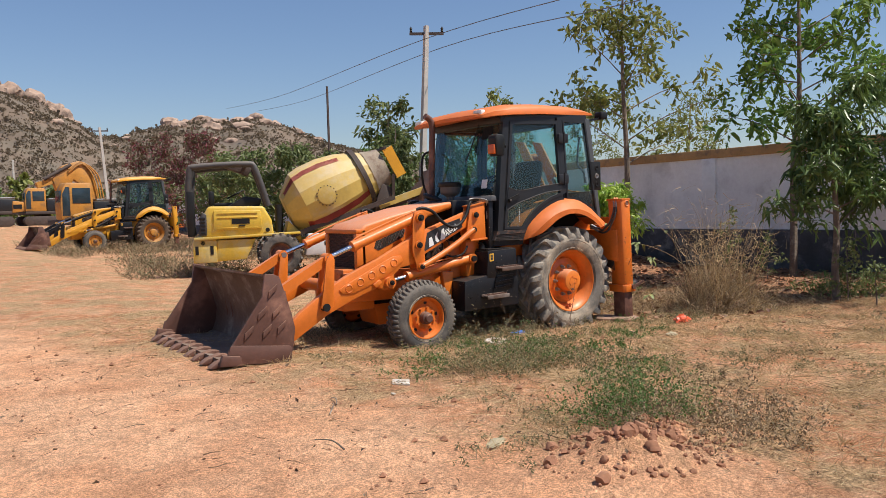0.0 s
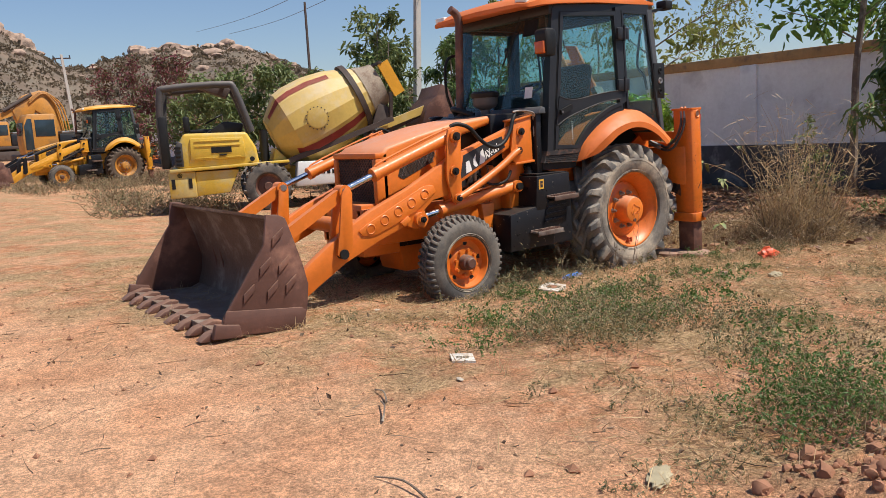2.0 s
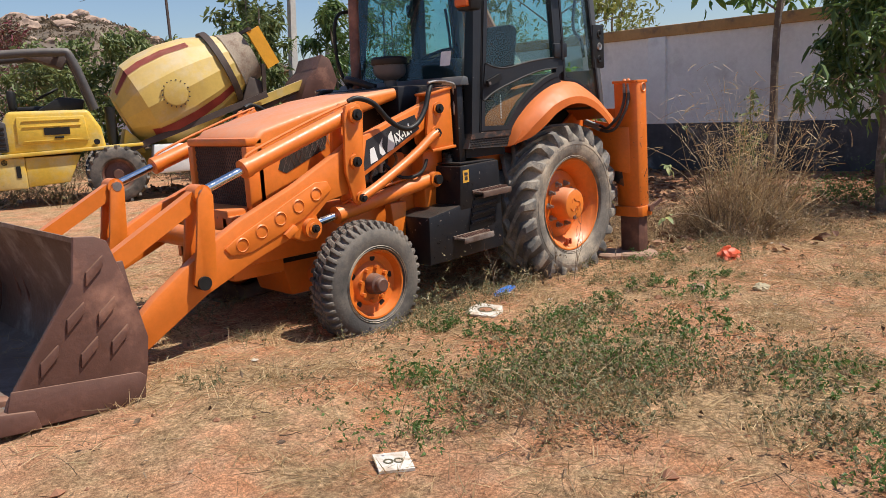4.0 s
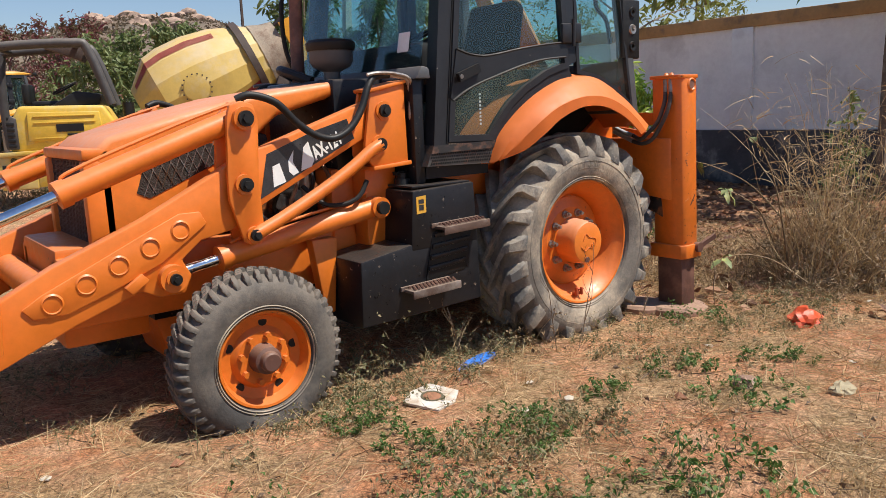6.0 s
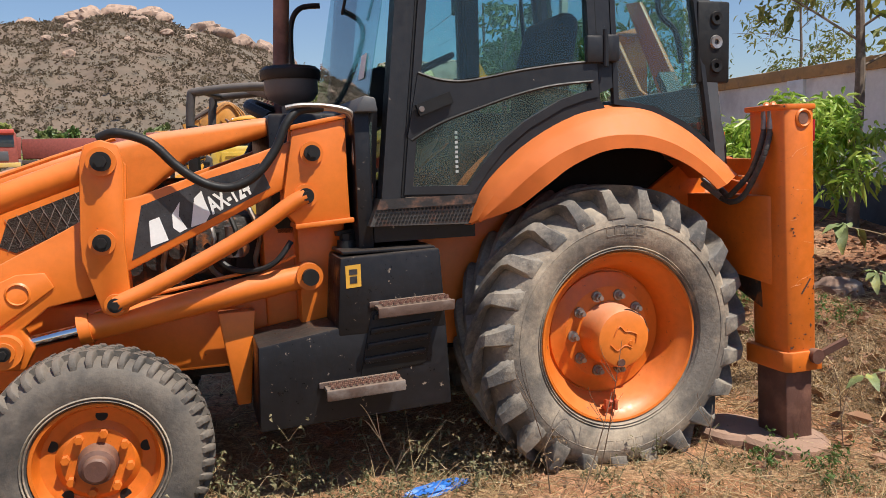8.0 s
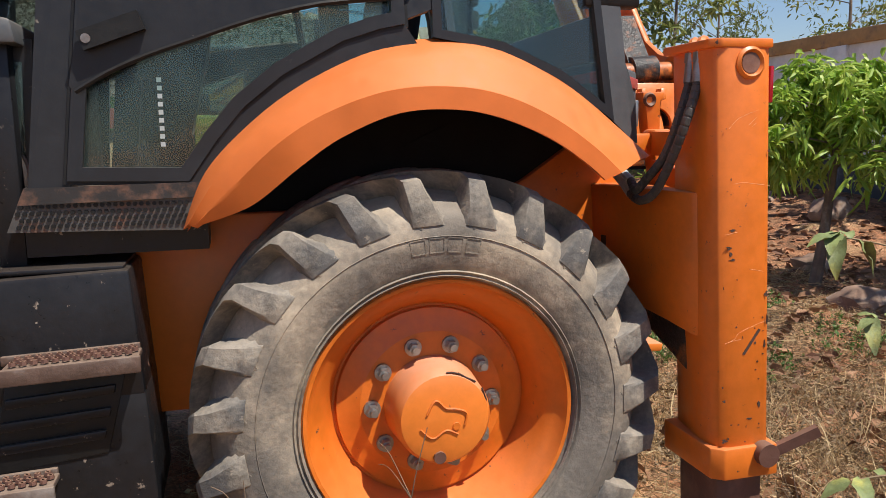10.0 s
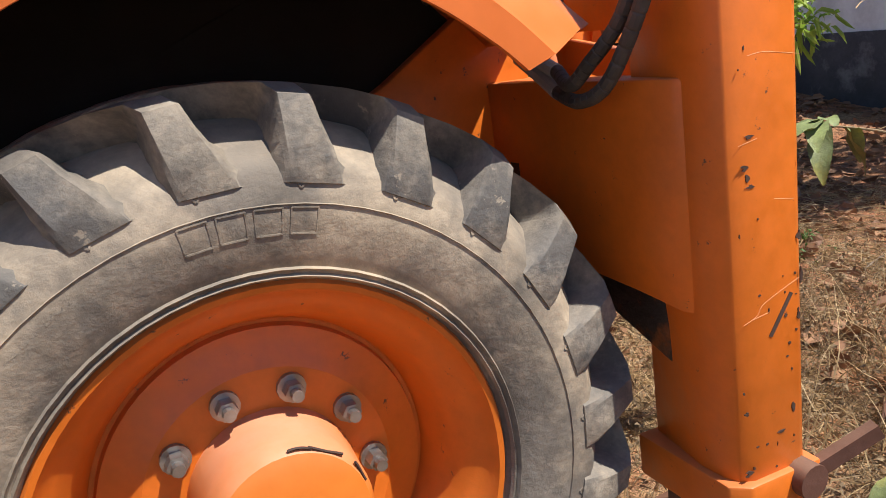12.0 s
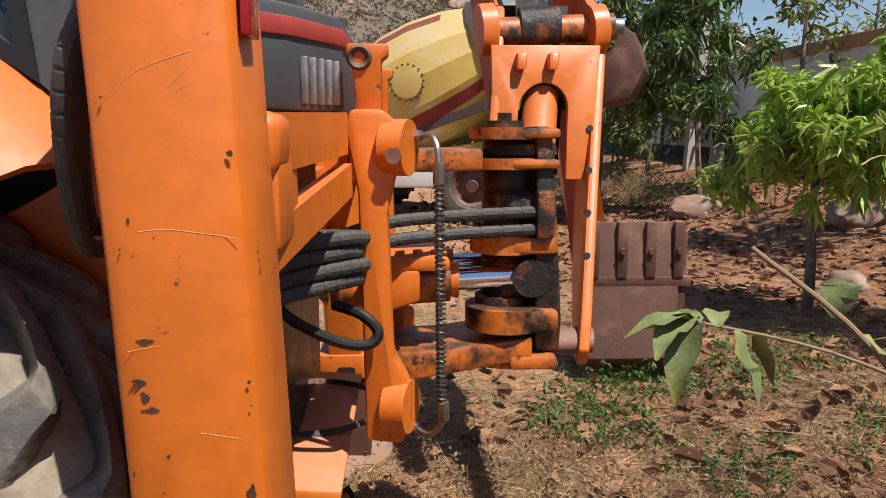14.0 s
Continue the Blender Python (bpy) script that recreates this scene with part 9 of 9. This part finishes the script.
sd = 0
for az, s, rx, rz_ in ((92.8, 0.98, 7.5, 3.6), (94.8, 0.97, 7.0, 3.2), (91.2, 0.95, 6.0, 2.8), (96.4, 0.97, 4.5, 2.2), (90.2, 0.93, 4.0, 2.0), (93.8, 1.0, 3.0, 2.0), (87.5, 0.90, 5.5, 3.0), (86.2, 0.88, 5.0, 2.6), (85.0, 0.86, 4.0, 2.4), (98.6, 0.9, 3.0, 1.4), (96.0, 0.82, 2.5, 1.3),
                       (82.6, 0.9, 4.0, 3.4), (83.6, 0.9, 4.5, 3.0), (81.9, 0.86, 3.0, 2.6), (84.3, 0.94, 3.0, 1.6),
                       (75.0, 0.98, 4.0, 2.2), (74.0, 0.95, 3.5, 2.0), (73.0, 0.9, 4.0, 2.2), (71.6, 0.88, 4.5, 2.0), (70.5, 0.92, 4.0, 2.4), (69.0, 1.0, 4.5, 2.8), (67.8, 0.96, 3.5, 2.0), (72.2, 0.78, 3.5, 2.0), (70.0, 0.78, 4.0, 2.2), (68.4, 0.82, 3.5, 1.8), (74.5, 0.8, 2.5, 1.5), (66.3, 0.9, 3.0, 1.6), (78.0, 0.8, 2.0, 1.0), (88.6, 0.75, 2.0, 1.0), (90.0, 0.7, 2.2, 1.0), (92.0, 0.78, 2.0, 1.0), (97.5, 0.7, 1.8, 0.9)):
    sd += 3.7
    boulder(az, s, rx * 0.8, rz_ * 0.9, sd)
for k in range(36):
    sd += 1.3
    az = R_.uniform(64, 102)
    boulder(az, R_.uniform(0.55, 1.0), R_.uniform(0.7, 2.0), R_.uniform(0.5, 1.2), sd)

# ---- litter on the ground ----
M_card = mat("dirty_white_tile", (0.60, 0.56, 0.50), 0.6, vary=0.15, bump=0.08, col2=(0.40, 0.31, 0.23), amount=0.5, wscale=9)
M_mark = mat("dark_print", (0.10, 0.085, 0.05), 0.6, vary=0.1, bump=0)
M_blue = mat("blue_plastic", (0.03, 0.16, 0.55), 0.35, vary=0.2, bump=0.2)
M_redbag = mat("orange_red_plastic", (0.62, 0.09, 0.03), 0.4, vary=0.2, bump=0.2)
M_cloth = mat("faded_khaki_cloth", (0.36, 0.30, 0.19), 0.9, vary=0.15, bump=0.3)
M_paper = mat("scrap_paper", (0.48, 0.42, 0.34), 0.8, vary=0.1, bump=0.1)


def tile(x, y, rz, two, size=1.0):
    z = gz(x, y)
    bm = bmesh.new()
    pts = [(-0.125, -0.10), (0.0, -0.13), (0.125, -0.09), (0.13, 0.085), (0.0, 0.125), (-0.125, 0.10)] if not two else [(-0.12, -0.12), (0.12, -0.12), (0.12, 0.12), (-0.12, 0.12)]
    a = [bm.verts.new((u, v, 0)) for u, v in pts]
    b = [bm.verts.new((u, v, 0.012)) for u, v in pts]
    n = len(pts)
    bm.faces.new(a[::-1])
    bm.faces.new(b)
    for i in range(n):
        bm.faces.new((a[i], a[(i + 1) % n], b[(i + 1) % n], b[i]))
    bev(bm, 0.004)
    o = part("tile", bm, M_card)
    o.matrix_world = pose(x, y, z + 0.010, 4, -3, rz) @ Matrix.Diagonal((size, size, 1, 1))
    tagged(o, "dirty white square tile with a dark figure eight" if two else "dirty white tile with a dark ring on weedy earth", "tile")
    rings_ = ((0, 0.035), (0, -0.035)) if two else ((0, 0),)
    for cx, cy in rings_:
        r = 0.034 if two else 0.06
        part("printed_ring", lathe([(r - 0.013, 0.0125), (r - 0.013, 0.0145), (r, 0.0145), (r, 0.0125)], (cx, cy, 0), (0, 0, 1), 24, True), M_mark, o)
        if not two:
            part("soil_in_ring", cyl((cx, cy, 0.0122), (cx, cy, 0.0135), 0.047, 20), M_clod, o)


tile(-1.45, -1.22, 25, False)
tile(-3.62, -2.66, 60, True, 0.6)


def crumple(name, x, y, sx, sy, sz, mt, label, cat, seed, rz=0):
    bm = bmesh.new()
    bmesh.ops.create_icosphere(bm, subdivisions=3, radius=1.0)
    for v in bm.verts:
        c = v.co.copy()
        n = noise.noise(c * 2.2 + Vector((seed, 0, 0))) * 0.4 + noise.noise(c * 5 + Vector((0, seed, 0))) * 0.25
        v.co = Vector((c.x * sx, c.y * sy, max(-0.1, c.z) * sz)) * (1 + n)
    o = part(name, bm, mt, None, "", True, 25)
    o.matrix_world = pose(x, y, gz(x, y) + 0.01, 0, 0, rz)
    tagged(o, label, cat)


crumple("plastic_bag", -0.88, -0.92, 0.16, 0.045, 0.03, M_blue, "crumpled blue plastic wrapper in the weeds", "wrapper", 3, 12)
crumple("plastic_bag", 1.0, -1.92, 0.13, 0.09, 0.085, M_redbag, "crumpled orange-red plastic bag in dry grass", "plastic bag", 8, 20)
crumple("plastic_bag", -4.1, -4.55, 0.10, 0.045, 0.016, M_cloth, "dusty beige plastic bag lying on the earth", "plastic bag", 15, 30)
crumple("cloth_cap", -0.15, -2.68, 0.075, 0.05, 0.035, M_cloth, "faded khaki cloth cap on dry grass", "cap", 17)
crumple("stone", -0.35, -2.3, 0.06, 0.05, 0.04, M_rock, "small pale stone on the earth", "stone", 21)
for k, (x, y) in enumerate(((-0.95, -1.42), (-1.0, -1.75), (-3.2, -0.95), (0.35, -2.5), (-3.9, -3.0), (1.7, -2.0), (0.2, -1.75), (-1.25, -1.7))):
    crumple("paper_scrap", x, y, R_.uniform(0.018, 0.04), R_.uniform(0.012, 0.024), 0.006, M_paper, "small dirty scrap of pale paper", "paper scrap", 30 + k, R_.uniform(0, 180))
for k, (x, y, rz, ln) in enumerate(((-5.3, -5.2, 25, 0.4), (-4.6, -3.3, 60, 0.3), (-4.42, -3.05, 75, 0.22), (2.7, 1.2, -30, 0.6), (3.2, 0.4, 15, 0.5), (-4.9, -4.1, 100, 0.3), (4.0, 1.5, 60, 0.7))):
    a = radians(rz)
    z = gz(x, y) + 0.012
    tw = part("twig", tube([(x, y, z), (x + ln * 0.5 * math.cos(a) + 0.02, y + ln * 0.5 * math.sin(a), z + 0.02), (x + ln * math.cos(a), y + ln * math.sin(a), z)], 0.006, 5, 4, 0.003), M_bark)
    tagged(tw, "dry broken twig on the ground", "twig", "twigs")

# bent dry straw lying between the stabiliser and the trees
fallen = Leaves()
for x, y in scatter(620, 1.45, 2.9, -1.15, 0.35, lambda x, y: 0.25 + 0.75 * smooth01(0.9, -0.4, abs(x - 2.2) + abs(y + 0.6))):
    p = Vector((x, y, gz(x, y) + 0.005))
    arc(fallen, p, rand_dir(R_.choice((0.25, 0.5, 1.6))), R_.uniform(0.12, 0.42), R_.uniform(0.003, 0.006), R_.uniform(0.1, 0.35), 5, 0.2, 0.05)
fallen.make("fallen_straw", M_straw, None, "bent dry straw lying on the leaf litter", "straw", "stuff")
